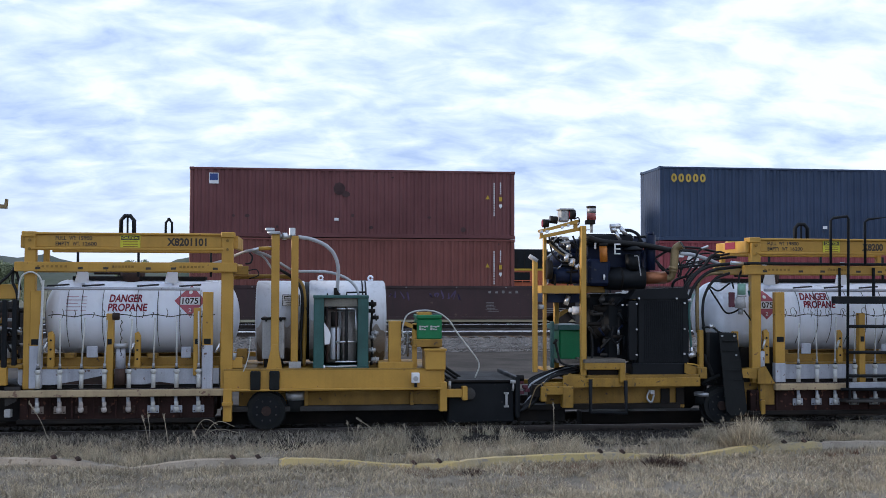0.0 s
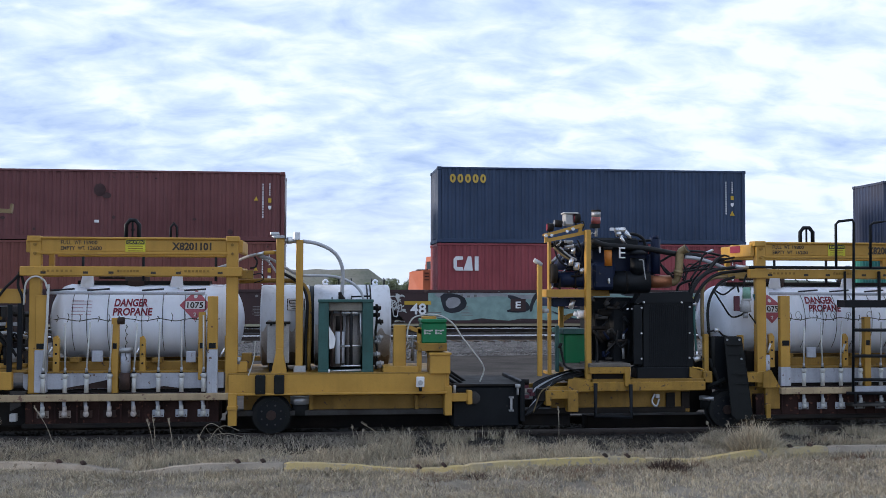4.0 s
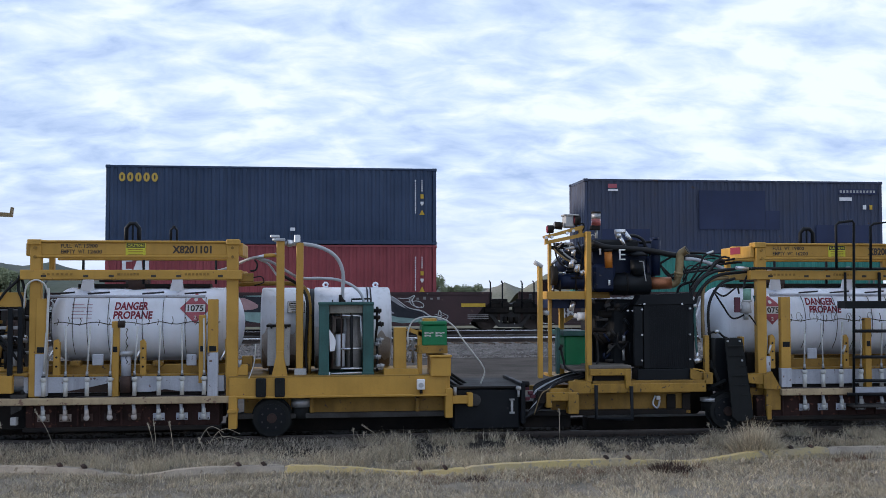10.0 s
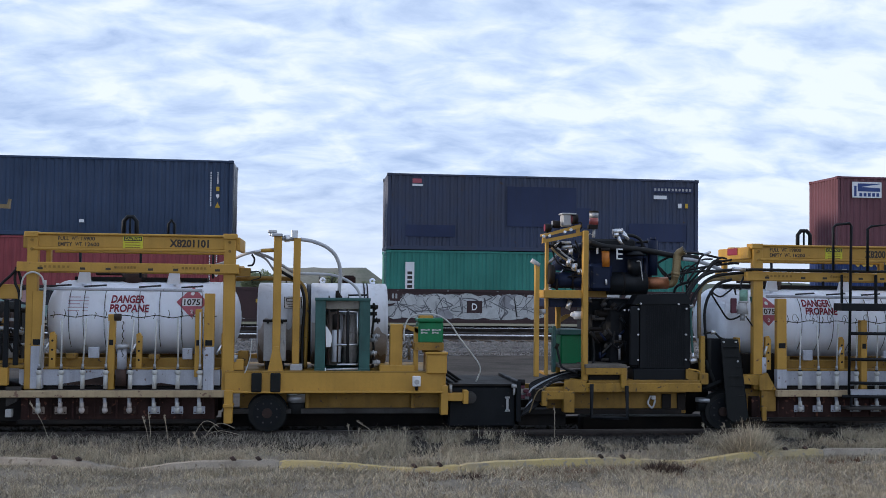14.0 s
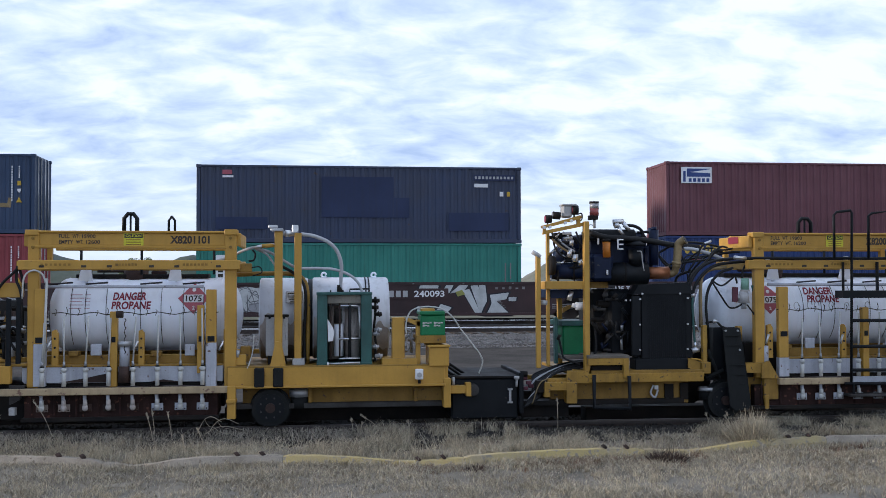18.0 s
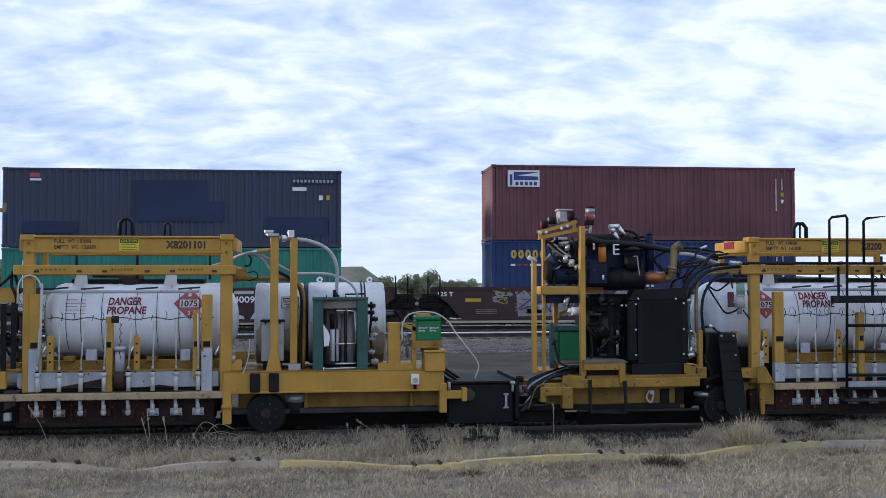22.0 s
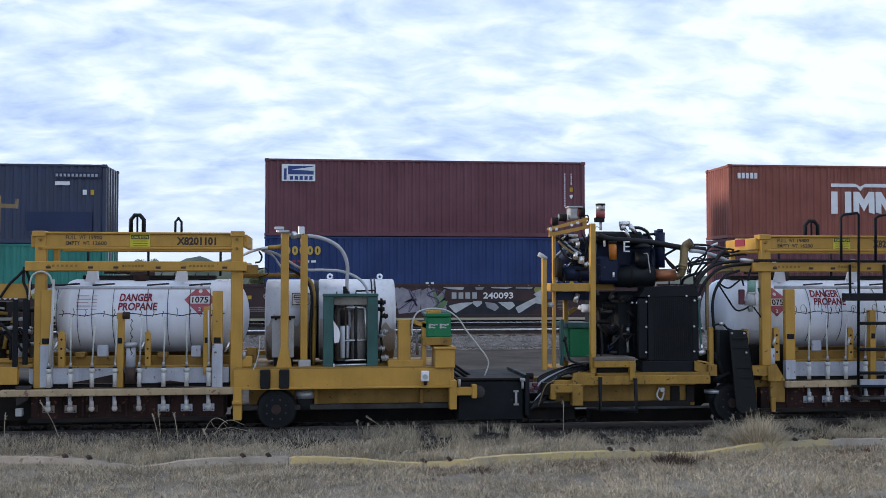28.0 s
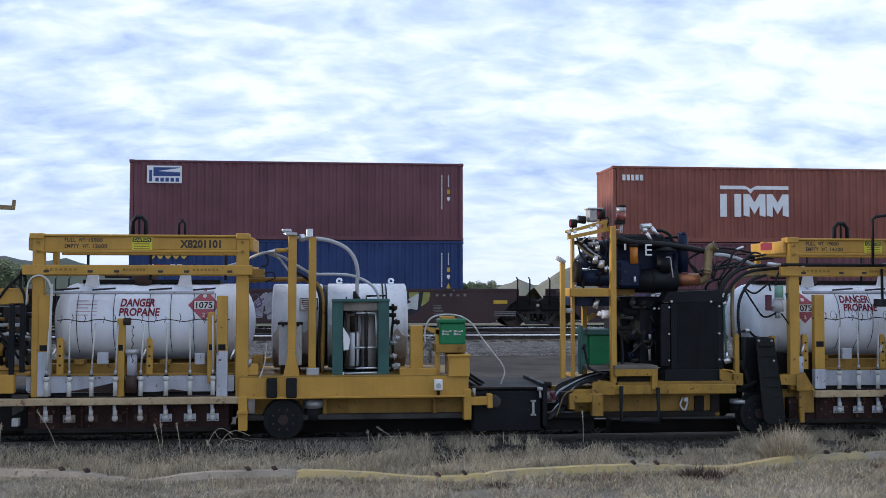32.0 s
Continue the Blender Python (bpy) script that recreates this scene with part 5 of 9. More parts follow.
def locomotive():
    e = thing("locomotive", (LX, LOCO_Y, LZ), "orange and black diesel locomotive with a yellow stripe", "locomotive")
    y0, y1, z = LOCO_Y, LOCO_Y + 3.0, LZ
    s = 0.0385

    def X_(px):
        return LX + (px - 715) * s

    def Z_(py):
        return EYE_Z + (514 - py) * s * 1.02

    bx("frame", LX - 0.8, LX + 21.5, y0, y1, z + 1.15, z + 1.55, BLACK, e)
    bm = bmesh.new()
    plan = [(LX + 1.05, y0 + 0.25), (LX + 0.15, y0 + 1.90), (LX + 0.15, y1 - 0.60), (LX + 0.6, y1 - 0.30), (X_(772), y1 - 0.3), (X_(772), y0 + 0.3)]
    lowv = [bm.verts.new((px, py, z + 1.55)) for px, py in plan]
    hiv = [bm.verts.new((px + (0.12 if px < LX + 0.2 else 0), py, Z_(480) - (0.12 if px < LX + 0.2 else 0))) for px, py in plan]
    bm.faces.new(hiv)
    bm.faces.new(lowv[::-1])
    for i in range(6):
        bm.faces.new((lowv[i], lowv[(i + 1) % 6], hiv[(i + 1) % 6], hiv[i]))
    bmesh.ops.recalc_face_normals(bm, faces=bm.faces)
    part("nose", bm, LOCO_O, e)
    bm = bmesh.new()
    plan = [(X_(750), y0 + 1.5), (X_(750), y1 - 0.9), (X_(769), y1 - 0.05), (X_(769), y0 + 0.05)]
    lowv = [bm.verts.new((px, py, Z_(479))) for px, py in plan]
    hiv = [bm.verts.new((px + 0.1, py, Z_(455))) for px, py in plan]
    bm.faces.new(hiv)
    bm.faces.new(lowv[::-1])
    for i in range(4):
        bm.faces.new((lowv[i], lowv[(i + 1) % 4], hiv[(i + 1) % 4], hiv[i]))
    bmesh.ops.recalc_face_normals(bm, faces=bm.faces)
    front = part("cab_front", bm, LOCO_O, e)
    bm = bmesh.new()
    p0, p1 = Vector((X_(752) - 0.03, y0 + 1.36, 0)), Vector((X_(768) - 0.03, y0 + 0.14, 0))
    v = [bm.verts.new((p.x, p.y - 0.03, zz)) for p, zz in ((p0, Z_(478)), (p1, Z_(478)), (p1, Z_(464)), (p0, Z_(464)))]
    bm.faces.new(v)
    part("windshield", bm, LOCO_GLASS, front)
    bx("nose_top", LX + 0.7, X_(752), y0 + 0.5, y1 - 0.8, Z_(480), Z_(478.5), BLACK, e)
    bx("nose_door", LX + 1.5, LX + 2.1, y0 + 0.24, y0 + 0.30, z + 1.65, Z_(485), LOCO_O, e)
    for q in (486, 492, 498):
        bx("nose_step", LX + 1.15, LX + 1.45, y0 + 0.18, y0 + 0.30, Z_(q), Z_(q) + 0.06, BLACK, e)
    bm = bmesh.new()
    add_prism(bm, [(X_(769), z + 1.55), (X_(769), Z_(455)), (X_(778), Z_(451)), (X_(838), Z_(452)), (X_(838), z + 1.55)], y0, y1)
    cab = part("cab", bm, LOCO_O, e)
    bx("cab_roof", X_(774), X_(838), y0 - 0.04, y1 + 0.04, Z_(452), Z_(450), GREY_BOX, cab)
    bx("rain_strip", X_(776), X_(837), y0 - 0.08, y0, Z_(463), Z_(462), LOCO_O, cab)
    bx("belt_rail", X_(779), X_(836), y0 - 0.05, y0, Z_(487), Z_(486), RUST, cab)
    bx("step_well", X_(838), X_(843), y0 + 0.02, y0 + 0.30, z + 1.2, Z_(488), BLACK, cab)
    for a, b in ((782, 793), (796, 807), (810, 821), (823, 832)):
        bx("window_pane", X_(a), X_(b), y0 - 0.03, y0 + 0.05, Z_(480), Z_(466), LOCO_GLASS, cab)
    for a in (780.5, 794, 808, 821.5, 833):
        bx("window_frame", X_(a), X_(a) + 0.07, y0 - 0.05, y0 + 0.05, Z_(481), Z_(465), GREY_BOX, cab)
    bx("window_frame", X_(780.5), X_(834), y0 - 0.05, y0 + 0.05, Z_(482), Z_(481), GREY_BOX, cab)
    bx("window_frame", X_(780.5), X_(834), y0 - 0.05, y0 + 0.05, Z_(465), Z_(464), GREY_BOX, cab)
    lettering("engine_number", "8767", X_(783), X_(826), Z_(506), Z_(491), y0 - 0.03, RUST, cab)
    bx("hood", X_(838), LX + 20.0, y0 + 0.5, y1 - 0.5, Z_(484), Z_(452), BLACK, e)
    bx("lower_hood", X_(838), LX + 20.0, y0 + 0.45, y1 - 0.45, z + 1.55, Z_(484), LOCO_O, e)
    bx("stripe", X_(844), LX + 19.6, y0 + 0.42, y0 + 0.46, Z_(487), Z_(483.5), MARK_YELLOW, e)
    for q in range(9):
        bx("hood_seam", X_(848 + 16 * q), X_(848 + 16 * q) + 0.06, y0 + 0.47, y0 + 0.50, Z_(483), Z_(453), DARK, e, bevel=0)
        bx("hood_latch", X_(852 + 16 * q), X_(855 + 16 * q), y0 + 0.40, y0 + 0.45, Z_(492), Z_(490), RUST, e, bevel=0)
    bx("louvre", X_(852), X_(912), y0 + 0.40, y0 + 0.46, Z_(512), Z_(496), RUST, e)
    for q in range(5):
        bx("louvre_slat", X_(853), X_(911), y0 + 0.37, y0 + 0.40, Z_(511 - 3 * q), Z_(509.6 - 3 * q), LOCO_O, e, bevel=0)
    bx("louvre", X_(918), X_(954), y0 + 0.40, y0 + 0.46, Z_(508), Z_(490), BLACK, e)
    bx("louvre", X_(890), X_(902), y0 + 0.46, y0 + 0.50, Z_(470), Z_(465), GREY_BOX, e)
    bx("roof_vent", X_(920), X_(990), y0 + 0.8, y1 - 0.8, Z_(452), Z_(448), BLACK, e)
    bx("fuel_tank", LX + 8, LX + 13, y0 + 0.3, y1 - 0.3, z + 0.25, z + 1.15, BLACK, e, bevel=0.1)
    for i in range(12):
        x = LX + 6.2 + i * 1.2
        cyl("handrail_post", (x, y0 + 0.05, z + 1.55), (x, y0 + 0.05, z + 2.6), 0.025, LOCO_O, e, seg=6)
    cyl("handrail", (LX + 6.0, y0 + 0.05, z + 2.6), (LX + 20, y0 + 0.05, z + 2.6), 0.025, LOCO_O, e, seg=6)
    for tx in (LX + 3.6, LX + 17.4):
        bx("truck_frame", tx - 2.4, tx + 2.4, y0 + 0.1, y1 - 0.1, z + 0.5, z + 1.1, DARK, e, bevel=0.1)
        for dx in (-1.7, 0, 1.7):
            cyl("wheel", (tx + dx, y0 + 0.6, z + 0.5), (tx + dx, y1 - 0.6, z + 0.5), 0.5, DARK, e, seg=20)
    return e


loco = locomotive()
rail_track("track_4", LOCO_Y + 1.5, LZ, -30, 120, "distant yard track", 1.1)

# ---- foreground: kerb blocks, dry grass, stones ----
def sag(x):
    """How far the old kerb has sunk at x: three dips."""
    return sum(d * math.exp(-((x - c) / w) ** 2) for c, d, w in ((-1.95, 0.075, 0.42), (1.08, 0.066, 0.55), (4.38, 0.085, 0.62), (7.4, 0.04, 0.6)))


def kerb_block(x, y, turn, length, mat, label, sunk):
    k = thing("kerb_block", (x, y, 0), label, "kerb", "kerb blocks along the grass")
    bm = bmesh.new()
    n = 30
    rings = []
    for i in range(n + 1):
        u = -length / 2 + length * i / n
        e = 0.012 if i in (0, n) else 0.0
        j = 0.014 * noise.noise(((x + u) * 0.9, y, 2)) + 0.009 * noise.noise((x + u * 5, y, 2))
        low = -0.12 - sunk - sag(x + u * math.cos(turn))
        rings.append([bm.verts.new((x + u * math.cos(turn), y + u * math.sin(turn) + dy * (1 - 3 * e), low + dz)) for dy, dz in ((-0.085, 0), (-0.082, 0.17 + j), (-0.055, 0.235 + j - e), (0.055, 0.235 + j - e), (0.082, 0.17), (0.085, 0))])
    for a, b in zip(rings, rings[1:]):
        for q in range(5):
            bm.faces.new((a[q], a[q + 1], b[q + 1], b[q]))
    bm.faces.new(rings[0])
    bm.faces.new(rings[-1][::-1])
    bmesh.ops.recalc_face_normals(bm, faces=bm.faces)
    part("block", bm, mat, k)
    for u in (length / 2 - 0.50, length / 2 - 0.22):
        px, py = x + u * math.cos(turn), y + u * math.sin(turn)
        bm = bmesh.new()
        drop = sunk + sag(px)
        add_cyl(bm, (px, py, -0.05), (px + 0.01, py, 0.135 - drop), 0.018, seg=8)
        add_cyl(bm, (px - 0.01, py, 0.12 - drop), (px + 0.015, py, 0.145 - drop), 0.045, 0.03, seg=9)
        part("steel_pin", bm, RUST, k, "rusty steel pin")
    return k


KERB = [(-6.401, 12.903), (-4.376, 12.641), (-2.312, 12.144), (-0.344, 12.081), (1.660, 11.861), (3.846, 12.192), (6.258, 12.557), (9.038, 13.110)]
for i, ((xa, ya), (xb, yb)) in enumerate(zip(KERB, KERB[1:])):
    yellow = i in (3, 4, 5)
    kerb_block((xa + xb) / 2, (ya + yb) / 2, math.atan2(yb - ya, xb - xa), math.hypot(xb - xa, yb - ya) - 0.008, KERB_YELLOW if yellow else CONCRETE,
               "worn yellow-painted concrete kerb block in dry grass" if yellow else "bare weathered concrete kerb block in dry grass", (0.0, 0.005, 0.01, 0.012, 0.012, 0.0, 0.0)[i])


def blades(name, spots, mat, label, seed, h=(0.05, 0.16), lean=0.5, width=0.004):
    """Dry blades: each a bent strip that tapers to a point."""
    rnd = random.Random(seed)
    verts, faces = [], []
    for x, y, z, s in spots:
        a, hh = rnd.uniform(0, 6.28), rnd.uniform(*h) * s
        l = rnd.uniform(0.1, lean) * hh
        dx, dy = math.cos(a) * l, math.sin(a) * l
        b = rnd.uniform(0, 6.28)
        wx, wy = math.cos(b) * width, math.sin(b) * width
        i = len(verts)
        verts += [(x - wx, y - wy, z - 0.01), (x + wx, y + wy, z - 0.01), (x + dx * 0.4 + wx * 0.8, y + dy * 0.4 + wy * 0.8, z + hh * 0.6), (x + dx * 0.4 - wx * 0.8, y + dy * 0.4 - wy * 0.8, z + hh * 0.6), (x + dx, y + dy, z + hh)]
        faces += [(i, i + 1, i + 2, i + 3), (i + 3, i + 2, i + 4)]
    me = bpy.data.meshes.new(name)
    me.from_pydata(verts, [], faces)
    me.materials.append(mat)
    return tagged(new(name, me), label, "grass", kind="stuff")


def kerb_y(x):
    for (xa, ya), (xb, yb) in zip(KERB, KERB[1:]):
        if xa <= x <= xb:
            return ya + (yb - ya) * (x - xa) / (xb - xa)
    return 12.3


def grass_spots(n, seed, y0, y1, keep):
    rnd = random.Random(seed)
    out = []
    while len(out) < n:
        x, y = rnd.uniform(-7, 11.5), rnd.uniform(y0, y1)
        d = noise.noise((x * 0.9, y * 0.9, 3)) + 0.6 * noise.noise((x * 3.1, y * 3.1, 8))
        if abs(y - kerb_y(x)) < 0.075 or d + rnd.uniform(-0.5, 0.5) < keep:
            continue
        z = ground_height(x, y) + (0.05 * noise.noise((x * 0.7, y * 0.7, 1)) + 0.02 * noise.noise((x * 2.3, y * 2.3, 4)) if y < 13 else 0)
        out.append((x, y, z, 0.7 + 0.5 * max(0, d + 0.4)))
    return out


blades("dry_grass", grass_spots(80000, 1, 9.2, 13.2, 0.0), BLADE, "short dry straw-coloured grass", 1, (0.018, 0.070), 2.6, 0.0030)
blades("matted_grass", grass_spots(42000, 2, 9.2, 13.5, -0.5), BLADE_GREY, "matted grey-brown dead grass", 2, (0.015, 0.05), 3.2, 0.004)

def along(x, knots):
    """A value read off a line of (x, value) knots."""
    for (a, p), (b, q) in zip(knots, knots[1:]):
        if a <= x <= b:
            return p + (q - p) * (x - a) / (b - a)
    return knots[0][1] if x < knots[0][0] else knots[-1][1]


COVER = [(-5.0, 0.35), (-2.5, 0.5), (-1.0, 0.3), (-0.3, 0.15), (0.3, 0.9), (1.8, 1.0), (3.1, 0.85), (3.7, 0.2), (4.5, 0.2), (5.2, 0.8), (8.0, 0.8)]
EDGE = [(-5.0, 13.4), (-2.0, 13.3), (-0.5, 12.9), (0.3, 13.55), (1.8, 13.68), (3.1, 13.4), (3.7, 12.7), (4.5, 12.8), (5.3, 13.6), (8.0, 13.6)]


def clumps(name, n, seed, mat, label, spot, height, wide):
    """Uneven bunches of leaning dry blades."""
    rnd = random.Random(seed)
    out = []
    while len(out) < n * 26:
        p = spot(rnd)
        if p is None:
            continue
        x, y, k = p
        r = rnd.uniform(*wide)
        for i in range(rnd.randint(14, 38)):
            u, v = x + rnd.gauss(0, r), y + rnd.gauss(0, r)
            if abs(v - kerb_y(u)) > 0.095:
                out.append((u, v, ground_height(u, v), k * rnd.uniform(0.6, 1.0)))
    return blades(name, out, mat, label, seed, height, 1.5, 0.0026)


def behind_kerb(rnd):
    x = rnd.uniform(-4.8, 8.5)
    y = rnd.uniform(kerb_y(x) + 0.12, along(x, EDGE))
    if rnd.random() > along(x, COVER) * (0.45 + 1.6 * noise.noise((x * 1.7, y * 1.7, 6))):
        return None
    return x, y, 0.55 + 0.45 * along(x, COVER)


def before_kerb(rnd):
    x, y = rnd.uniform(-5, 8.5), rnd.uniform(9.6, 12.7)
    if y > kerb_y(x) - 0.12 or noise.noise((x * 1.3, y * 1.3, 11)) + rnd.uniform(-0.4, 0.4) < 0.02:
        return None
    return x, y, 0.8


def reddish(rnd):
    x = rnd.choice((2.4, 2.9, 3.2, 3.9, 4.3, 1.2, 6.4, -2.6)) + rnd.gauss(0, 0.22)
    return x, kerb_y(x) - 0.14 - abs(rnd.gauss(0, 0.22)), 0.8


clumps("grass_bunches", 1000, 31, BLADE, "uneven bunches of pale dry grass behind the kerb", behind_kerb, (0.07, 0.20), (0.02, 0.06))
clumps("low_grass_bunches", 1500, 32, BLADE, "low tufts of dry grass before the kerb", before_kerb, (0.03, 0.085), (0.02, 0.06))
clumps("dead_weeds", 130, 33, BLADE_BROWN, "reddish brown dead weeds along the kerb", reddish, (0.03, 0.09), (0.02, 0.05))

rnd = random.Random(12)
fringe = []
for i in range(5000):
    x = rnd.uniform(-5, 10)
    y = rnd.uniform(12.45, 13.25) + 0.3 * noise.noise((x * 0.5, 0, 2))
    if noise.noise((x * 1.4, y, 5)) + rnd.uniform(-0.35, 0.35) > 0.0:
        fringe.append((x, y, ground_height(x, y), 1.0))
blades("grass_fringe", fringe, BLADE, "taller dry grass along the cinders", 5, (0.03, 0.10), 1.8, 0.003)
verge = []
for i in range(16000):
    x, y = rnd.uniform(-5, 2.4), rnd.uniform(12.9, 13.72)
    if noise.noise((x * 0.8, y * 1.2, 9)) + rnd.uniform(-0.4, 0.4) > -0.25 + 0.16 * max(0.0, x + 1.5):
        verge.append((x, y, ground_height(x, y), 1.0))
blades("verge_grass", verge, BLADE_GREY, "thin grey dead grass on the cinders", 25, (0.02, 0.075), 2.0, 0.0035)
near_kerb = []
for i in range(6000):
    x = rnd.uniform(-5, 9)
    y = kerb_y(x) - rnd.uniform(0.09, 0.32)
    if noise.noise((x * 1.1, 7, 2)) + rnd.uniform(-0.4, 0.4) > -0.15:
        near_kerb.append((x, y, 0.0, 1.0))
blades("kerb_grass", near_kerb, BLADE, "dry grass leaning over the kerb", 15, (0.04, 0.11), 1.2, 0.0032)
# tall weeds: place, lean and height
stalks = [((-3.18, 13.62), -0.25, 0.59), ((-1.94, 13.34), -0.09, 0.44), ((-1.96, 13.60), -0.04, 0.44), ((-1.71, 13.31), -0.06, 0.46), ((-1.45, 12.55), -0.06, 0.27), ((-1.29, 12.98), -0.09, 0.29), ((-2.45, 12.94), -0.12, 0.19), ((0.49, 13.58), -0.02, 0.30), ((0.59, 13.58), 0.02, 0.25), ((0.86, 13.60), -0.27, 0.34), ((1.21, 13.58), -0.02, 0.26), ((-3.83, 13.60), 0.0, 0.44), ((3.13, 13.55), 0.0, 0.51), ((5.15, 13.50), -0.04, 0.30), ((5.43, 13.50), -0.06, 0.26), ((5.41, 13.46), -0.03, 0.31)]
for i, ((x, y), l, h) in enumerate(stalks):
    z = ground_height(x, y)
    s = thing("dry_weed_stalk", (x, y, z), "single tall dry weed stalk with a seed head", "weed", "weed stalks beside the cinders")
    tube("stalk", [(x, y, z - 0.02), (x + l * 0.4, y, z + (h - z) * 0.5), (x + l, y + 0.03, h)], 0.0040, STALK, s, seg=5)
    bm = bmesh.new()
    for k in range(22):
        f = rnd.uniform(0, 0.22)
        p = Vector((x + l * (1 - f) + rnd.gauss(0, 0.005), y + 0.03 + rnd.gauss(0, 0.005), h - f * (h - z)))
        add_cyl(bm, p, p + Vector((rnd.gauss(0, 0.009), rnd.gauss(0, 0.009), 0.024)), 0.0035, 0.001, 4)
    tagged(part("seed_head", bm, STALK, s), kind="stuff")
for (x, y), dx, h in (((-1.47, 13.62), 0.33, 0.36), ((-1.41, 13.60), 0.52, 0.24), ((-1.34, 13.63), 0.40, 0.33)):
    s = thing("dry_twig", (x, y, 0.12), "thin pale dry twig arching over the cinders", "twig", "twigs beside the cinders")
    tube("twig", [(x, y, 0.10), (x + dx * 0.3, y - 0.02, h * 0.85), (x + dx * 0.6, y - 0.03, h), (x + dx, y - 0.02, h * 0.8)], 0.004, STALK, s, seg=5)
    tube("side_twig", [(x + dx * 0.35, y - 0.02, h * 0.9), (x + dx * 0.5, y - 0.05, h * 0.7), (x + dx * 0.75, y - 0.06, h * 0.62)], 0.003, STALK, s, seg=4)


def tuft(px, y, r, h, n, seed, label, mat):
    rnd = random.Random(seed)
    t = thing("grass_tuft", (px, y, 0.02), label, "grass tuft")
    verts, faces = [], []
    for i in range(n):
        a, q = rnd.uniform(0, 6.28), r * math.sqrt(rnd.random()) * 0.7
        x0, y0 = q * math.cos(a), q * math.sin(a)
        hh = h * rnd.uniform(0.45, 1.0) * (1.1 - q / r)
        x1, y1 = x0 * 1.5 + rnd.gauss(0, 0.06), y0 * 1.5 + rnd.gauss(0, 0.06)
        b = rnd.uniform(0, 3.14)
        wx, wy = 0.0032 * math.cos(b), 0.0032 * math.sin(b)
        k = len(verts)
        verts += [(x0 - wx, y0 - wy, -0.03), (x0 + wx, y0 + wy, -0.03), ((x0 + x1) / 2 + wx, (y0 + y1) / 2 + wy, hh * 0.6), ((x0 + x1) / 2 - wx, (y0 + y1) / 2 - wy, hh * 0.6), (x1 + rnd.gauss(0, 0.05), y1, hh)]
        faces += [(k, k + 1, k + 2, k + 3), (k + 3, k + 2, k + 4)]
    me = bpy.data.meshes.new("grass_clump")
    me.from_pydata(verts, [], faces)
    me.materials.append(mat)
    ob = tagged(new("grass_clump", me), kind="stuff")
    ob.parent = t


tuft(*(5.418, 12.718), 0.42, 0.50, 1700, 5, "tall bunch of dry yellow grass beside the kerb", BLADE)
tuft(*(3.947, 11.648), 0.28, 0.2, 260, 6, "low tangle of dead brown twigs", RUST)
tuft(*(0.664, 13.819), 0.35, 0.22, 420, 7, "small bunch of dry grass", BLADE)
tuft(*(1.728, 11.389), 0.15, 0.08, 120, 8, "low tangle of dead brown twigs", RUST)


def stones(name, n, seed, x0, x1, y0, y1, size, mat, label, lift=0.0):
    """Loose crushed stone: small six-cornered chips lying on the ground."""
    rnd = random.Random(seed)
    verts, faces = [], []
    for i in range(n):
        x, y = rnd.uniform(x0, x1), rnd.uniform(y0, y1)
        s = rnd.uniform(*size)
        z = ground_height(x, y) + s * 0.25 + lift
        k = len(verts)
        a = rnd.uniform(0, 6.28)
        c, d = math.cos(a), math.sin(a)
        for ux, uy, uz in ((1, 0, 0), (0, 0.8, 0.1), (-0.9, 0.1, 0), (0, -0.8, -0.1), (0.2, 0.1, 0.7), (-0.1, 0, -0.6)):
            ux, uy, uz = ux * rnd.uniform(0.7, 1.2), uy * rnd.uniform(0.7, 1.2), uz * rnd.uniform(0.7, 1.2)
            verts.append((x + s * (ux * c - uy * d), y + s * (ux * d + uy * c), z + s * uz))
        faces += [(k, k + 1, k + 4), (k + 1, k + 2, k + 4), (k + 2, k + 3, k + 4), (k + 3, k, k + 4), (k + 1, k, k + 5), (k + 2, k + 1, k + 5), (k + 3, k + 2, k + 5), (k, k + 3, k + 5)]
    me = bpy.data.meshes.new(name)
    me.from_pydata(verts, [], faces)
    me.materials.append(mat)
    return tagged(new(name, me), label, "gravel", kind="stuff")


stones("ballast_stones", 30000, 3, -12, 30, 32.3, 36.2, (0.02, 0.05), BALLAST, "loose grey crushed stone on the bank")
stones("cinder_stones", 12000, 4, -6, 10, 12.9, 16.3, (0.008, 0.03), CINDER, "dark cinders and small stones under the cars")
stones("pebbles", 5000, 6, -6, 10, 9.3, 12.6, (0.006, 0.02), CONCRETE, "pale pebbles among the grass")

# ---- the work train on the near track ----
YF, YR, YT = 13.80, 15.30, 14.92   # front, rear and top rear faces of the racks


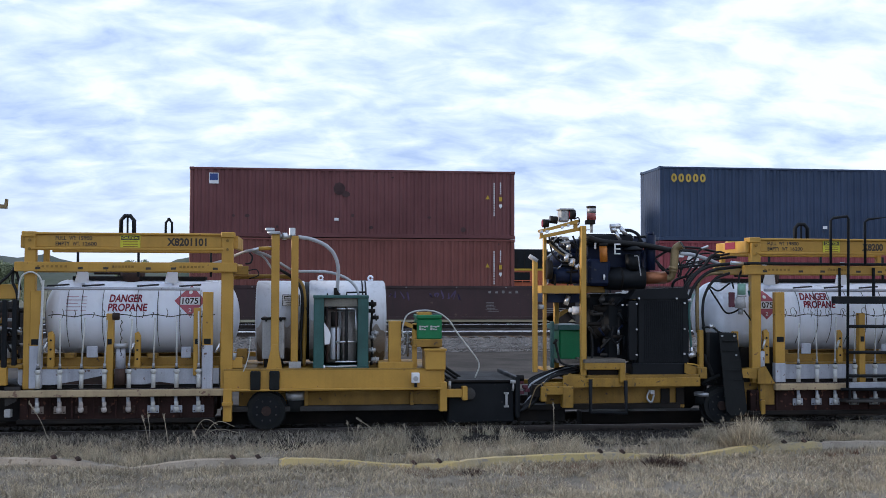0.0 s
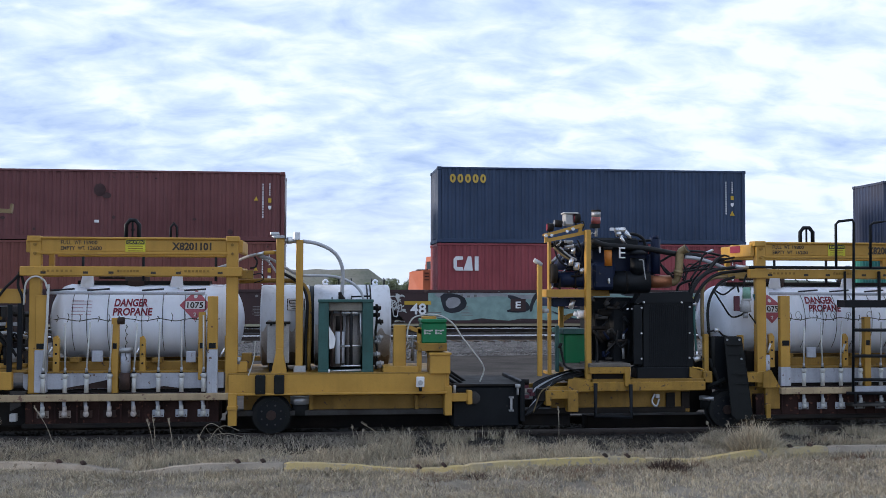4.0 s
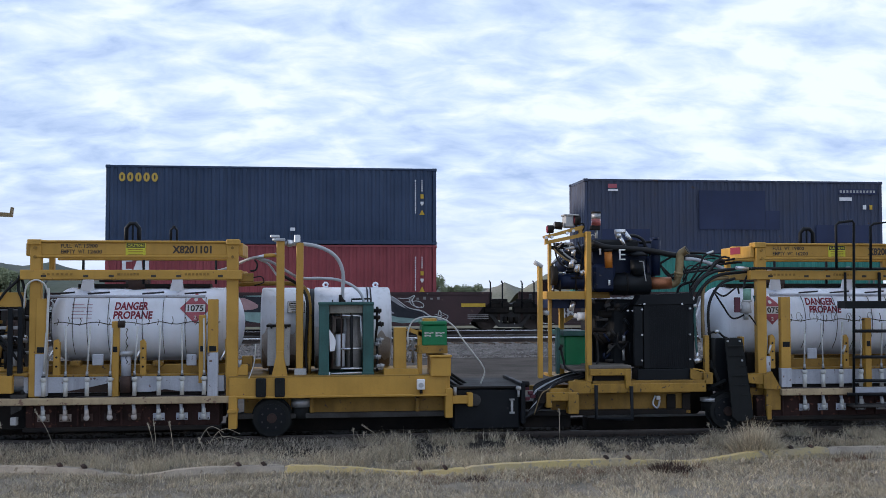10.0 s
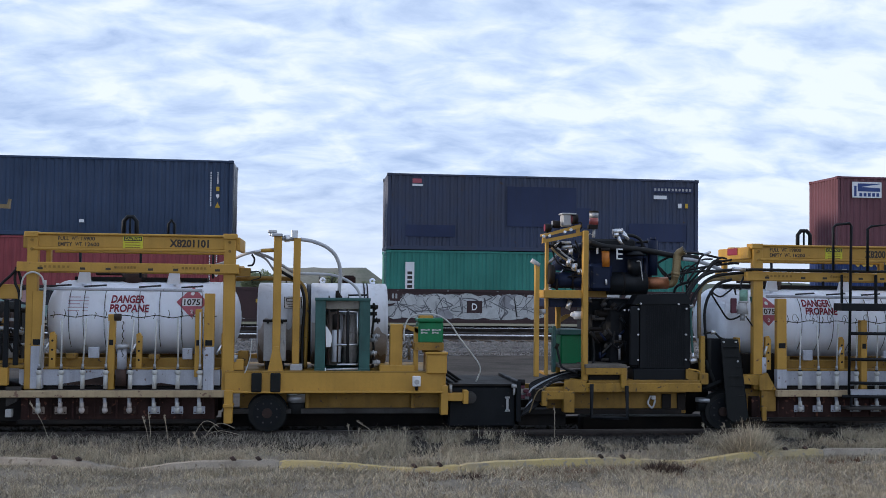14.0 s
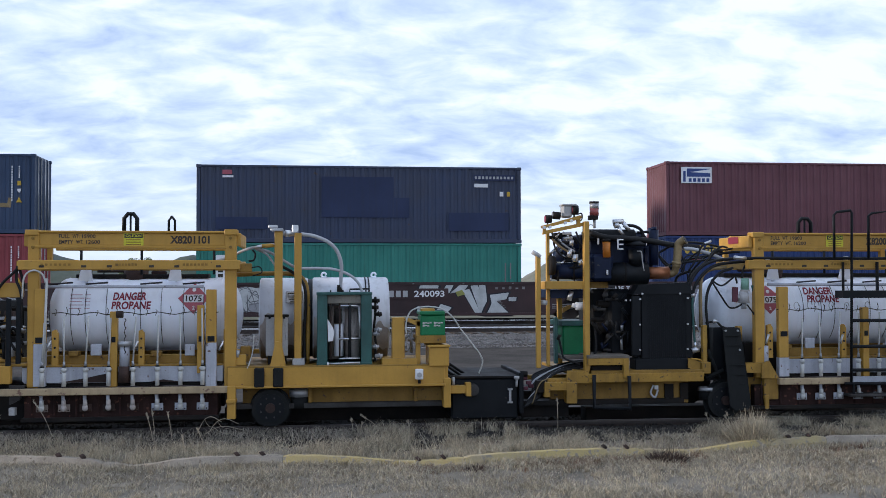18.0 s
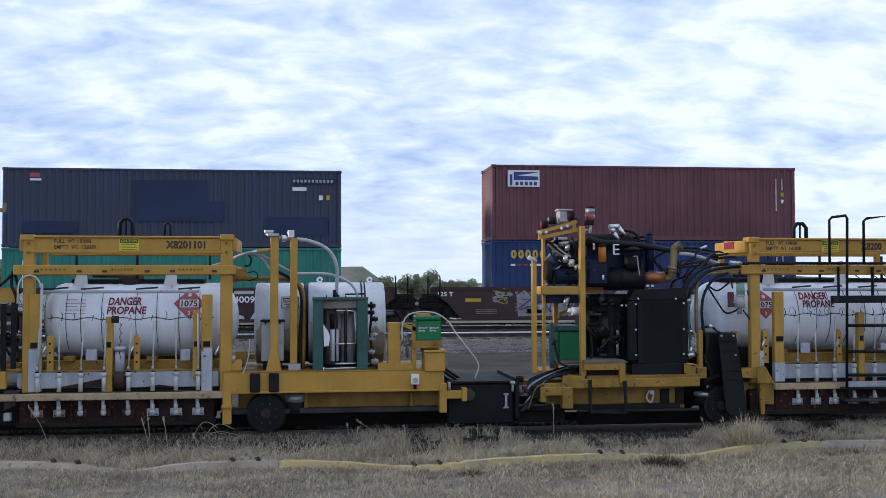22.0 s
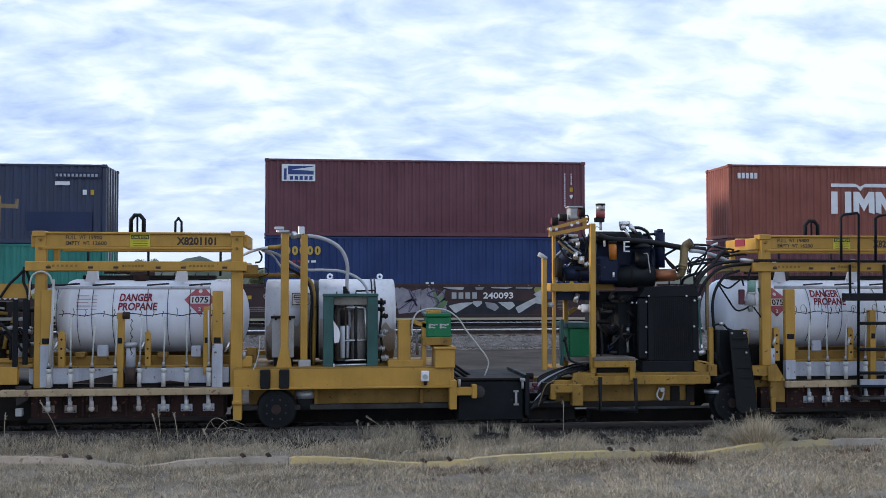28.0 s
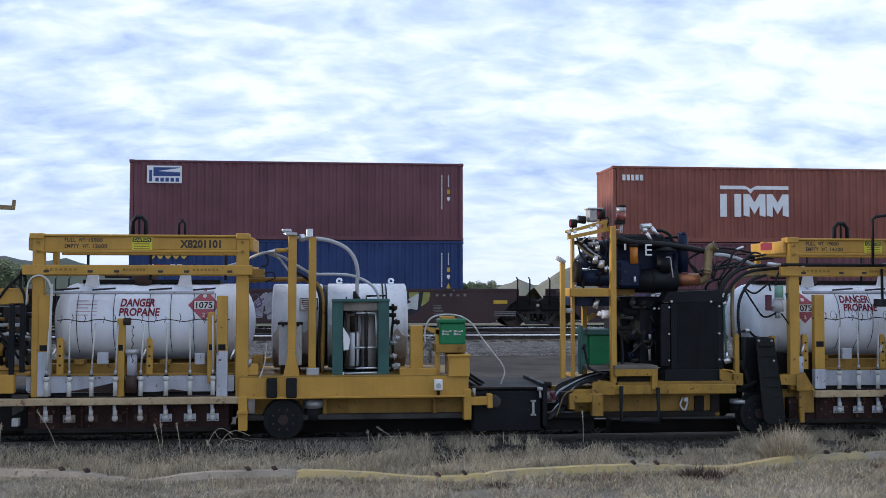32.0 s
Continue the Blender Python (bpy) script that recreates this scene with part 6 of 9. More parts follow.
def tank_rack(dx, label, pd=0.0, sd=(0.0, 0.0, 0.0, 0.0), cd=0.0):
    """The yellow steel rack that carries a tank, with its row of burners; dx: metres to the right of the first one."""
    r = thing("tank_rack", (-2.3 + dx, NEAR_Y, NEAR_RAIL), label, "machine frame", "tank racks of the work train")

    def b(name, x0, x1, y0, y1, z0, z1, mat=YELLOW, lab="", bevel=0.008):
        return bx(name, x0 + dx, x1 + dx, y0, y1, z0, z1, mat, r, lab, bevel)

    # uprights, front and rear
    b("post", *(-3.549, -3.414), YF, YF + 0.11, *(0.731, 2.693))
    b("post", *(-1.134, -0.986), YF, YF + 0.11, *(0.699, 2.703))
    # top beam: web with flanges, front and rear
    for y0, s in ((YF + 0.02, 1), (YT - 0.05, -1)):
        web = b("top_beam", *(-3.440, -1.132), y0, y0 + 0.02, *(2.505, 2.662))
        b("flange", *(-3.461, -1.112), y0 - 0.03, y0 + 0.07, *(2.662, 2.690))
        b("flange", *(-3.458, -1.111), y0 - 0.03, y0 + 0.07, *(2.469, 2.505))
        b("second_beam", *(-3.659, -0.939), y0 - 0.06, y0 + 0.05, *(2.198, 2.319))
    # end ties between front and rear
    b("end_tie", *(-3.610, -3.553), YF + 0.05, YT, *(2.494, 2.657))
    b("end_tie", *(-0.991, -0.934), YF + 0.05, YT, *(2.501, 2.667))
    b("end_tie", *(-3.605, -3.549), YF + 0.05, YT, *(2.205, 2.304))
    b("end_tie", *(-0.989, -0.932), YF + 0.05, YT, *(2.205, 2.306))
    b("tie_plate", *(-1.141, -0.970), YF - 0.02, YF + 0.16, *(2.638, 2.710))
    b("tie_plate", *(-3.583, -3.419), YF - 0.02, YF + 0.16, *(2.629, 2.700))
    for x, z in ((-1.060, 2.600), (-1.059, 2.485), (-3.486, 2.592), (-3.484, 2.480), (-1.058, 2.269), (-3.481, 2.268)):
        cyl("bolt", (x + dx, YF - 0.03, z), (x + dx, YF + 0.01, z), 0.02, YELLOW_DULL, r, seg=6)
    # rear braces seen through the frame
    b("rear_post", *(-3.568, -3.498), YT - 0.09, YT - 0.01, *(2.284, 2.565))
    b("rear_post", *(-1.161, -1.090), YT - 0.09, YT - 0.01, *(2.285, 2.571))
    for px in (0, 1, 2):
        x = ((-3.028, 2.459)[0], (-2.257, 2.461)[0], (-1.320, 2.463)[0])[px] + dx
        cyl("hanger_rod", (x, YF + 0.6, (-3.028, 2.459)[1]), (x, YF + 0.6, (-3.024, 2.141)[1]), 0.018, BLACK, r, seg=6)
    # stanchions with square pockets before the tank
    for k, (x0, x1, z0, z1) in enumerate(((-3.464, -3.328, 0.744, 1.959), (-2.544, -2.454, 0.732, 1.673), (-1.473, -1.388, 0.889, 1.746), (-1.362, -1.235, 0.717, 1.946))):
        x0, x1 = x0 + sd[k], x1 + sd[k]
        zm = ((-3.447, 1.272)[1] if dx == 0 else (-3.444, 0.999)[1]) if k in (0, 3) else z0
        st = b("stanchion", x0, x1, YF - 0.02, YF + 0.07, zm, z1, YELLOW, "", 0.006)
        if k in (0, 3):
            b("stanchion_sleeve", x0 - 0.004, x1 + 0.004, YF - 0.026, YF + 0.076, z0, zm, WHITE_PIPE, "worn white steel sleeve", 0.006)
        bx("pocket", x0 + 0.02 + dx, x1 - 0.02 + dx, YF - 0.028, YF - 0.018, (-3.448, 1.286)[1], (-3.449, 1.356)[1], BLACK, st, bevel=0)
    for x0, x1, z0, z1 in ((-3.261, -3.186, 0.994, 1.451), (-2.203, -2.134, 0.983, 1.444), (-1.147, -1.055, 0.971, 1.458)):
        x0, x1 = x0 + cd, x1 + cd
        bm = bmesh.new()
        add_prism(bm, [(x0 + dx, z0), (x1 + dx, z0), (x1 + dx, z1 - 0.05), (x1 - 0.03 + dx, z1), (x0 + dx, z1 - 0.02)], YF + 0.04, YF + 0.10)
        lug = part("clamp_arm", bm, YELLOW, r)
        for k in range(3):
            z = z0 + (z1 - z0) * (0.25 + 0.25 * k)
            cyl("hole", ((x0 + x1) / 2 + dx, YF + 0.034, z), ((x0 + x1) / 2 + dx, YF + 0.045, z), 0.014, BLACK, lug, seg=8)
        tube("clamp_lever", [(x0 + 0.0 + dx, YF, z0 + 0.32), (x0 - 0.05 + dx, YF - 0.02, z0 + 0.2)], 0.016, CHROME, r, smooth=False, seg=6)
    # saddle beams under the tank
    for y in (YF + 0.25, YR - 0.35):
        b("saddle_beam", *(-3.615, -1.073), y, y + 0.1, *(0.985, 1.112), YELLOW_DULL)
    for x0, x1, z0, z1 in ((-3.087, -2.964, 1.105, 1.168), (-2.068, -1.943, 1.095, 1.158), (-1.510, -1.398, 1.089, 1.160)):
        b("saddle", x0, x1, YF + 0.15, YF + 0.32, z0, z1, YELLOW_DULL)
    # white label plates low on the rack
    for x0, x1, z0, z1 in ((-2.801, -2.663, 1.116, 1.257), (-1.637, -1.511, 1.104, 1.247)):
        b("plate", x0, x1, YF + 0.09, YF + 0.12, z0, z1, WHITE_PIPE)
    # white burner manifold and its feed
    z = (-2.516, 0.883)[1]
    xa, xb, z0, z1 = (-3.613, -1.157, 0.781, 0.978)
    if dx:
        xa = 6.350 - dx
        # dark box added to fill the dark space below the second tank
        b("tank_cradle", 5.853 - dx, xa, YF + 0.22, YF + 0.34, z0 - 0.02, z1 + 0.22, DARK)
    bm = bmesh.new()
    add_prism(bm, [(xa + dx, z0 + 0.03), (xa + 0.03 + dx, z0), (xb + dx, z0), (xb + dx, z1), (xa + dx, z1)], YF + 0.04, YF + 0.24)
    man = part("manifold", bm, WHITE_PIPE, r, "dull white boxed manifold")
    b("manifold_lip", xa, xb, YF + 0.03, YF + 0.25, z1, z1 + 0.022, YELLOW_DULL)
    # scorched brown patches on the manifold
    for pa in () if dx else ([(-3.170, 0.786), (-2.858, 0.838), (-2.544, 0.905), (-2.269, 0.930), (-2.254, 0.782)], [(-3.576, 0.798), (-3.469, 0.839), (-3.306, 0.795)], [(-2.088, 0.779), (-1.894, 0.812), (-1.616, 0.773)]):
        bm = bmesh.new()
        blob(bm, [(p[0] + dx, p[1]) for p in pa], YF + 0.036)
        part("scorched_patch", bm, RUST, man)
    # dark strip added for the dark gap beneath the manifold
    b("drip_tray", xa, xb, YF + 0.06, YF + 0.5, z0 - 0.05, z0 - 0.012, DARK)
    if dx == 0:
        x = (-2.368, 1.185)[0] + dx
        cyl("rusty_tee", (x, YF - 0.04, z - 0.10), (x, YF - 0.04, (-2.366, 0.987)[1]), 0.066, RUST, r, seg=16)
        cyl("feed_pipe", (x, YF + 0.01, (-2.366, 0.987)[1]), (x, YF + 0.01, (-2.369, 1.270)[1]), 0.062, WHITE_PIPE, r, "dull white pipe", seg=16)
        cyl("feed_flange", (x, YF + 0.01, (-2.369, 1.241)[1]), (x, YF + 0.01, (-2.369, 1.298)[1]), 0.085, STEEL, r, seg=16)
    x = (-3.406, 1.194)[0] + dx
    cyl("feed_pipe", (x, YF + 0.05, z), (x, YF + 0.05, (-3.405, 1.160)[1]), 0.055, WHITE_PIPE, r, "dull white pipe", seg=16)
    # front beam
    fx = (-3.913, -1.056) if dx == 0 else (6.204 - dx, (-3.913, -1.056)[1])
    b("front_beam", *fx, YF - 0.12, YF - 0.02, *(0.641, 0.726), YELLOW_FADED)
    # burners: eight lines of valve, pipe and nozzle
    for k in range(8):
        x = ((-3.355, 0.914)[0], (-3.090, 0.911)[0], (-2.831, 0.908)[0], (-2.551, 0.905)[0], (-2.255, 0.901)[0], (-1.957, 0.898)[0], (-1.672, 0.895)[0], (-1.400, 0.891)[0])[k] + dx + pd
        tall = (-3.8919 + 0.007158 * (100), 5.7295 - 0.007107 * ((590, 580, 578, 582, 580, 578, 576, 566)[k]))[1]
        lean = (0.02, -0.01, 0.03, 0.02, 0.03, 0.01, -0.01, -0.01)[k]
        cyl("burner_hose", (x + lean, YF - 0.03, tall), (x, YF - 0.05, (-3.200, 1.024)[1]), 0.011, PALE_HOSE, r, seg=6)
        cyl("valve_stem", (x, YF - 0.05, (-3.200, 0.996)[1]), (x, YF - 0.05, (-3.201, 1.052)[1]), 0.016, STEEL, r, seg=8)
        bm = bmesh.new()
        bmesh.ops.create_uvsphere(bm, u_segments=12, v_segments=8, radius=0.036, matrix=Matrix.Translation((x, YF - 0.05, 0.950)))
        v = part("valve", bm, PALE_HOSE, r, smooth=True)
        cyl("valve_collar", (x, YF - 0.05, 0.982), (x, YF - 0.05, 0.996), 0.024, DARK, v, seg=10)
        cyl("valve_nut", (x - 0.04, YF - 0.05, (-3.200, 0.954)[1]), (x + 0.04, YF - 0.05, (-3.200, 0.954)[1]), 0.012, STEEL, v, seg=6)
        cyl("burner_pipe", (x, YF - 0.05, (-3.197, 0.745)[1]), (x, YF - 0.05, (-3.199, 0.919)[1]), 0.027, PALE_HOSE, r, seg=10)
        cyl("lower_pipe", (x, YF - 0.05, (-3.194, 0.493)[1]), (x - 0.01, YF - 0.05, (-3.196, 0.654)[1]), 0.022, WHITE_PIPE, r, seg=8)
        zz = 0.475
        bright = k >= 5 or dx > 0
        bm = bmesh.new()
        bmesh.ops.create_uvsphere(bm, u_segments=12, v_segments=8, radius=0.037, matrix=Matrix.Translation((x, YF - 0.055, zz + 0.005)) @ Matrix.Diagonal((1, 0.8, 1.15, 1)))
        add_cyl(bm, (x, YF - 0.052, zz + 0.02), (x, YF - 0.052, zz + 0.10), 0.027, seg=12)
        part("nozzle", bm, PALE_HOSE if bright or k == 0 else SOOT_SHADE_PALE, r, smooth=True)
        plate_mat = WHITE_PIPE if bright else SOOT_SHADE if k in (0, 1) else RUST
        back = b("nozzle_plate", x - dx - 0.072, x - dx + 0.072, YF - 0.03, YF - 0.018, zz - 0.046, zz + 0.046, plate_mat, "", 0.004)
        for u in (-0.052, 0.052):
            cyl("plate_bolt", (x + u, YF - 0.036, zz - 0.026), (x + u, YF - 0.03, zz - 0.026), 0.010, RUST, back, seg=6)
    # rusted burner box over the rail
    b("burner_hood", *(-3.575, -1.209), YF + 0.0, YF + 0.5, *(0.351, 0.633), HOOD)
    for k in range(10):
        x = (-3.477, 0.498)[0] + k * 0.265
        b("hood_rib", x - 0.012, x + 0.012, YF - 0.018, YF, *(0.365, 0.618), HOOD)
    b("skirt_bar", *(-3.605, -1.181), YF - 0.04, YF + 0.06, *(0.302, 0.358), DARK)
    b("rear_hood", *(-3.575, -1.209), YR - 0.5, YR, *(0.351, 0.633), HOOD)
    # guard wire along the tank with little hooks
    pts = [((-3.8919 + 0.007158 * (90 + 15 * i), 5.7295 - 0.007107 * (575))[0] + dx, YF - 0.005, (-3.276, 1.649)[1] + 0.015 * math.sin(i * 1.7)) for i in range(20)]
    tube("guard_wire", pts, 0.006, FLANGE, r, seg=5)
    rr = random.Random(9)
    for i in range(13):
        x = (-3.208, 1.649)[0] + dx + 0.155 * i + rr.uniform(-0.04, 0.04)
        zc = (-3.276, 1.649)[1]
        tube("wire_hook", [(x, YF - 0.01, zc - 0.03), (x + 0.02, YF - 0.01, zc + 0.03), (x + 0.005, YF - 0.01, zc + rr.uniform(0.04, 0.09))], 0.005, FLANGE, r, seg=4)
    # bars over the tank front
    cyl("guard_rail", ((-3.349, 1.987)[0] + dx, YF + 0.05, (-3.349, 1.987)[1]), ((-1.401, 1.983)[0] + dx, YF + 0.05, (-1.401, 1.983)[1]), 0.02, WHITE_PIPE, r, seg=8)
    if dx == 0:
        cyl("guard_post", ((-3.310, 2.106)[0] + dx, YF - 0.03, (-3.309, 2.092)[1]), ((-3.338, 1.194)[0] + dx, YF - 0.03, (-3.336, 0.998)[1]), 0.016, PALE_HOSE, r, seg=8)
    return r


rack_a = tank_rack(0.0, "yellow steel tank rack with white burner pipes, full of pipework")
rack_b_rings = [(6.50, 1.70), (6.69, 1.71), (6.79, 1.70), (7.00, 1.70), (7.22, 1.69), (7.52, 1.70)]
rack_b = tank_rack(9.47, "yellow steel tank rack with white burners and a black ladder", 0.44, (0.24, 0.52, 0.44, 0.44), -0.10)


for x, z in rack_b_rings:
    tube("wire_ring", [(x + 0.034 * math.cos(q * 0.7), YF - 0.012, z + 0.05 * math.sin(q * 0.7)) for q in range(9)], 0.005, STEEL, rack_b, seg=4)


def propane_tank(x0, x1, label, straps, lugs):
    """A lying pressure vessel with rounded ends, bands, lifting lugs and hatches."""
    t = thing("propane_tank", ((x0 + x1) / 2, NEAR_Y, 1.13), label, "gas tank", "white gas tanks of the work train")
    zc, rad, y = 1.615, 0.482, NEAR_Y
    bm = bmesh.new()
    n = 9
    dome = 0.26
    prof = [(x0 + dome * (1 - math.cos(math.pi / 2 * i / n)), rad * math.sin(math.pi / 2 * i / n)) for i in range(n + 1)]
    prof += [(x1 - dome + dome * math.sin(math.pi / 2 * i / n), rad * math.cos(math.pi / 2 * i / n)) for i in range(n + 1)]
    seg = 48
    rings = [[bm.verts.new((px, y + max(pr, 0.001) * math.cos(2 * math.pi * k / seg), zc + max(pr, 0.001) * math.sin(2 * math.pi * k / seg))) for k in range(seg)] for px, pr in prof]
    for a, b in zip(rings, rings[1:]):
        for k in range(seg):
            bm.faces.new((a[k], a[(k + 1) % seg], b[(k + 1) % seg], b[k]))
    bmesh.ops.recalc_face_normals(bm, faces=bm.faces)
    shell = part("shell", bm, WHITE, t, smooth=True)
    for x in (x0 + dome, x1 - dome):
        bm = bmesh.new()
        add_cyl(bm, (x - 0.008, y, zc), (x + 0.008, y, zc), rad + 0.003, seg=48)
        part("weld_seam", bm, WHITE, shell, smooth=False)
    for x in [x0 + d for d in lugs]:
        bm = bmesh.new()
        add_prism(bm, [(x - 0.07, zc + rad - 0.04), (x + 0.11, zc + rad - 0.04), (x + 0.09, zc + rad + 0.14), (x + 0.02, zc + rad + 0.16), (x - 0.03, zc + rad + 0.14)], y - 0.28, y - 0.25)
        add_prism(bm, [(x + 0.02, zc + rad - 0.06), (x + 0.05, zc + rad - 0.06), (x + 0.05, zc + rad + 0.14), (x + 0.02, zc + rad + 0.14)], y - 0.25, y - 0.14)
        part("lifting_lug", bm, WHITE, t)
    # straps: black bent rods over the tank front
    for xa in [x0 + d for d in straps]:
        w = 0.28
        bm = bmesh.new()
        zt = zc + rad - 0.06
        add_tube(bm, [(xa, y - 0.34, zt - 0.02), (xa + w, y - 0.34, zt + 0.0)], 0.012, 6, False)
        for xx in (xa + 0.02, xa + w):
            arc = [(xx + 0.002 * j, y - (rad + 0.014) * math.cos(radians(a)), zc + (rad + 0.014) * math.sin(radians(a))) for j, a in enumerate((46, 30, 10, -10, -30, -50))]
            add_tube(bm, arc, 0.0042, 5)
        part("strap", bm, STRAP, t)
    bx("walkway", x0 + 0.35, x1 - 0.45, y - 0.12, y + 0.18, zc + rad, zc + rad + 0.05, DARK, t)
    cyl("dome_cover", (x0 + 1.1, y, zc + rad - 0.03), (x0 + 1.1, y, zc + rad + 0.10), 0.16, RUST, t, seg=18)
    tube("vent_pipe", [(x0 + 1.0, y, zc + rad), (x0 + 1.02, y, zc + rad + 0.08), (x0 + 0.6, y, zc + rad + 0.09)], 0.018, RUST, t)
    return t, shell


def on_tank(x, z):
    return NEAR_Y - math.sqrt(max(0.01, 0.482 ** 2 - (z - 1.615) ** 2))


def wrap(ob, lift):
    """Lays a flat mark on the curved side of the tank."""
    base = BASE[ob]
    for v in ob.data.vertices:
        w = v.co + base
        v.co.y = on_tank(w.x, w.z) - lift + 2.5 * max(0.0, min(0.002, w.y)) - base.y


def diamond(shell, xc, zc, h, flipped=False):
    """A hazard placard on its point: red over white digits."""
    d = bmesh.new()
    k = 6
    for i in range(-k, k):
        for j in range(-k, k):
            a = [(u / k * h / 2, w / k * h / 2) for u, w in ((i, j), (i + 1, j), (i + 1, j + 1), (i, j + 1))]
            d.faces.new([d.verts.new((xc + (p + q) , 0, zc + (p - q))) for p, q in a])
    bmesh.ops.remove_doubles(d, verts=d.verts, dist=1e-4)
    ob = part("placard", d, PINK_RED, shell, "faded red hazard diamond")
    wrap(ob, 0.006)
    bm = bmesh.new()
    rows_ = [[bm.verts.new((xc - h * 0.62 + i * h * 0.2067, 0, zc - h * 0.25 + j * h * 0.125)) for i in range(7)] for j in range(5)]
    for lo_, hi_ in zip(rows_, rows_[1:]):
        for i in range(6):
            bm.faces.new((lo_[i], lo_[i + 1], hi_[i + 1], hi_[i]))
    pn = part("placard_panel", bm, WHITE_MARK, ob)
    wrap(pn, 0.010)
    t = lettering("placard_number", "1075", xc - h * 0.50, xc + h * 0.52, zc - h * 0.2, zc + h * 0.2, 0, INK, ob)
    wrap(t, 0.015)
    t = lettering("placard_class", "2", xc - h * 0.08, xc + h * 0.09, zc - h * 0.72, zc - h * 0.48, 0, WHITE_MARK, ob)
    wrap(t, 0.012)
    bm = bmesh.new()
    bmesh.ops.create_circle(bm, cap_ends=True, segments=7, radius=h * 0.13, matrix=Matrix.Translation((xc, 0, zc + h * 0.56)) @ Matrix.Rotation(radians(90), 4, "X"))
    f = part("placard_flame", bm, WHITE_MARK, ob)
    wrap(f, 0.012)


tank_a, shell_a = propane_tank(-3.46, -0.95, "white propane tank with red warning letters and placard", (0.08, 0.52, 1.21, 1.75), (0.48, 1.62))
for txt, (x0, x1, z0, z1) in (("DANGER", (-2.580, -2.161, 1.808, 1.910)), ("PROPANE", (-2.593, -2.103, 1.692, 1.794))):
    wrap(lettering("warning_text", txt, x0, x1, z0, z1, 0, RED_LETTER, shell_a, slant=0.01, bold=0.034), 0.008)
diamond(shell_a, *(-1.558, 1.828), 0.20)
for k in range(5):
    x0, x1, z0, z1 = (-3.9917 + 0.007072 * (124), -3.9917 + 0.007072 * (145 + 4 * (k % 2)), 5.8036 - 0.007247 * (542 + 6 * k), 5.8036 - 0.007247 * (540.5 + 6 * k))
    wrap(bx("small_text", x0, x1, 0, 0.001, z0, z1, PALE_PINK, shell_a, bevel=0), 0.006)
    x0, x1, z0, z1 = (-3.9917 + 0.007072 * (150), -3.9917 + 0.007072 * (160), 5.8036 - 0.007247 * (542.0 + 6 * k), 5.8036 - 0.007247 * (540.8 + 6 * k))
    wrap(bx("small_text", x0, x1, 0, 0.001, z0, z1, PALE_PINK, shell_a, bevel=0), 0.006)
tank_b, shell_b = propane_tank(5.41, 8.9, "white propane tank with red warning letters behind a ladder", (1.32, 1.78, 2.3, 2.75), (0.98, 2.05))
for txt, (x0, x1, z0, z1) in (("DANGER", (6.792, 7.206, 1.845, 1.947)), ("PROPANE", (6.823, 7.287, 1.735, 1.837))):
    wrap(lettering("warning_text", txt, x0, x1, z0, z1, 0, RED_LETTER, shell_b, slant=0.01, bold=0.034), 0.008)
diamond(shell_b, *(6.272, 1.777), 0.20)

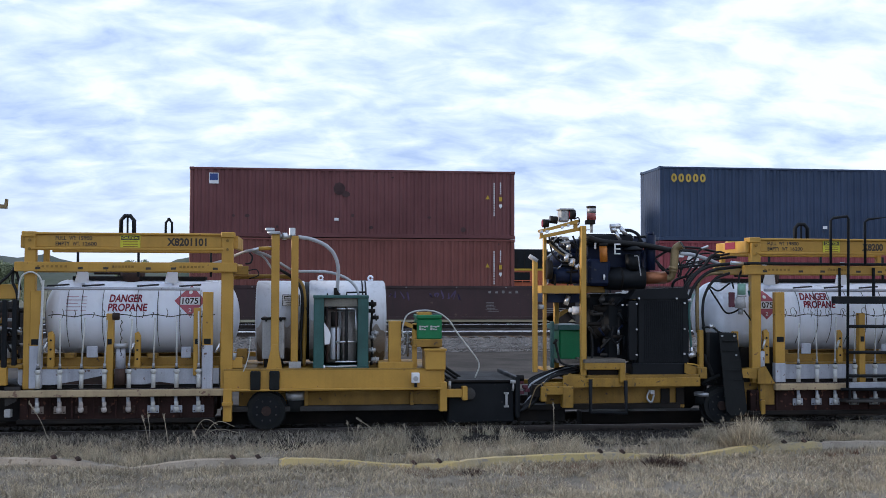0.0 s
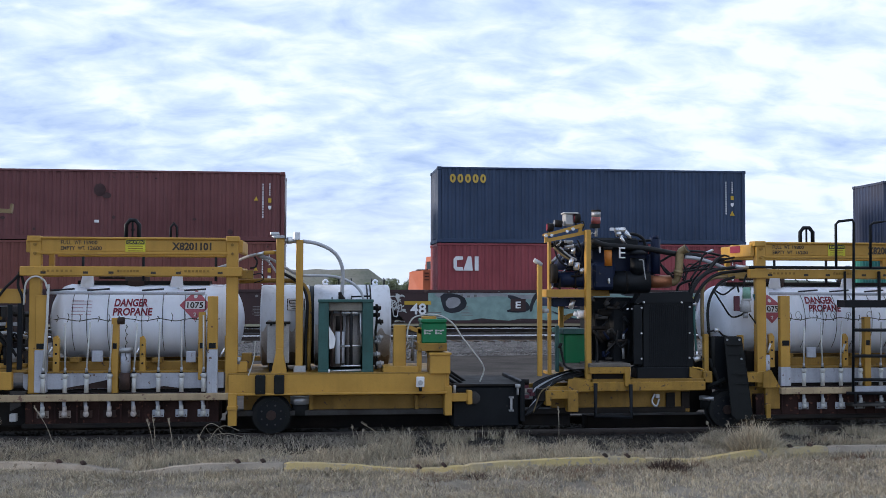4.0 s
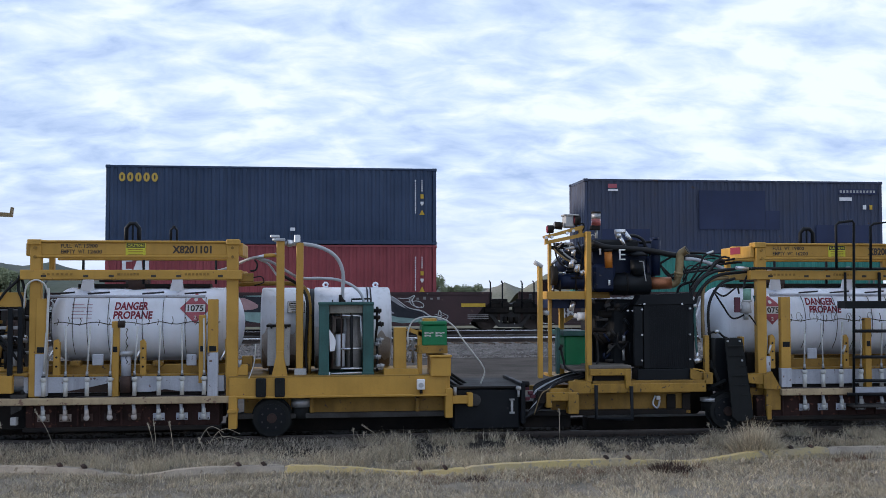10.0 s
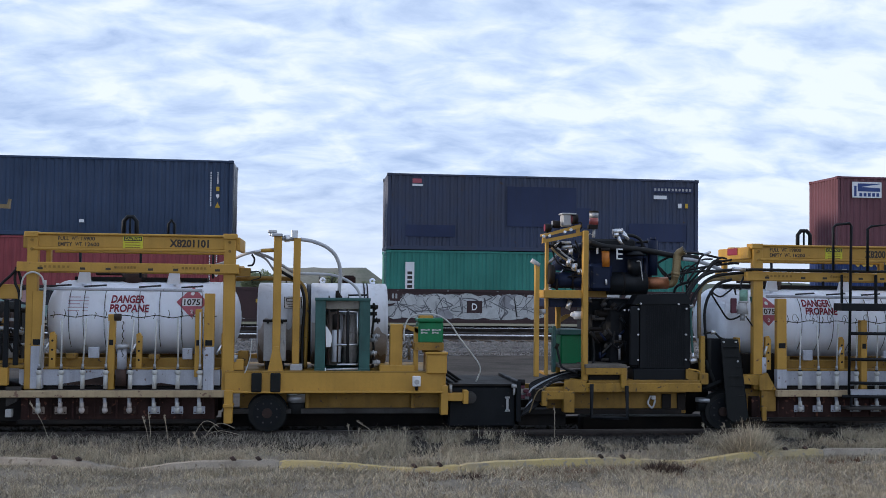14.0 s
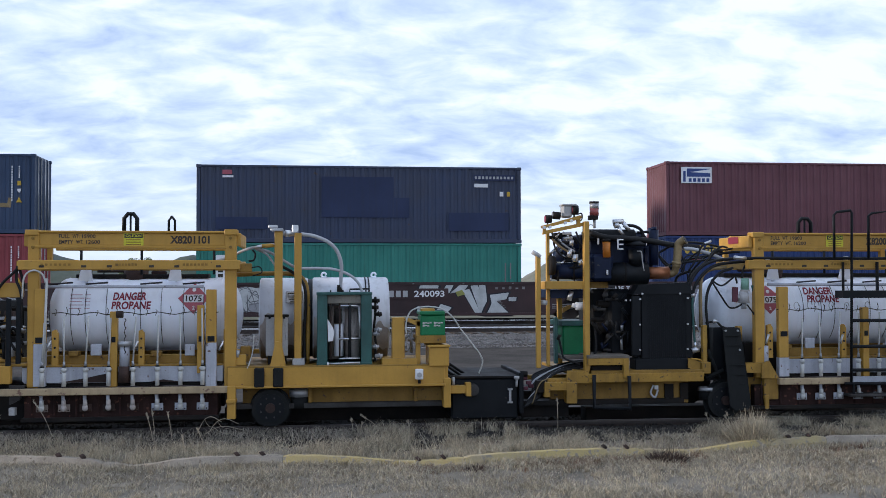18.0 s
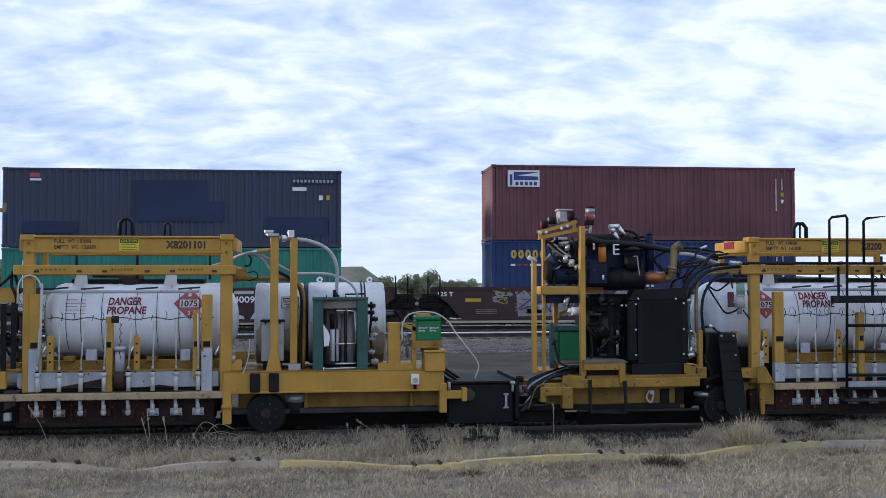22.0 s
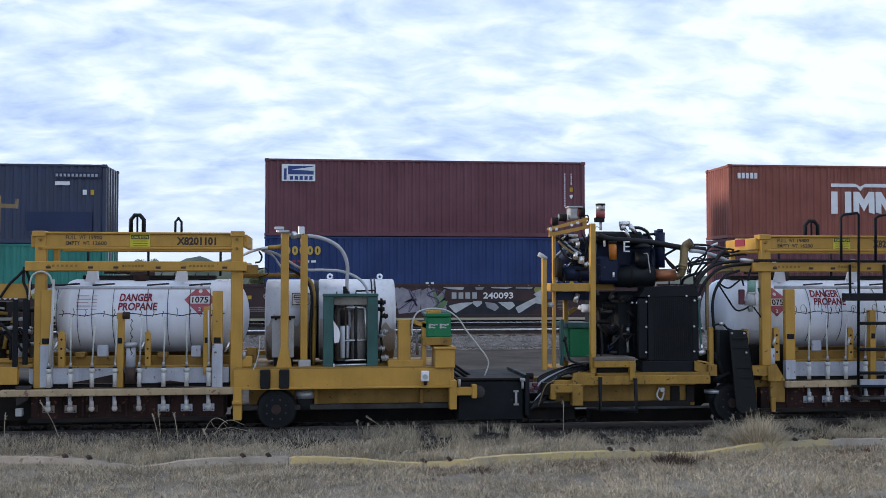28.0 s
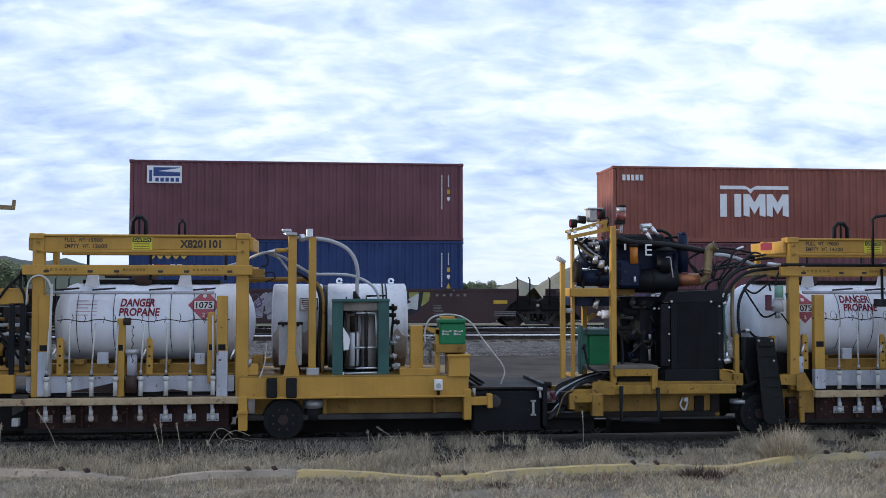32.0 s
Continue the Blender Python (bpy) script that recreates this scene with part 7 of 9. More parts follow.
# lettering and signs on the racks
for rack, dx, rows in ((rack_a, 0.0, ("FULL WT. 15900", "EMPTY WT. 12600", "X8201101")), (rack_b, 9.47, ("FULL WT. 19800", "EMPTY WT. 16200", "X8200"))):
    tx = dx - (0.13 if dx else 0.0)
    for txt, (x0, x1, z0, z1) in ((rows[0], (-3.180, -2.734, 2.595, 2.645)), (rows[1], (-3.179, -2.678, 2.524, 2.574))):
        words, u = txt.split(" "), 0.0
        for wd in words:
            w = (len(wd) - 0.4 * wd.count(".")) / (len(txt) - 0.4) * (x1 - x0)
            lettering("stencilled_text", wd, x0 + tx + u, x0 + tx + u + w, z0, z1, YF + 0.017, INK, rack)
            u += w + (x1 - x0) / (len(txt) - 0.4)
    x0, x1, z0, z1 = (-1.817, -1.324, 2.528, 2.629)
    lettering("stencilled_number", rows[2], x0 + tx, (x1 if len(rows[2]) > 5 else x0 + (x1 - x0) * 0.62) + tx, z0, z1, YF + 0.017, INK, rack, bold=0.04)
    x0, x1, z0, z1 = (-2.389, -2.145, 2.490, 2.662)
    s = bx("caution_sign", x0 + tx, x1 + tx, YF + 0.008, YF + 0.016, z0, z1, SIGN_YELLOW, rack, "yellow caution sign", bevel=0)
    bx("sign_header", x0 + 0.01 + tx, x1 - 0.01 + tx, YF + 0.004, YF + 0.008, z1 - 0.062, z1 - 0.008, INK, s, bevel=0)
    lettering("sign_word", "CAUTION", x0 + 0.025 + tx, x1 - 0.025 + tx, z1 - 0.052, z1 - 0.018, YF + 0.003, SIGN_YELLOW, s)
    for k in range(3):
        bx("sign_line", x0 + 0.03 + tx, x1 - 0.03 + tx, YF + 0.004, YF + 0.008, z1 - 0.09 - 0.03 * k, z1 - 0.08 - 0.03 * k, YELLOW_DULL, s, bevel=0)
    # worn unreadable print on the second beam
    for a, b_ in ((74, 130), (205, 245), (325, 372)):
        x0, x1, z0, z1 = (-3.8957 + 0.006902 * (a), -3.8957 + 0.006902 * (b_), 5.7280 - 0.007102 * (490), 5.7280 - 0.007102 * (486))
        for k in range(7):
            u = x0 + (x1 - x0) * k / 7
            bx("worn_print", u + dx, u + 0.03 + dx, YF - 0.044, YF - 0.040, z0, z1, YELLOW_DULL, rack, bevel=0)
    for a in (71, 145, 190, 265, 310, 385):
        x0, x1, z0, z1 = (-3.8957 + 0.006902 * (a), -3.8957 + 0.006902 * (a + 9), 5.7280 - 0.007102 * (493), 5.7280 - 0.007102 * (489))
        bx("slot", x0 + dx, x1 + dx, YF - 0.044, YF - 0.040, z0, z1, INK, rack, bevel=0)
    # loop handles on top
    for xa, xb, rad in ((-2.477, -2.311, 0.028), (-1.905, -1.825, 0.016)) if dx == 0 else ((6.808, 6.993, 0.028),):
        zt, zb = (2.939 if rad > 0.02 else 2.913) + (0.0 if dx == 0 else -0.02), 2.583
        yy = YF + 0.55
        tube("lifting_loop", [(xa, yy, zb), (xa, yy, zt - 0.06), (xa + 0.05, yy, zt), (xb - 0.05, yy, zt), (xb, yy, zt - 0.06), (xb, yy, zb)], rad, BLACK, rack, "black lifting loop", seg=8, smooth=False)
        if rad > 0.02:
            cyl("loop_rod", ((xa + xb) / 2, yy, zb), ((xa + xb) / 2, yy, zt), 0.014, BLACK, rack, seg=6)
# chain with a round cap
x, z = (-2.428, 1.638)
cyl("dust_cap", (x - 0.03, YF - 0.06, z), (x + 0.05, YF - 0.06, z), 0.045, RUST, rack_a, "dark round cap on a chain", seg=14)
for k in range(9):
    zz = z - 0.05 - 0.05 * k
    tube("chain_link", [(x + 0.07, YF - 0.05, zz), (x + 0.085 - 0.02 * (k % 2), YF - 0.05, zz - 0.022), (x + 0.07, YF - 0.05, zz - 0.045)], 0.006, DARK, rack_a, seg=4)
# red warning sign and dark boxes on the end of the second rack


def nb(name, x0, x1, y0, y1, z0, z1, mat, parent, label="", bevel=0.006):
    return bx(name, x0, x1, y0, y1, z0, z1, mat, parent, label, bevel)


def rail_wheel(parent, x, r, y):
    """A pressed-steel wheel with a flange, a dished face, a hub and eight bolts."""
    bm = bmesh.new()
    z = NEAR_RAIL + r
    add_cyl(bm, (x, y, z), (x, y + 0.11, z), r, seg=32)
    add_cyl(bm, (x, y + 0.11, z), (x, y + 0.14, z), r + 0.025, seg=32)
    w = part("wheel", bm, RUBBER, parent)
    cyl("wheel_face", (x, y - 0.012, z), (x, y + 0.01, z), r * 0.76, BLACK, w, seg=28)
    cyl("hub", (x, y - 0.05, z), (x, y, z), r * 0.26, RUST, w, seg=16)
    for k in range(8):
        a = 2 * math.pi * (k + 0.5) / 8
        px, pz = x + r * 0.55 * math.cos(a), z + r * 0.55 * math.sin(a)
        cyl("wheel_bolt", (px, y - 0.03, pz), (px, y - 0.01, pz), 0.012, FLANGE, w, seg=6)
    return w


# ---- the flat deck with the vaporizer ----
deck = thing("work_car", (1.1, NEAR_Y, NEAR_RAIL), "yellow steel work car on small black rail wheels", "rail work car")
nb("main_beam", -1.088, 1.679, 13.720, 13.800, 0.711, 0.955, YELLOW, deck)
nb("main_beam", -1.218, 1.880, 15.360, 15.440, 0.552, 0.825, YELLOW, deck)
nb("beam_lip", -1.118, 1.689, 13.680, 13.860, 0.693, 0.722, YELLOW, deck)
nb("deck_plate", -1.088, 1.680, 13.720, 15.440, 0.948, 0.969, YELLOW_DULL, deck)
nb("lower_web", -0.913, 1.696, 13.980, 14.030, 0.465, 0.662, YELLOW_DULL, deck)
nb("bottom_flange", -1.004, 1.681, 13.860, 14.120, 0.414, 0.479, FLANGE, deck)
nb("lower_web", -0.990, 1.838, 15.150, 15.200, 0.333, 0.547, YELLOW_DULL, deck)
nb("web_stiffener", -0.075, -0.024, 13.900, 13.980, 0.480, 0.676, YELLOW_DULL, deck)
nb("web_stiffener", 1.293, 1.345, 13.900, 13.980, 0.460, 0.658, YELLOW_DULL, deck)
nb("end_leg", 1.662, 1.757, 13.700, 13.860, 0.411, 0.788, YELLOW, deck)
nb("end_sill", 1.638, 1.726, 13.740, 15.400, 0.683, 0.945, YELLOW, deck)
nb("step_bracket", -1.088, -0.981, 13.660, 13.800, 0.317, 0.727, YELLOW, deck)
nb("step_plate", -1.098, -0.972, 13.620, 13.840, 0.519, 0.562, YELLOW, deck)
nb("stub_arm", 1.755, 1.992, 13.740, 13.860, 0.586, 0.688, YELLOW, deck)
nb("stub_plate", 1.960, 2.026, 13.720, 13.900, 0.550, 0.725, YELLOW, deck)
for a, b in ((452, 470), (483, 501)):
    x0, x1, y0, y1, z0, z1 = -0.753, -0.625, 13.660, 13.720, 0.708, 0.949
    d = (a - 452) * 0.00765
    s = nb("rubber_bumper", x0 + d, x1 + d, y0, y1, z0, z1, RUBBER, deck, "black rubber bumper strip", 0.012)
    for q in (0.03, 0.20):
        cyl("bumper_bolt", ((x0 + x1) / 2 + d, y0 - 0.012, z0 + q), ((x0 + x1) / 2 + d, y0, z0 + q), 0.012, DARK, s, seg=6)
rail_wheel(deck, -0.552, 0.236, 13.78)
rail_wheel(deck, -0.552, 0.236, 15.28)
cyl("axle", (-0.552, 13.8, 0.436), (-0.552, 15.4, 0.436), 0.05, DARK, deck)
cyl("air_spring", (-0.190, 13.950, 0.411), (-0.191, 13.950, 0.557), 0.11, RUBBER, deck, "black rubber air spring", seg=20)
cyl("air_spring_cap", (-0.191, 13.950, 0.557), (-0.191, 13.950, 0.658), 0.125, STEEL, deck, seg=20)
nb("valve_box", 1.291, 1.392, 13.640, 13.720, 0.784, 0.914, WHITE_MARK, deck, "small white valve box")
cyl("valve_dial", (1.341, 13.62, 0.842), (1.341, 13.645, 0.842), 0.032, GREY_BOX, deck, seg=14)
cyl("valve_drain", (1.345, 13.680, 0.730), (1.345, 13.680, 0.780), 0.02, BLACK, deck, seg=8)
# dark blocks added in place of the shadowed clutter under the deck
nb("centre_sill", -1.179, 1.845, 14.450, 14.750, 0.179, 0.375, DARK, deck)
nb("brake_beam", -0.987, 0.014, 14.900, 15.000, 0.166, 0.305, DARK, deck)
# yellow posts with spread feet
nb("post", -0.506, -0.405, 13.800, 13.900, 0.964, 2.698, YELLOW, deck)
prism("post_foot", [(-0.56, 0.96), (-0.36, 0.96), (-0.42, 1.28), (-0.49, 1.28)], 13.77, 13.93, YELLOW, deck)
nb("post_cap", -0.541, -0.397, 13.760, 13.940, 2.689, 2.725, STEEL, deck)
nb("post", -0.257, -0.164, 13.950, 14.050, 1.044, 2.677, YELLOW, deck)
nb("post_foot", -0.279, -0.120, 13.900, 14.100, 0.953, 1.048, STEEL, deck)
nb("bracket", -0.585, -0.470, 13.780, 13.900, 2.733, 2.769, CHROME, deck)
nb("bracket", -0.563, -0.448, 13.780, 13.900, 2.697, 2.726, CHROME, deck)
cyl("pipe_nipple", (-0.415, 13.860, 2.664), (-0.265, 13.980, 2.663), 0.028, STEEL, deck, seg=10)
cyl("pipe_union", (-0.371, 13.860, 2.665), (-0.314, 13.880, 2.666), 0.045, CHROME, deck, seg=10)
nb("clamp", -0.287, -0.206, 13.940, 14.020, 2.676, 2.779, CHROME, deck)
tube("steam_hose", [(-0.171, 14.000, 2.664), (0.005, 14.000, 2.635), (0.189, 14.000, 2.555), (0.300, 14.020, 2.437), (0.353, 14.050, 2.267), (0.347, 14.080, 2.067), (0.340, 14.100, 1.866)], 0.025, HOSE, deck, "grey ribbed hose", 10)
tube("steam_hose", [(-0.754, 13.900, 2.475), (-0.576, 13.950, 2.426), (-0.395, 14.000, 2.317), (-0.214, 14.050, 2.223), (0.044, 14.100, 2.216), (0.266, 14.100, 2.201), (0.466, 14.100, 2.126), (0.585, 14.100, 2.014), (0.638, 14.100, 1.873)], 0.019, HOSE, deck, "grey ribbed hose", 10)
tube("steam_hose", [(-1.298, 14.400, 2.317), (-1.099, 14.200, 2.373), (-0.867, 14.000, 2.464), (-0.646, 13.900, 2.505), (-0.500, 13.850, 2.525)], 0.018, HOSE, deck, "grey ribbed hose", 10)
tube("steam_hose", [(-0.755, 13.920, 2.469), (-0.614, 14.000, 2.398), (-0.506, 14.050, 2.252), (-0.434, 14.100, 2.179)], 0.014, HOSE, deck, seg=8)
tube("steam_hose", [(-0.839, 13.900, 2.308), (-0.774, 13.900, 2.322), (-0.753, 13.900, 2.395), (-0.789, 13.900, 2.454)], 0.012, HOSE_DARK, deck, seg=8)
tube("drip_pipe", [(-1.017, 14.100, 2.135), (-0.653, 14.100, 2.149), (-0.287, 14.100, 2.142), (-0.140, 14.100, 2.067), (-0.088, 14.100, 1.882), (-0.079, 14.100, 1.438), (-0.092, 14.100, 0.966)], 0.03, YELLOW_DULL, deck, "yellow bent pipe", 10)
tube("steam_hose", [(-0.431, 14.000, 2.251), (-0.250, 14.050, 2.141), (-0.132, 14.050, 1.993), (-0.109, 14.050, 1.735), (-0.130, 14.050, 1.367), (-0.121, 14.050, 0.985)], 0.02, HOSE_DARK, deck, seg=8)
nb("junction_box", -1.014, -0.799, 13.850, 14.000, 2.169, 2.278, YELLOW_DULL, deck)
tube("cable", [(-0.816, 13.880, 2.220), (-0.701, 13.880, 2.235), (-0.673, 13.900, 2.162), (-0.790, 13.950, 2.119)], 0.008, HOSE_DARK, deck, seg=5)
cyl("pipe_stub", (-0.668, 13.86, 2.503), (-0.500, 13.86, 2.512), 0.026, YELLOW, deck, seg=10)
cyl("pipe_stub_end", (-0.760, 13.87, 2.478), (-0.655, 13.86, 2.504), 0.022, CHROME, deck, seg=10)
# short post, its base and the stand for the fuel box
nb("short_post", 1.008, 1.170, 13.850, 14.000, 1.002, 1.573, YELLOW, deck)
nb("base_block", 0.871, 1.324, 13.760, 14.200, 0.943, 1.045, YELLOW, deck)
nb("stand_leg", 1.315, 1.374, 13.820, 13.900, 0.943, 1.543, YELLOW, deck)
prism("stand_brace", [(1.17, 1.53), (1.21, 1.57), (1.38, 1.51), (1.38, 1.45)], 13.82, 13.9, YELLOW, deck)
nb("stand_shelf", 1.315, 1.697, 13.740, 14.250, 1.239, 1.341, YELLOW_DULL, deck)
nb("stand_box", 1.470, 1.734, 13.680, 14.100, 0.944, 1.198, YELLOW, deck, "", 0.012)
nb("stand_box_lid", 1.453, 1.746, 13.660, 14.120, 1.192, 1.221, YELLOW, deck)

fuel = thing("fuel_box", (1.523, 13.760, 1.332), "bright green metal fuel box with a yellow filler", "fuel tank")
nb("body", 1.369, 1.693, 13.760, 14.150, 1.332, 1.610, GREEN, fuel, "", 0.02)
nb("lid", 1.359, 1.691, 13.740, 14.170, 1.603, 1.655, GREEN, fuel, "", 0.012)
nb("filler", 1.380, 1.565, 13.800, 13.980, 1.639, 1.690, YELLOW, fuel, "yellow filler cap", 0.01)
nb("latch", 1.575, 1.671, 13.760, 13.860, 1.632, 1.668, GREEN_FRAME, fuel)
for k, (a, b) in enumerate(((751, 768), (771, 786))):
    x0, x1, y0, y1, z0, z1 = 1.397, 1.522, 13.752, 13.758, 1.487, 1.516
    for q in range(2):
        for w in range(4 - q):
            nb("print_bar", x0 + k * 0.145 + 0.030 * w, x0 + k * 0.145 + 0.030 * w + 0.026, y0, y1, z0 - 0.034 * q + 0.004 + 0.006 * (w % 2), z1 - 0.034 * q - 0.004 * (w % 3), PALE_HOSE, fuel, bevel=0)
tube("fuel_hose", [(1.188, 13.800, 1.355), (1.188, 13.800, 1.516), (1.255, 13.800, 1.662), (1.432, 13.800, 1.712), (1.632, 13.800, 1.689), (1.787, 13.800, 1.585), (1.901, 13.820, 1.422), (2.054, 13.850, 1.228), (2.171, 13.880, 1.077), (2.204, 13.900, 0.972), (2.154, 13.920, 0.822)], 0.010, PALE_HOSE, fuel, "pale looped hose", 8)
# pipe fittings between the posts
tube("coil_pipe", [(1.184, 14.100, 1.430), (1.244, 14.100, 1.355), (1.274, 14.100, 1.205), (1.214, 14.100, 1.116), (1.169, 14.100, 1.221), (1.240, 14.050, 1.342)], 0.016, HOSE, deck, seg=8)
for p, q in (((1.210, 14.050, 1.402), (1.315, 14.050, 1.386)), ((1.225, 14.050, 1.268), (1.315, 14.050, 1.282)), ((1.270, 14.050, 1.431), (1.277, 14.050, 1.096))):
    cyl("fitting", p, q, 0.018, STEEL, deck, seg=8)

# ---- the lying drum behind ----
drum = thing("steam_drum", (0.2, NEAR_Y + 0.1, 1.0), "white lying steel drum stained and shaded brown below", "boiler drum")
zc = 1.550
for a, b, rr in ((464, 548, 0.545), (556, 688, 0.55)):
    x0, x1 = (-0.724, -0.083) if a == 464 else (-0.022, 1.000)
    bm = bmesh.new()
    add_cyl(bm, (x0 + 0.015, 14.7, zc), (x1 - 0.015, 14.7, zc), rr, seg=48)
    add_cyl(bm, (x0, 14.7, zc), (x0 + 0.015, 14.7, zc), rr - 0.02, rr, seg=48)
    add_cyl(bm, (x1 - 0.015, 14.7, zc), (x1, 14.7, zc), rr, rr - 0.02, seg=48)
    for f in bm.faces:
        f.smooth = len(f.verts) == 4
    shell = part("shell", bm, RUST_WHITE, drum)
    # heat stains and painted shade round the lower side, with ragged upper edges
    for top_a, mat, lift in ((-6, SOOT_SHADE_PALE, 0.003), (-34, SOOT_SHADE, 0.006)):
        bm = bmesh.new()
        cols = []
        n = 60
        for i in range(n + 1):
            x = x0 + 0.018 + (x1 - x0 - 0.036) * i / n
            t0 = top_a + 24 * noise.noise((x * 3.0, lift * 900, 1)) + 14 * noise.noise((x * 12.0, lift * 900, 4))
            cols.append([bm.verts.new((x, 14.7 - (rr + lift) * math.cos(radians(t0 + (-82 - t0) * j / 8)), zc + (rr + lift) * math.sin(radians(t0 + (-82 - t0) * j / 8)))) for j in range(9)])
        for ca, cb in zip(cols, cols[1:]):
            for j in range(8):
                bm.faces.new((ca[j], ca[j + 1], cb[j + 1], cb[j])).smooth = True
        part("heat_stain", bm, mat, shell, "brown heat stain with painted shade")
cyl("gap_band", (-0.083, 14.7, zc), (-0.022, 14.7, zc), 0.53, BLACK, drum, seg=40)
for x in (0.687, 0.732):
    tube("strap", [(x, 14.7 - 0.555 * math.cos(radians(a)), zc + 0.555 * math.sin(radians(a))) for a in (85, 65, 45, 30)], 0.01, BLACK, drum, seg=5)
for p in ((0.130, 14.650, 2.138), (0.810, 14.650, 2.137)):
    bm = bmesh.new()
    add_tube(bm, [(p[0] + 0.03 * math.cos(a * 0.55), p[1], p[2] - 0.005 + 0.03 * math.sin(a * 0.55)) for a in range(12)], 0.014, 6)
    part("lifting_eye", bm, WHITE, drum)
frame_plate = nb("data_plate", -0.372, -0.142, 14.152, 14.160, 1.760, 1.912, INK, drum, "framed white data plate", 0)
nb("plate_face", -0.362, -0.152, 14.146, 14.151, 1.768, 1.904, WHITE_MARK, frame_plate, bevel=0)
nb("plate_header", -0.348, -0.166, 14.140, 14.145, 1.848, 1.892, INK, frame_plate, bevel=0)
nb("plate_header", -0.336, -0.178, 14.135, 14.139, 1.860, 1.880, WHITE_MARK, frame_plate, bevel=0)
for k in range(3):
    nb("plate_text", -0.345 + 0.015 * k, -0.170, 14.140, 14.145, 1.826 - 0.022 * k, 1.834 - 0.022 * k, INK, frame_plate, bevel=0)
for x in (-0.30, -0.21):
    cyl("plate_stud", (x, 14.16, 1.84), (x, 14.28, 1.84), 0.01, DARK, drum, seg=6)
for a in (475, 620):
    x0, x1, y0, y1, z0, z1 = -0.623, -0.473, 14.350, 15.050, 0.922, 1.131
    nb("saddle", x0 + (a - 475) * 0.0077, x1 + (a - 475) * 0.0077, y0, y1, z0, zc - 0.35, YELLOW_DULL, drum)
cab = thing("control_cabinet", (-0.491, 14.000, 1.007), "dull grey metal control cabinet with black hinges", "cabinet")
nb("body", -0.623, -0.339, 13.980, 14.120, 1.081, 1.592, GREY_BOX, cab)
nb("lid", -0.637, -0.326, 13.960, 14.140, 1.585, 1.615, DARK, cab)
for a in (480, 505):
    x0, x1, y0, y1, z0, z1 = -0.586, -0.557, 13.950, 13.980, 1.564, 1.608
    nb("hinge", x0 + (a - 480) * 0.0074, x1 + (a - 480) * 0.0074, y0, y1, z0, z1, BLACK, cab)
    x0, x1, y0, y1, z0, z1 = -0.600, -0.541, 14.000, 14.080, 0.950, 1.081
    nb("leg", x0 + (a - 480) * 0.0074, x1 + (a - 480) * 0.0074, y0, y1, z0, z1, DARK, cab)
nb("latch", -0.368, -0.346, 13.965, 13.980, 1.300, 1.358, STEEL, cab)

# ---- the green-framed vaporizer ----
vap = thing("vaporizer", (0.390, 13.950, 0.943), "dark green steel frame around upright gas cylinders", "vaporizer")
for yy in (13.86, 14.45):
    for c in range(2):
        x0, x1, y0, y1, z0, z1 = ((0.037, 0.170, 13.860, 13.940, 0.968, 1.884), (0.605, 0.745, 13.860, 13.940, 0.962, 1.883))[c]
        nb("frame_post", x0, x1, yy, yy + 0.09, z0, z1, GREEN_FRAME, vap)
nb("top_plate", 0.029, 0.750, 13.840, 14.560, 1.869, 1.906, GREEN_FRAME, vap)
nb("header", 0.168, 0.607, 13.900, 13.960, 1.758, 1.868, TAN_PANEL, vap, "weathered tan header panel")
nb("base_plate", 0.032, 0.751, 13.840, 14.560, 0.944, 0.995, GREEN_FRAME, vap)
nb("back_panel", 0.175, 0.634, 14.500, 14.520, 0.945, 1.746, TAN_PANEL, vap)
cyl("gas_cylinder", (0.318, 13.990, 1.073), (0.317, 13.990, 1.484), 0.062, RUST_WHITE, vap, "stained white upright cylinder", seg=20)
nb("side_panel", 0.037, 0.083, 13.950, 14.450, 1.005, 1.847, GREEN_FRAME, vap)
nb("side_panel", 0.705, 0.750, 13.950, 14.450, 0.998, 1.844, GREEN_FRAME, vap)
cyl("gas_cylinder", (0.261, 14.100, 1.029), (0.259, 14.100, 1.718), 0.085, SOOT_SHADE, vap, "heat-browned upright cylinder", seg=20)
cyl("gas_cylinder", (0.501, 14.200, 1.019), (0.500, 14.200, 1.684), 0.11, SOOT_SHADE_PALE, vap, "pale brown upright cylinder", seg=20)
cyl("cylinder_neck", (0.309, 13.980, 1.499), (0.309, 13.980, 1.691), 0.05, DARK, vap, seg=14)
for a in (588, 604, 620):
    x = 0.212 + (a - 588) * 0.00735
    cyl("riser", (x, 13.93, 1.033), (x, 13.93, 1.765), 0.012, RUST, vap, seg=8)
cyl("gauge_pipe", (0.462, 13.900, 1.041), (0.460, 13.900, 1.736), 0.02, HOSE_DARK, vap, seg=8)
for p, q in (((0.336, 13.900, 1.729), (0.578, 13.900, 1.728)), ((0.315, 13.900, 1.298), (0.593, 13.900, 1.303)), ((0.323, 13.880, 1.044), (0.592, 13.880, 1.048)), ((0.191, 13.840, 0.983), (0.591, 13.840, 0.993))):
    tube("cross_pipe", [p, q], 0.014, CHROME, vap, smooth=False)
cyl("cross_pipe", (0.578, 13.900, 1.728), (0.593, 13.900, 1.303), 0.012, CHROME, vap, seg=8)
prism("paper_tag", [(0.17, 1.56), (0.23, 1.47), (0.26, 1.40), (0.24, 1.28), (0.18, 1.27)], 13.815, 13.825, WHITE_MARK, vap, "hanging white tag")
cyl("white_peg", (0.176, 13.800, 0.950), (0.176, 13.800, 1.008), 0.01, WHITE_MARK, vap, seg=6)
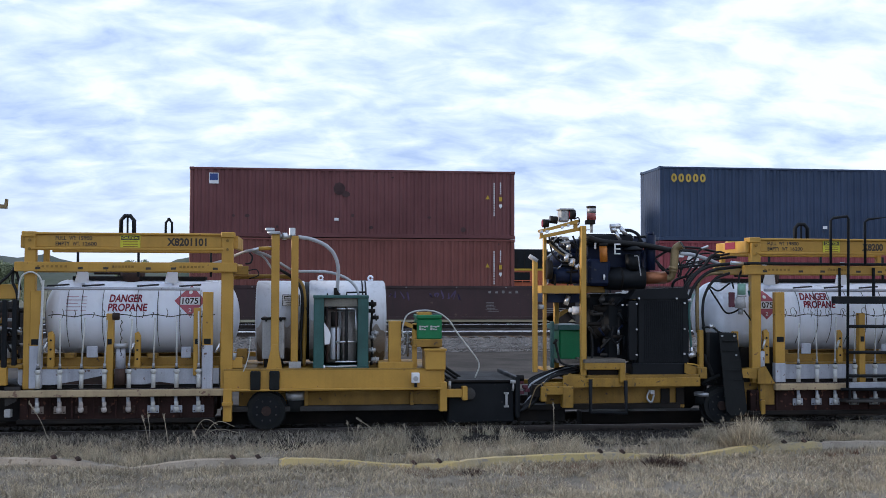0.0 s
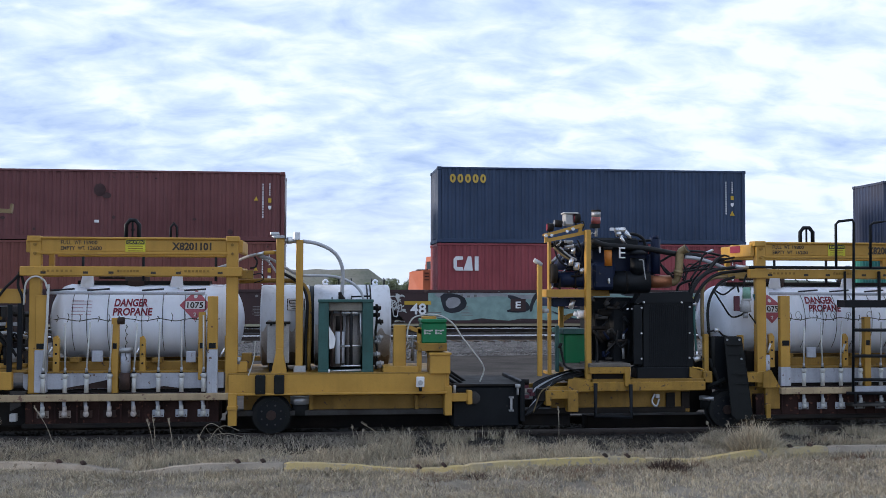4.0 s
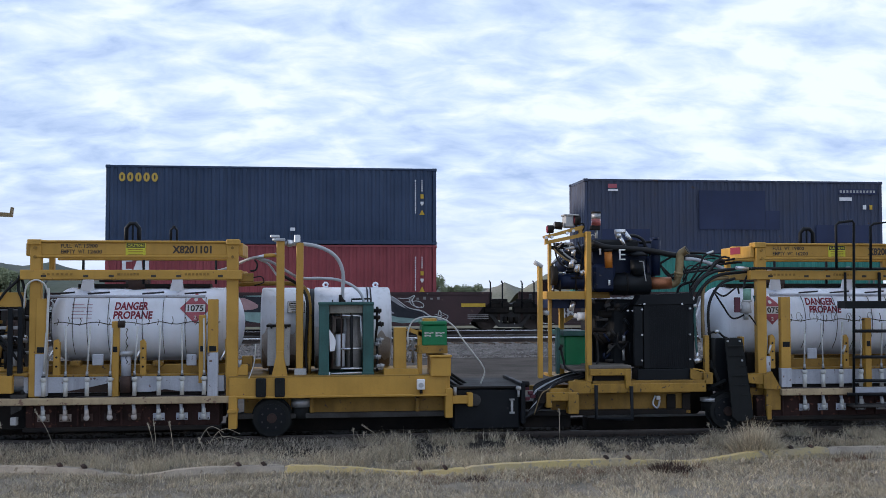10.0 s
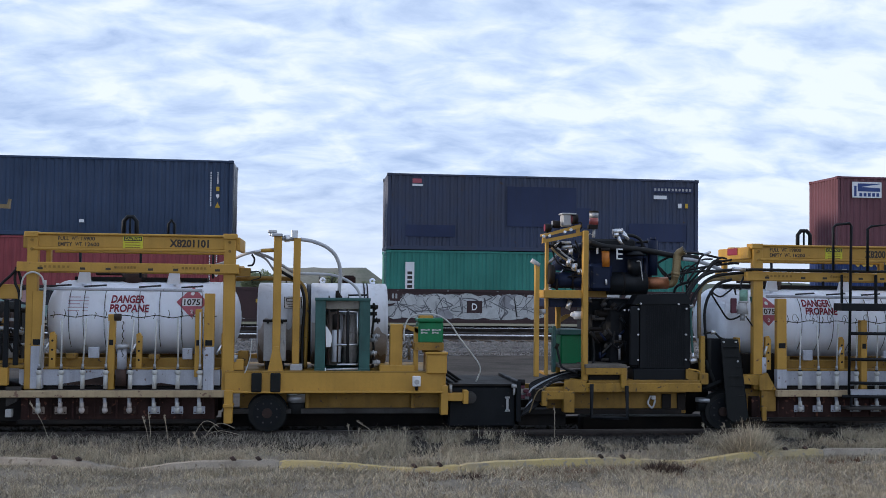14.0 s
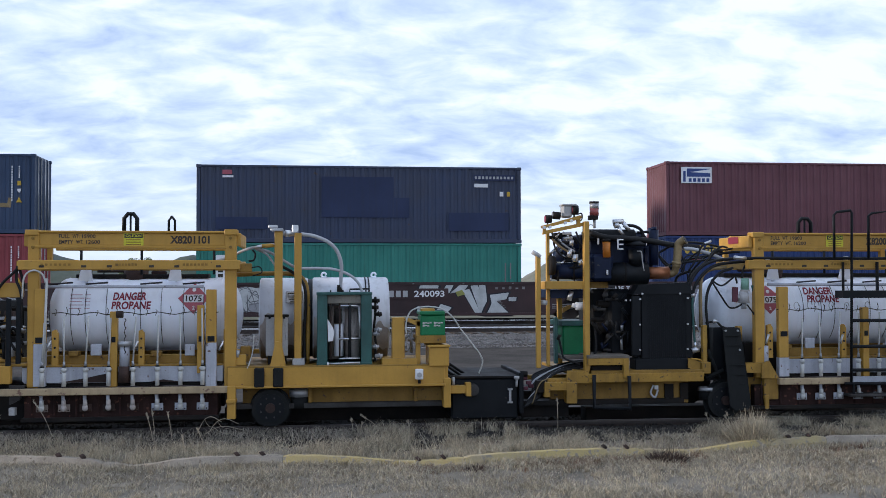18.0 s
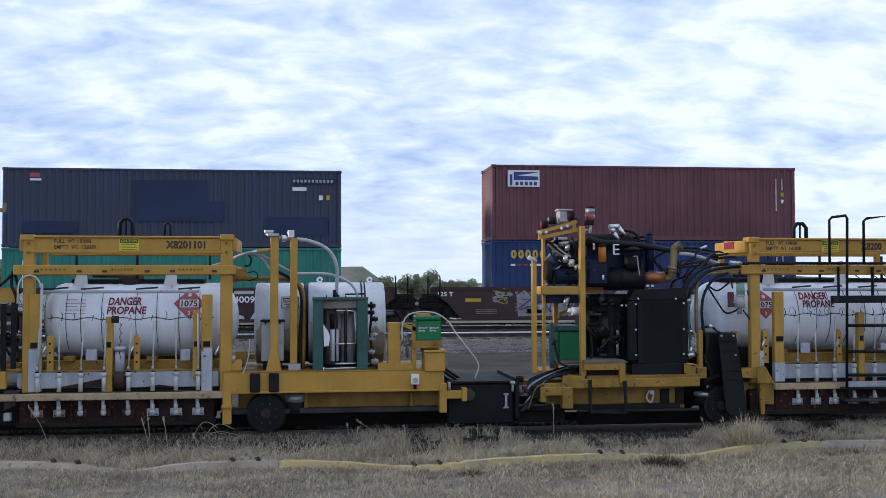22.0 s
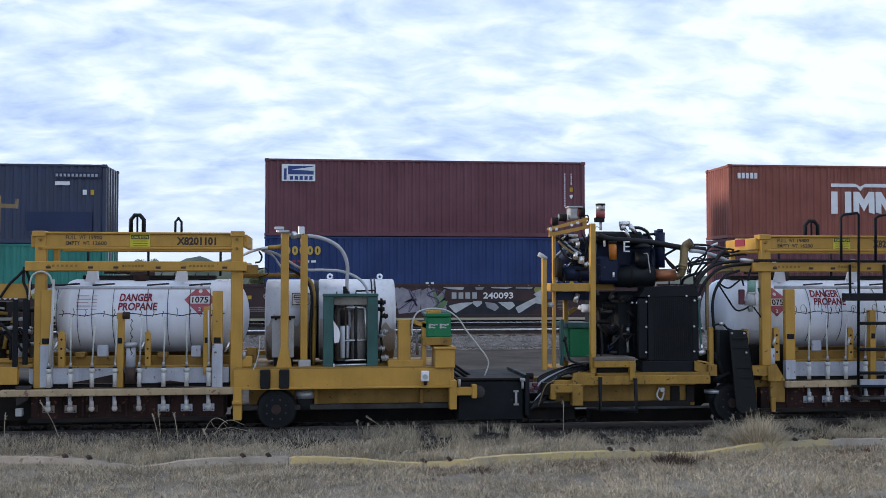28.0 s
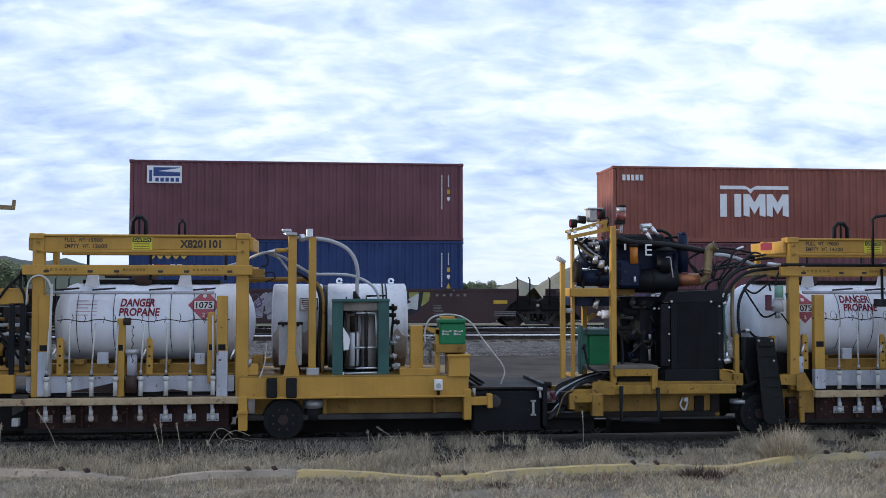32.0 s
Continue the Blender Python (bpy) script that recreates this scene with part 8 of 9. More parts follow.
tube("top_pipe", [(0.467, 14.100, 1.903), (0.466, 14.100, 1.940), (0.712, 14.100, 1.947), (0.720, 14.100, 1.902)], 0.012, HOSE_DARK, vap, smooth=False)
for p in ((0.213, 14.000, 1.934), (0.375, 14.000, 1.934)):
    cyl("top_stub", (p[0], p[1], p[2] - 0.04), p, 0.01, HOSE_DARK, vap, seg=6)
cyl("hose_end", (0.333, 14.100, 1.866), (0.333, 14.100, 2.000), 0.038, DARK, vap, seg=10)
# valve tree on its right side
tree_pts = [(0.793, 13.950, 1.844), (0.794, 13.950, 1.623), (0.779, 13.950, 1.439), (0.801, 13.950, 1.218), (0.787, 13.950, 0.997)]
tube("valve_tree", tree_pts, 0.016, DARK, vap, "dark valve tree", 8)
for p, m in (((0.800, 13.940, 1.793), DARK), ((0.830, 13.940, 1.616), DARK), ((0.786, 13.940, 1.704), DARK), ((0.830, 13.940, 1.409), STEEL), ((0.801, 13.940, 1.358), STEEL), ((0.793, 13.940, 1.189), STEEL), ((0.838, 13.940, 1.071), GREY_BOX)):
    cyl("valve", (p[0] - 0.05, p[1], p[2]), (p[0] + 0.05, p[1], p[2]), 0.026, m, vap, seg=8)
    cyl("valve_handle", (p[0], p[1] - 0.03, p[2] + 0.04), (p[0] + 0.02, p[1] - 0.03, p[2] - 0.04), 0.009, m, vap, seg=6)
# rods beside the tank rack
nb("tool_box", -0.946, -0.816, 14.000, 14.200, 1.011, 1.208, YELLOW_DULL, deck)
nb("rear_rail", -1.183, -0.685, 14.900, 15.000, 1.053, 1.115, YELLOW, deck)
nb("bracket_plate", -1.111, -0.862, 13.820, 13.900, 0.975, 1.112, YELLOW, deck)
tube("trailing_cable", [(-0.775, 14.000, 1.360), (-0.785, 13.950, 1.159), (-0.818, 13.800, 1.011), (-0.840, 13.700, 0.948)], 0.008, PALE_HOSE, deck, seg=5)
cyl("shackle", (-0.964, 13.840, 1.168), (-0.977, 13.840, 1.081), 0.03, STEEL, deck, seg=8)

# ---- the drawbar between the cars ----
draw = thing("drawbar_box", (2.5, NEAR_Y, NEAR_RAIL), "black steel drawbar box with hanging pins", "coupling")
nb("box", 1.786, 2.669, 13.860, 15.200, 0.237, 0.768, BLACK, draw, "", 0.02)
nb("top_sheet", 1.769, 2.675, 13.840, 15.250, 0.769, 0.799, DARK, draw)
nb("left_plate", 2.031, 2.097, 13.800, 13.900, 0.540, 0.702, BLACK, draw)
bm = bmesh.new()
for x0, x1, z0, z1 in ((2.545, 2.573, 0.448, 0.626), (2.527, 2.591, 0.612, 0.634), (2.527, 2.591, 0.440, 0.462)):
    add_box(bm, x0, x1, 13.826, 13.846, z0, z1)
part("latch_bar", bm, GREY_BOX, draw, "pale flanged latch bar")
cyl("boss", (2.062, 13.76, 0.628), (2.062, 13.92, 0.628), 0.075, FLANGE, draw, seg=18)
for a, z0, z1, r in ((918, 705, 690, 0.016), (918, 692, 687, 0.036)):
    x = 2.553 + (a - 906) * 0.0074
    pz0, pz1 = 0.430 + (736 - z0) * 0.0074, 0.430 + (736 - z1) * 0.0074
    cyl("pin", (x, 13.81, pz0), (x, 13.81, pz1), r, GREY_BOX, draw, seg=10)
cyl("pin", (1.800, 13.800, 0.690), (1.800, 13.800, 0.793), 0.022, STEEL, draw, seg=8)
nb("end_plate", 2.675, 2.733, 13.800, 15.200, 0.310, 0.841, BLACK, draw)
cyl("roller", (2.698, 13.840, 0.823), (2.788, 13.840, 0.822), 0.04, DARK, draw, seg=12)
for k, (p, q, r_) in enumerate((((1.739, 13.900, 0.932), (2.028, 14.200, 0.739), (2.212, 14.300, 0.698)), ((1.729, 14.000, 0.865), (1.915, 14.100, 0.750), (2.082, 14.200, 0.694)), ((1.812, 14.300, 0.930), (2.011, 14.400, 0.798), (2.165, 14.500, 0.711)))):
    tube("air_hose", [p, q, r_], 0.02, HOSE_DARK, draw, seg=8)

# ---- the engine car ----
eng = thing("engine_car", (4.2, NEAR_Y, NEAR_RAIL), "yellow work car with a diesel engine and light tower", "rail work car")
nb("deck_beam", 3.588, 5.167, 13.724, 13.840, 0.701, 0.820, YELLOW_DIMMED, eng)
nb("deck_beam", 3.841, 5.775, 15.340, 15.440, 0.545, 0.678, YELLOW, eng)
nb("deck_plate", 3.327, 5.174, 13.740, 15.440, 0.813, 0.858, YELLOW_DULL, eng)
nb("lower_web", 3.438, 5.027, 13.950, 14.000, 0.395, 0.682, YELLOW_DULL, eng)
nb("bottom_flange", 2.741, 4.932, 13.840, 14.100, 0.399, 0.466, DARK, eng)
# dark blocks added for the shadow and clutter below the nose
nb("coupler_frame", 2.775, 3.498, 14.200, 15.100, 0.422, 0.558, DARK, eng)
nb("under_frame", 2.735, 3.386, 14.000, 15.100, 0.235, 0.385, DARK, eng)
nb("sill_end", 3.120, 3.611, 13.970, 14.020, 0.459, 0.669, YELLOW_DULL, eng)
nb("web_plate", 4.688, 4.812, 13.920, 13.950, 0.444, 0.655, DARK, eng)
nb("web_plate", 4.901, 5.016, 13.920, 13.950, 0.441, 0.668, DARK, eng)
nb("nose_frame", 3.043, 3.346, 13.760, 13.860, 0.698, 0.765, YELLOW_DIMMED, eng)
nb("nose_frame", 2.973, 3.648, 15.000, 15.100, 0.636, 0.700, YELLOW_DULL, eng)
nb("nose_bracket", 3.000, 3.421, 13.700, 13.840, 0.608, 0.718, YELLOW_DIMMED, eng)
nb("nose_leg", 3.284, 3.426, 13.694, 13.835, 0.438, 0.710, YELLOW_DIMMED, eng)
nb("nose_leg", 2.991, 3.065, 13.694, 13.835, 0.523, 0.714, YELLOW_DIMMED, eng)
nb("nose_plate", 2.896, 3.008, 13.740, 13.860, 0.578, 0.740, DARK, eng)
prism("front_wing", [(3.29, 0.77), (3.63, 0.76), (3.63, 0.85), (3.39, 0.88)], 13.74, 13.80, YELLOW_DIMMED, eng)
nb("nose_step", 3.294, 3.596, 13.730, 13.738, 0.698, 0.853, YELLOW_DIMMED, eng)
# another added dark block, filling the black shade beneath this car
nb("centre_sill", 3.735, 5.516, 14.450, 14.750, 0.122, 0.294, DARK, eng)
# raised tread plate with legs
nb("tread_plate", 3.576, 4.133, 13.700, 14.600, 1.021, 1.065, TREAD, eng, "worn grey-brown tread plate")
nb("tread_edge", 3.576, 4.132, 13.700, 13.760, 0.932, 1.021, YELLOW_DIMMED, eng)
nb("tread_leg", 4.054, 4.129, 13.694, 13.775, 0.760, 1.012, YELLOW_DIMMED, eng)
nb("tread_panel", 3.647, 4.092, 13.800, 13.840, 0.812, 0.924, DARK, eng)
nb("platform", 3.287, 3.641, 13.950, 14.600, 1.000, 1.045, TREAD, eng)
# black guard hoop under the deck
tube("guard_hoop", [(3.647, 13.660, 0.812), (3.644, 13.660, 0.386), (4.130, 13.660, 0.363), (4.119, 13.660, 0.792)], 0.028, BLACK, eng, "black tube guard hoop", 8, False)
# hook and chain on the web
tube("chain_hook", [(4.525, 13.900, 0.645), (4.485, 13.900, 0.540), (4.540, 13.880, 0.481), (4.580, 13.880, 0.586)], 0.014, CHROME, eng, seg=6)
nb("hook_plate", 4.534, 4.588, 13.880, 13.920, 0.586, 0.639, WHITE_MARK, eng)
# light tower
for x0, x1, y0, y1, z0, z1 in ((2.909, 2.970, 13.800, 13.870, 0.897, 2.383), (3.092, 3.136, 14.000, 14.060, 0.909, 2.722), (3.416, 3.482, 14.750, 14.820, 0.847, 1.928), (3.556, 3.626, 13.780, 13.880, 0.803, 2.834), (3.990, 4.041, 14.700, 14.760, 0.988, 1.704)):
    nb("tower_post", x0, x1, y0, y1, z0, z1, YELLOW, eng)
tube("post_cap", [(2.861, 13.820, 2.428), (2.914, 13.820, 2.399), (2.967, 13.820, 2.361)], 0.03, GREY_BOX, eng, "grey pipe cap", 8, False)
nb("tower_shelf", 3.038, 3.565, 13.840, 14.250, 1.935, 2.040, YELLOW, eng)
nb("tower_shelf", 3.261, 3.761, 14.600, 14.700, 1.945, 2.024, YELLOW_DULL, eng)
nb("tower_beam", 3.683, 3.998, 14.200, 14.300, 1.946, 2.031, YELLOW_DULL, eng)
for dy in (0.0, 0.45):
    sx, sz = 0.22 * dy, 0.05 * dy
    prism("top_rack", [(3.02 + sx, 2.74 + sz), (3.03 + sx, 2.78 + sz), (3.52 + sx, 2.92 + sz), (3.53 + sx, 2.87 + sz)], 13.86 + dy, 13.92 + dy, YELLOW, eng)
prism("top_rack", [(3.02, 2.66), (3.03, 2.71), (3.60, 2.83), (3.59, 2.78)], 13.86, 13.94, YELLOW, eng)
prism("rack_tie", [(3.02, 2.67), (3.02, 2.77), (3.06, 2.78), (3.06, 2.68)], 13.87, 13.91, YELLOW, eng)
prism("rack_tie", [(3.48, 2.80), (3.48, 2.89), (3.53, 2.90), (3.53, 2.81)], 13.88, 13.91, YELLOW, eng)
for x, z in ((3.08, 2.765), (3.52, 2.885)):
    nb("rack_cross_bar", x, x + 0.04, 13.91, 14.31, z, z + 0.035, YELLOW_DULL, eng)
for p in ((3.031, 13.860, 2.753), (3.105, 13.850, 2.760), (3.313, 13.850, 2.814), (3.397, 13.850, 2.844)):
    cyl("rack_lamp", (p[0], p[1] - 0.03, p[2]), (p[0], p[1] + 0.01, p[2]), 0.02, CHROME, eng, seg=10)
for p, r in (((3.098, 13.950, 2.871), 0.055), ((3.462, 13.950, 2.995), 0.065)):
    f = cyl("floodlight", (p[0] - 0.03, p[1], p[2]), (p[0] + 0.05, p[1], p[2]), r, DARK, eng, "dark round floodlight", seg=18)
    cyl("lens", (p[0] - 0.036, p[1], p[2]), (p[0] - 0.03, p[1], p[2]), r * 0.85, RED_LETTER, f, seg=18)
    cyl("lamp_foot", (p[0], p[1], p[2] - r - 0.05), (p[0], p[1], p[2] - r + 0.02), 0.012, DARK, f, seg=6)
p = (3.229, 13.950, 2.925)
f = cyl("floodlight", (p[0] - 0.06, p[1], p[2]), (p[0] + 0.04, p[1], p[2] - 0.01), 0.05, DARK, eng, "dark round floodlight", seg=18)
cyl("lens", (p[0] - 0.066, p[1], p[2]), (p[0] - 0.06, p[1], p[2]), 0.044, STEEL, f, seg=18)
nb("lamp_housing", 3.300, 3.430, 13.920, 14.080, 2.893, 3.060, GREY_BOX, eng, "grey lamp housing", 0.02)
nb("lamp_lip", 3.288, 3.488, 13.900, 14.100, 3.051, 3.074, GREY_BOX, eng)
tube("lamp_cable", [(3.500, 13.950, 2.934), (3.562, 13.950, 2.950), (3.569, 13.950, 2.874), (3.515, 13.950, 2.828)], 0.009, HOSE_DARK, eng, seg=6)
# beacon
nb("beacon_base", 3.692, 3.809, 14.000, 14.120, 2.870, 2.931, DARK, eng)
cyl("beacon_lens", (3.767, 14.060, 2.927), (3.768, 14.060, 3.022), 0.062, GLASS_RED, eng, "red strobe beacon lens", seg=18)
cyl("beacon_band", (3.768, 14.060, 3.022), (3.768, 14.060, 3.094), 0.062, STEEL, eng, "bright beacon band", seg=18)
cyl("beacon_cap", (3.768, 14.060, 3.094), (3.768, 14.060, 3.119), 0.066, DARK, eng, seg=18)
cyl("beacon_stem", (3.769, 14.060, 2.758), (3.770, 14.060, 2.873), 0.02, GREY_BOX, eng, seg=8)
tube("beacon_wire", [(3.764, 14.040, 2.788), (3.701, 14.040, 2.803), (3.685, 14.040, 2.742)], 0.006, PALE_HOSE, eng, seg=5)
# engine block: stacked dark castings
nb("engine_block", 3.716, 4.573, 14.250, 15.000, 2.023, 2.707, NAVY, eng, "navy blue engine casting", 0.05)
nb("valve_cover", 3.693, 4.371, 14.100, 14.500, 2.592, 2.746, BLACK, eng, "", 0.03)
nb("side_casting", 3.711, 4.021, 14.000, 14.400, 2.039, 2.405, NAVY, eng, "", 0.04)
cyl("air_cleaner", (3.986, 14.150, 2.139), (4.518, 14.150, 2.138), 0.155, BLACK, eng, "black air cleaner drum", seg=28)
cyl("cleaner_band", (4.168, 14.150, 2.139), (4.200, 14.150, 2.139), 0.16, DARK, eng, seg=28)
cyl("air_intake", (4.352, 14.100, 2.254), (4.354, 14.100, 2.470), 0.095, BLACK, eng, "black intake drum", seg=20)
cyl("intake_cap", (4.355, 14.100, 2.524), (4.355, 14.100, 2.585), 0.155, BLACK, eng, seg=24, r2=0.07)
cyl("intake_knob", (4.355, 14.100, 2.578), (4.356, 14.100, 2.624), 0.05, BLACK, eng, seg=16)
cyl("oil_filter", (4.639, 14.200, 2.255), (4.644, 14.200, 2.738), 0.066, NAVY, eng, "navy blue upright filter", seg=18)
cyl("filter_head", (4.644, 14.200, 2.738), (4.645, 14.200, 2.785), 0.04, NAVY, eng, seg=12)
nb("intake_side", 4.522, 4.639, 14.200, 14.500, 2.178, 2.527, NAVY, eng, "", 0.03)
cyl("fuel_filter", (3.922, 14.000, 2.359), (3.916, 14.000, 2.573), 0.052, ORANGE, eng, "orange fuel filter", seg=16)
cyl("filter_head", (3.916, 14.000, 2.573), (3.916, 14.000, 2.611), 0.06, DARK, eng, seg=16)
x0, x1, y0, y1, z0, z1 = 4.049, 4.071, 13.930, 13.945, 2.461, 2.607
nb("white_bracket", x0, x1, y0, y1, z0, z1, WHITE_MARK, eng)
for k in range(3):
    nb("white_bracket", x0, x0 + 0.088, y0, y1, z1 - 0.018 - 0.064 * k, z1 - 0.064 * k, WHITE_MARK, eng)
nb("white_clip", 3.815, 3.838, 14.060, 14.100, 2.536, 2.621, WHITE_MARK, eng)
# thin pale tube drawn for the bright highlight on the drum
tube("white_pipe", [(4.341, 13.980, 2.443), (4.396, 13.980, 2.435), (4.410, 13.980, 2.328), (4.433, 13.980, 2.176)], 0.008, GREY_BOX, eng, seg=6)
cyl("white_plug", (3.922, 13.980, 2.122), (3.923, 13.980, 2.191), 0.014, WHITE_MARK, eng, seg=8)
# horn-like fittings on the engine top
for p, q, r in (((4.041, 14.100, 2.846), (4.183, 14.100, 2.855), 0.035), ((4.119, 14.100, 2.777), (4.182, 14.100, 2.654), 0.026), ((4.183, 14.100, 2.839), (4.262, 14.100, 2.732), 0.03), ((4.056, 14.100, 2.792), (4.120, 14.100, 2.808), 0.04)):
    cyl("bright_elbow", p, q, r, CHROME, eng, seg=10)
tube("top_hose", [(4.212, 14.200, 2.798), (4.356, 14.200, 2.799), (4.468, 14.200, 2.737), (4.499, 14.200, 2.628)], 0.022, HOSE_DARK, eng, seg=8)
tube("top_hose", [(3.724, 14.100, 2.699), (3.922, 14.050, 2.636), (4.198, 14.050, 2.621), (4.530, 14.100, 2.594), (4.906, 14.150, 2.534), (5.287, 14.200, 2.506)], 0.038, HOSE_DARK, eng, seg=8)
tube("top_hose", [(4.434, 14.300, 2.711), (4.677, 14.300, 2.711), (4.594, 14.300, 2.531), (4.770, 14.300, 2.367), (4.931, 14.300, 2.210)], 0.018, HOSE_DARK, eng, seg=8)
tube("top_hose", [(4.635, 14.300, 2.586), (4.706, 14.250, 2.443), (4.784, 14.200, 2.286), (4.928, 14.200, 2.193)], 0.016, HOSE_DARK, eng, seg=8)
cyl("breather", (4.677, 14.400, 2.700), (4.677, 14.400, 2.779), 0.05, NAVY, eng, seg=12)
# alternator group at the tower
for p, q, r, m in (((3.173, 14.100, 2.177), (3.618, 14.100, 2.177), 0.11, NAVY), ((3.267, 14.300, 2.411), (3.663, 14.300, 2.381), 0.10, NAVY), ((3.120, 14.000, 2.252), (3.198, 14.000, 2.252), 0.13, DARK), ((3.418, 14.400, 2.531), (3.706, 14.400, 2.571), 0.12, NAVY), ((3.224, 14.050, 2.063), (3.255, 14.050, 2.162), 0.03, DARK), ((3.472, 14.050, 2.062), (3.473, 14.050, 2.161), 0.03, DARK)):
    cyl("engine_accessory", p, q, r, m, eng, seg=18)
for p, q, r in (((3.390, 13.960, 2.357), (3.406, 13.960, 2.464), 0.035), ((3.467, 13.960, 2.297), (3.483, 13.960, 2.403), 0.045), ((3.511, 13.950, 2.282), (3.573, 13.950, 2.297), 0.04), ((3.299, 13.960, 2.675), (3.423, 13.960, 2.676), 0.022), ((3.314, 13.960, 2.615), (3.438, 13.960, 2.623), 0.022), ((3.422, 13.960, 2.517), (3.430, 13.960, 2.600), 0.032), ((3.206, 13.960, 2.630), (3.269, 13.960, 2.691), 0.02)):
    cyl("bright_fitting", p, q, r, CHROME, eng, seg=10)
for a in range(3):
    d = 0.04 * a
    tube("oil_line", [((3.164, 13.980, 2.608)[0] + d, 13.98, (3.164, 13.980, 2.608)[2]), ((3.267, 13.960, 2.509)[0] + d, 13.96, (3.267, 13.960, 2.509)[2]), ((3.391, 13.960, 2.433)[0] + d, 13.96, (3.391, 13.960, 2.433)[2])], 0.016, (TAN_PIPE, HOSE_DARK, STEEL)[a], eng, seg=6)
for pts in ([(3.495, 14.000, 2.708), (3.552, 13.980, 2.556), (3.535, 13.980, 2.404), (3.596, 13.980, 2.267)], [(3.192, 14.100, 2.697), (3.215, 14.000, 2.480), (3.322, 14.000, 2.366), (3.477, 14.000, 2.328)], [(3.472, 13.970, 2.631), (3.580, 13.970, 2.479), (3.516, 13.970, 2.327)]):
    tube("oil_line", pts, 0.012, HOSE_DARK, eng, seg=6)
# small pipework crowded between the tower posts and on the engine's side
rc = random.Random(33)
for k in range(44):
    if k < 24:
        x0, z0, y0 = rc.uniform(3.185, 3.589), rc.uniform(2.085, 2.693), rc.uniform(13.96, 14.1)
        mat = rc.choice((NAVY, DARK, DARK, CHROME, STEEL, BLACK))
    else:
        x0, z0, y0 = rc.uniform(3.749, 4.254), rc.uniform(1.068, 1.870), rc.uniform(14.0, 14.12)
        mat = rc.choice((DARK, BLACK, BLACK, NAVY, FLANGE))
    d = rc.choice(((1, 0), (0, 1), (0.7, 0.7), (0.6, -0.8)))
    l = rc.uniform(0.03, 0.11)
    cyl("pipe_fitting", (x0 - d[0] * l, y0, z0 - d[1] * l), (x0 + d[0] * l, y0, z0 + d[1] * l), rc.uniform(0.008, 0.028), mat, eng, seg=8)
# below the shelf
for p, q, r, m in (((3.384, 13.950, 1.783), (3.423, 13.950, 1.904), 0.035, CHROME), ((3.476, 13.950, 1.707), (3.584, 13.950, 1.707), 0.055, WHITE_MARK), ((3.430, 13.950, 1.722), (3.491, 13.950, 1.700), 0.03, WHITE_MARK), ((3.025, 13.860, 1.726), (3.026, 13.860, 1.786), 0.045, GREY_BOX)):
    cyl("fitting", p, q, r, m, eng, seg=10)
prism("gusset", [(3.40, 1.60), (3.57, 1.71), (3.48, 1.71), (3.40, 1.67)], 14.38, 14.42, YELLOW_DULL, eng)
nb("shelf_under", 3.149, 3.629, 14.000, 14.800, 1.812, 1.926, NAVY, eng)
nb("flywheel_housing", 3.976, 4.363, 14.120, 15.000, 1.011, 1.931, BLACK, eng, "", 0.05)
nb("dark_casting", 3.798, 4.127, 14.400, 15.100, 1.009, 1.929, BLACK, eng, "", 0.04)
for p, q, r, m in (((3.891, 14.100, 1.832), (3.954, 14.100, 1.870), 0.03, FLANGE), ((3.838, 14.200, 1.715), (4.155, 14.200, 1.745), 0.06, DARK), ((3.820, 14.200, 1.408), (4.153, 14.200, 1.421), 0.08, DARK), ((4.043, 14.200, 1.599), (4.039, 14.200, 1.099), 0.06, DARK), ((4.180, 14.150, 1.715), (4.175, 14.150, 1.101), 0.045, DARK), ((3.927, 14.100, 1.442), (3.966, 14.100, 1.487), 0.03, FLANGE), ((3.949, 14.100, 1.258), (3.965, 14.100, 1.319), 0.028, FLANGE), ((4.140, 14.050, 1.374), (4.140, 14.050, 1.443), 0.02, STEEL), ((4.137, 14.050, 1.107), (4.131, 14.050, 1.290), 0.018, STEEL), ((3.900, 14.100, 1.106), (3.995, 14.100, 1.105), 0.02, FLANGE)):
    cyl("engine_fitting", p, q, r, m, eng, seg=10)
for pts in ([(3.748, 14.100, 1.718), (3.764, 14.050, 1.415), (3.764, 14.000, 1.114), (3.674, 13.900, 1.008)], [(3.652, 13.920, 1.421), (3.653, 13.900, 1.196), (3.636, 13.900, 1.009), (3.584, 13.850, 0.976)], [(3.230, 13.900, 1.290), (3.268, 13.900, 1.125), (3.308, 13.880, 1.014), (3.507, 13.850, 0.947)], [(4.056, 14.000, 1.491), (4.031, 14.000, 1.339), (4.093, 14.000, 1.263), (4.172, 14.000, 1.338)]):
    tube("engine_hose", pts, 0.015, HOSE_DARK, eng, seg=6)
cyl("hose_knob", (3.246, 13.900, 1.327), (3.215, 13.900, 1.260), 0.022, DARK, eng, seg=8)
greenbox = thing("green_tank", (3.479, 14.200, 1.027), "deep green metal tank under the engine shelf", "fuel tank")
nb("body", 3.356, 3.675, 14.200, 14.800, 1.027, 1.440, GREEN, greenbox, "", 0.02)
nb("edge_plate", 3.236, 3.278, 14.150, 14.250, 0.926, 1.551, GREEN_FRAME, greenbox)
nb("lid", 3.329, 3.681, 14.150, 14.850, 1.435, 1.504, GREEN_FRAME, greenbox)
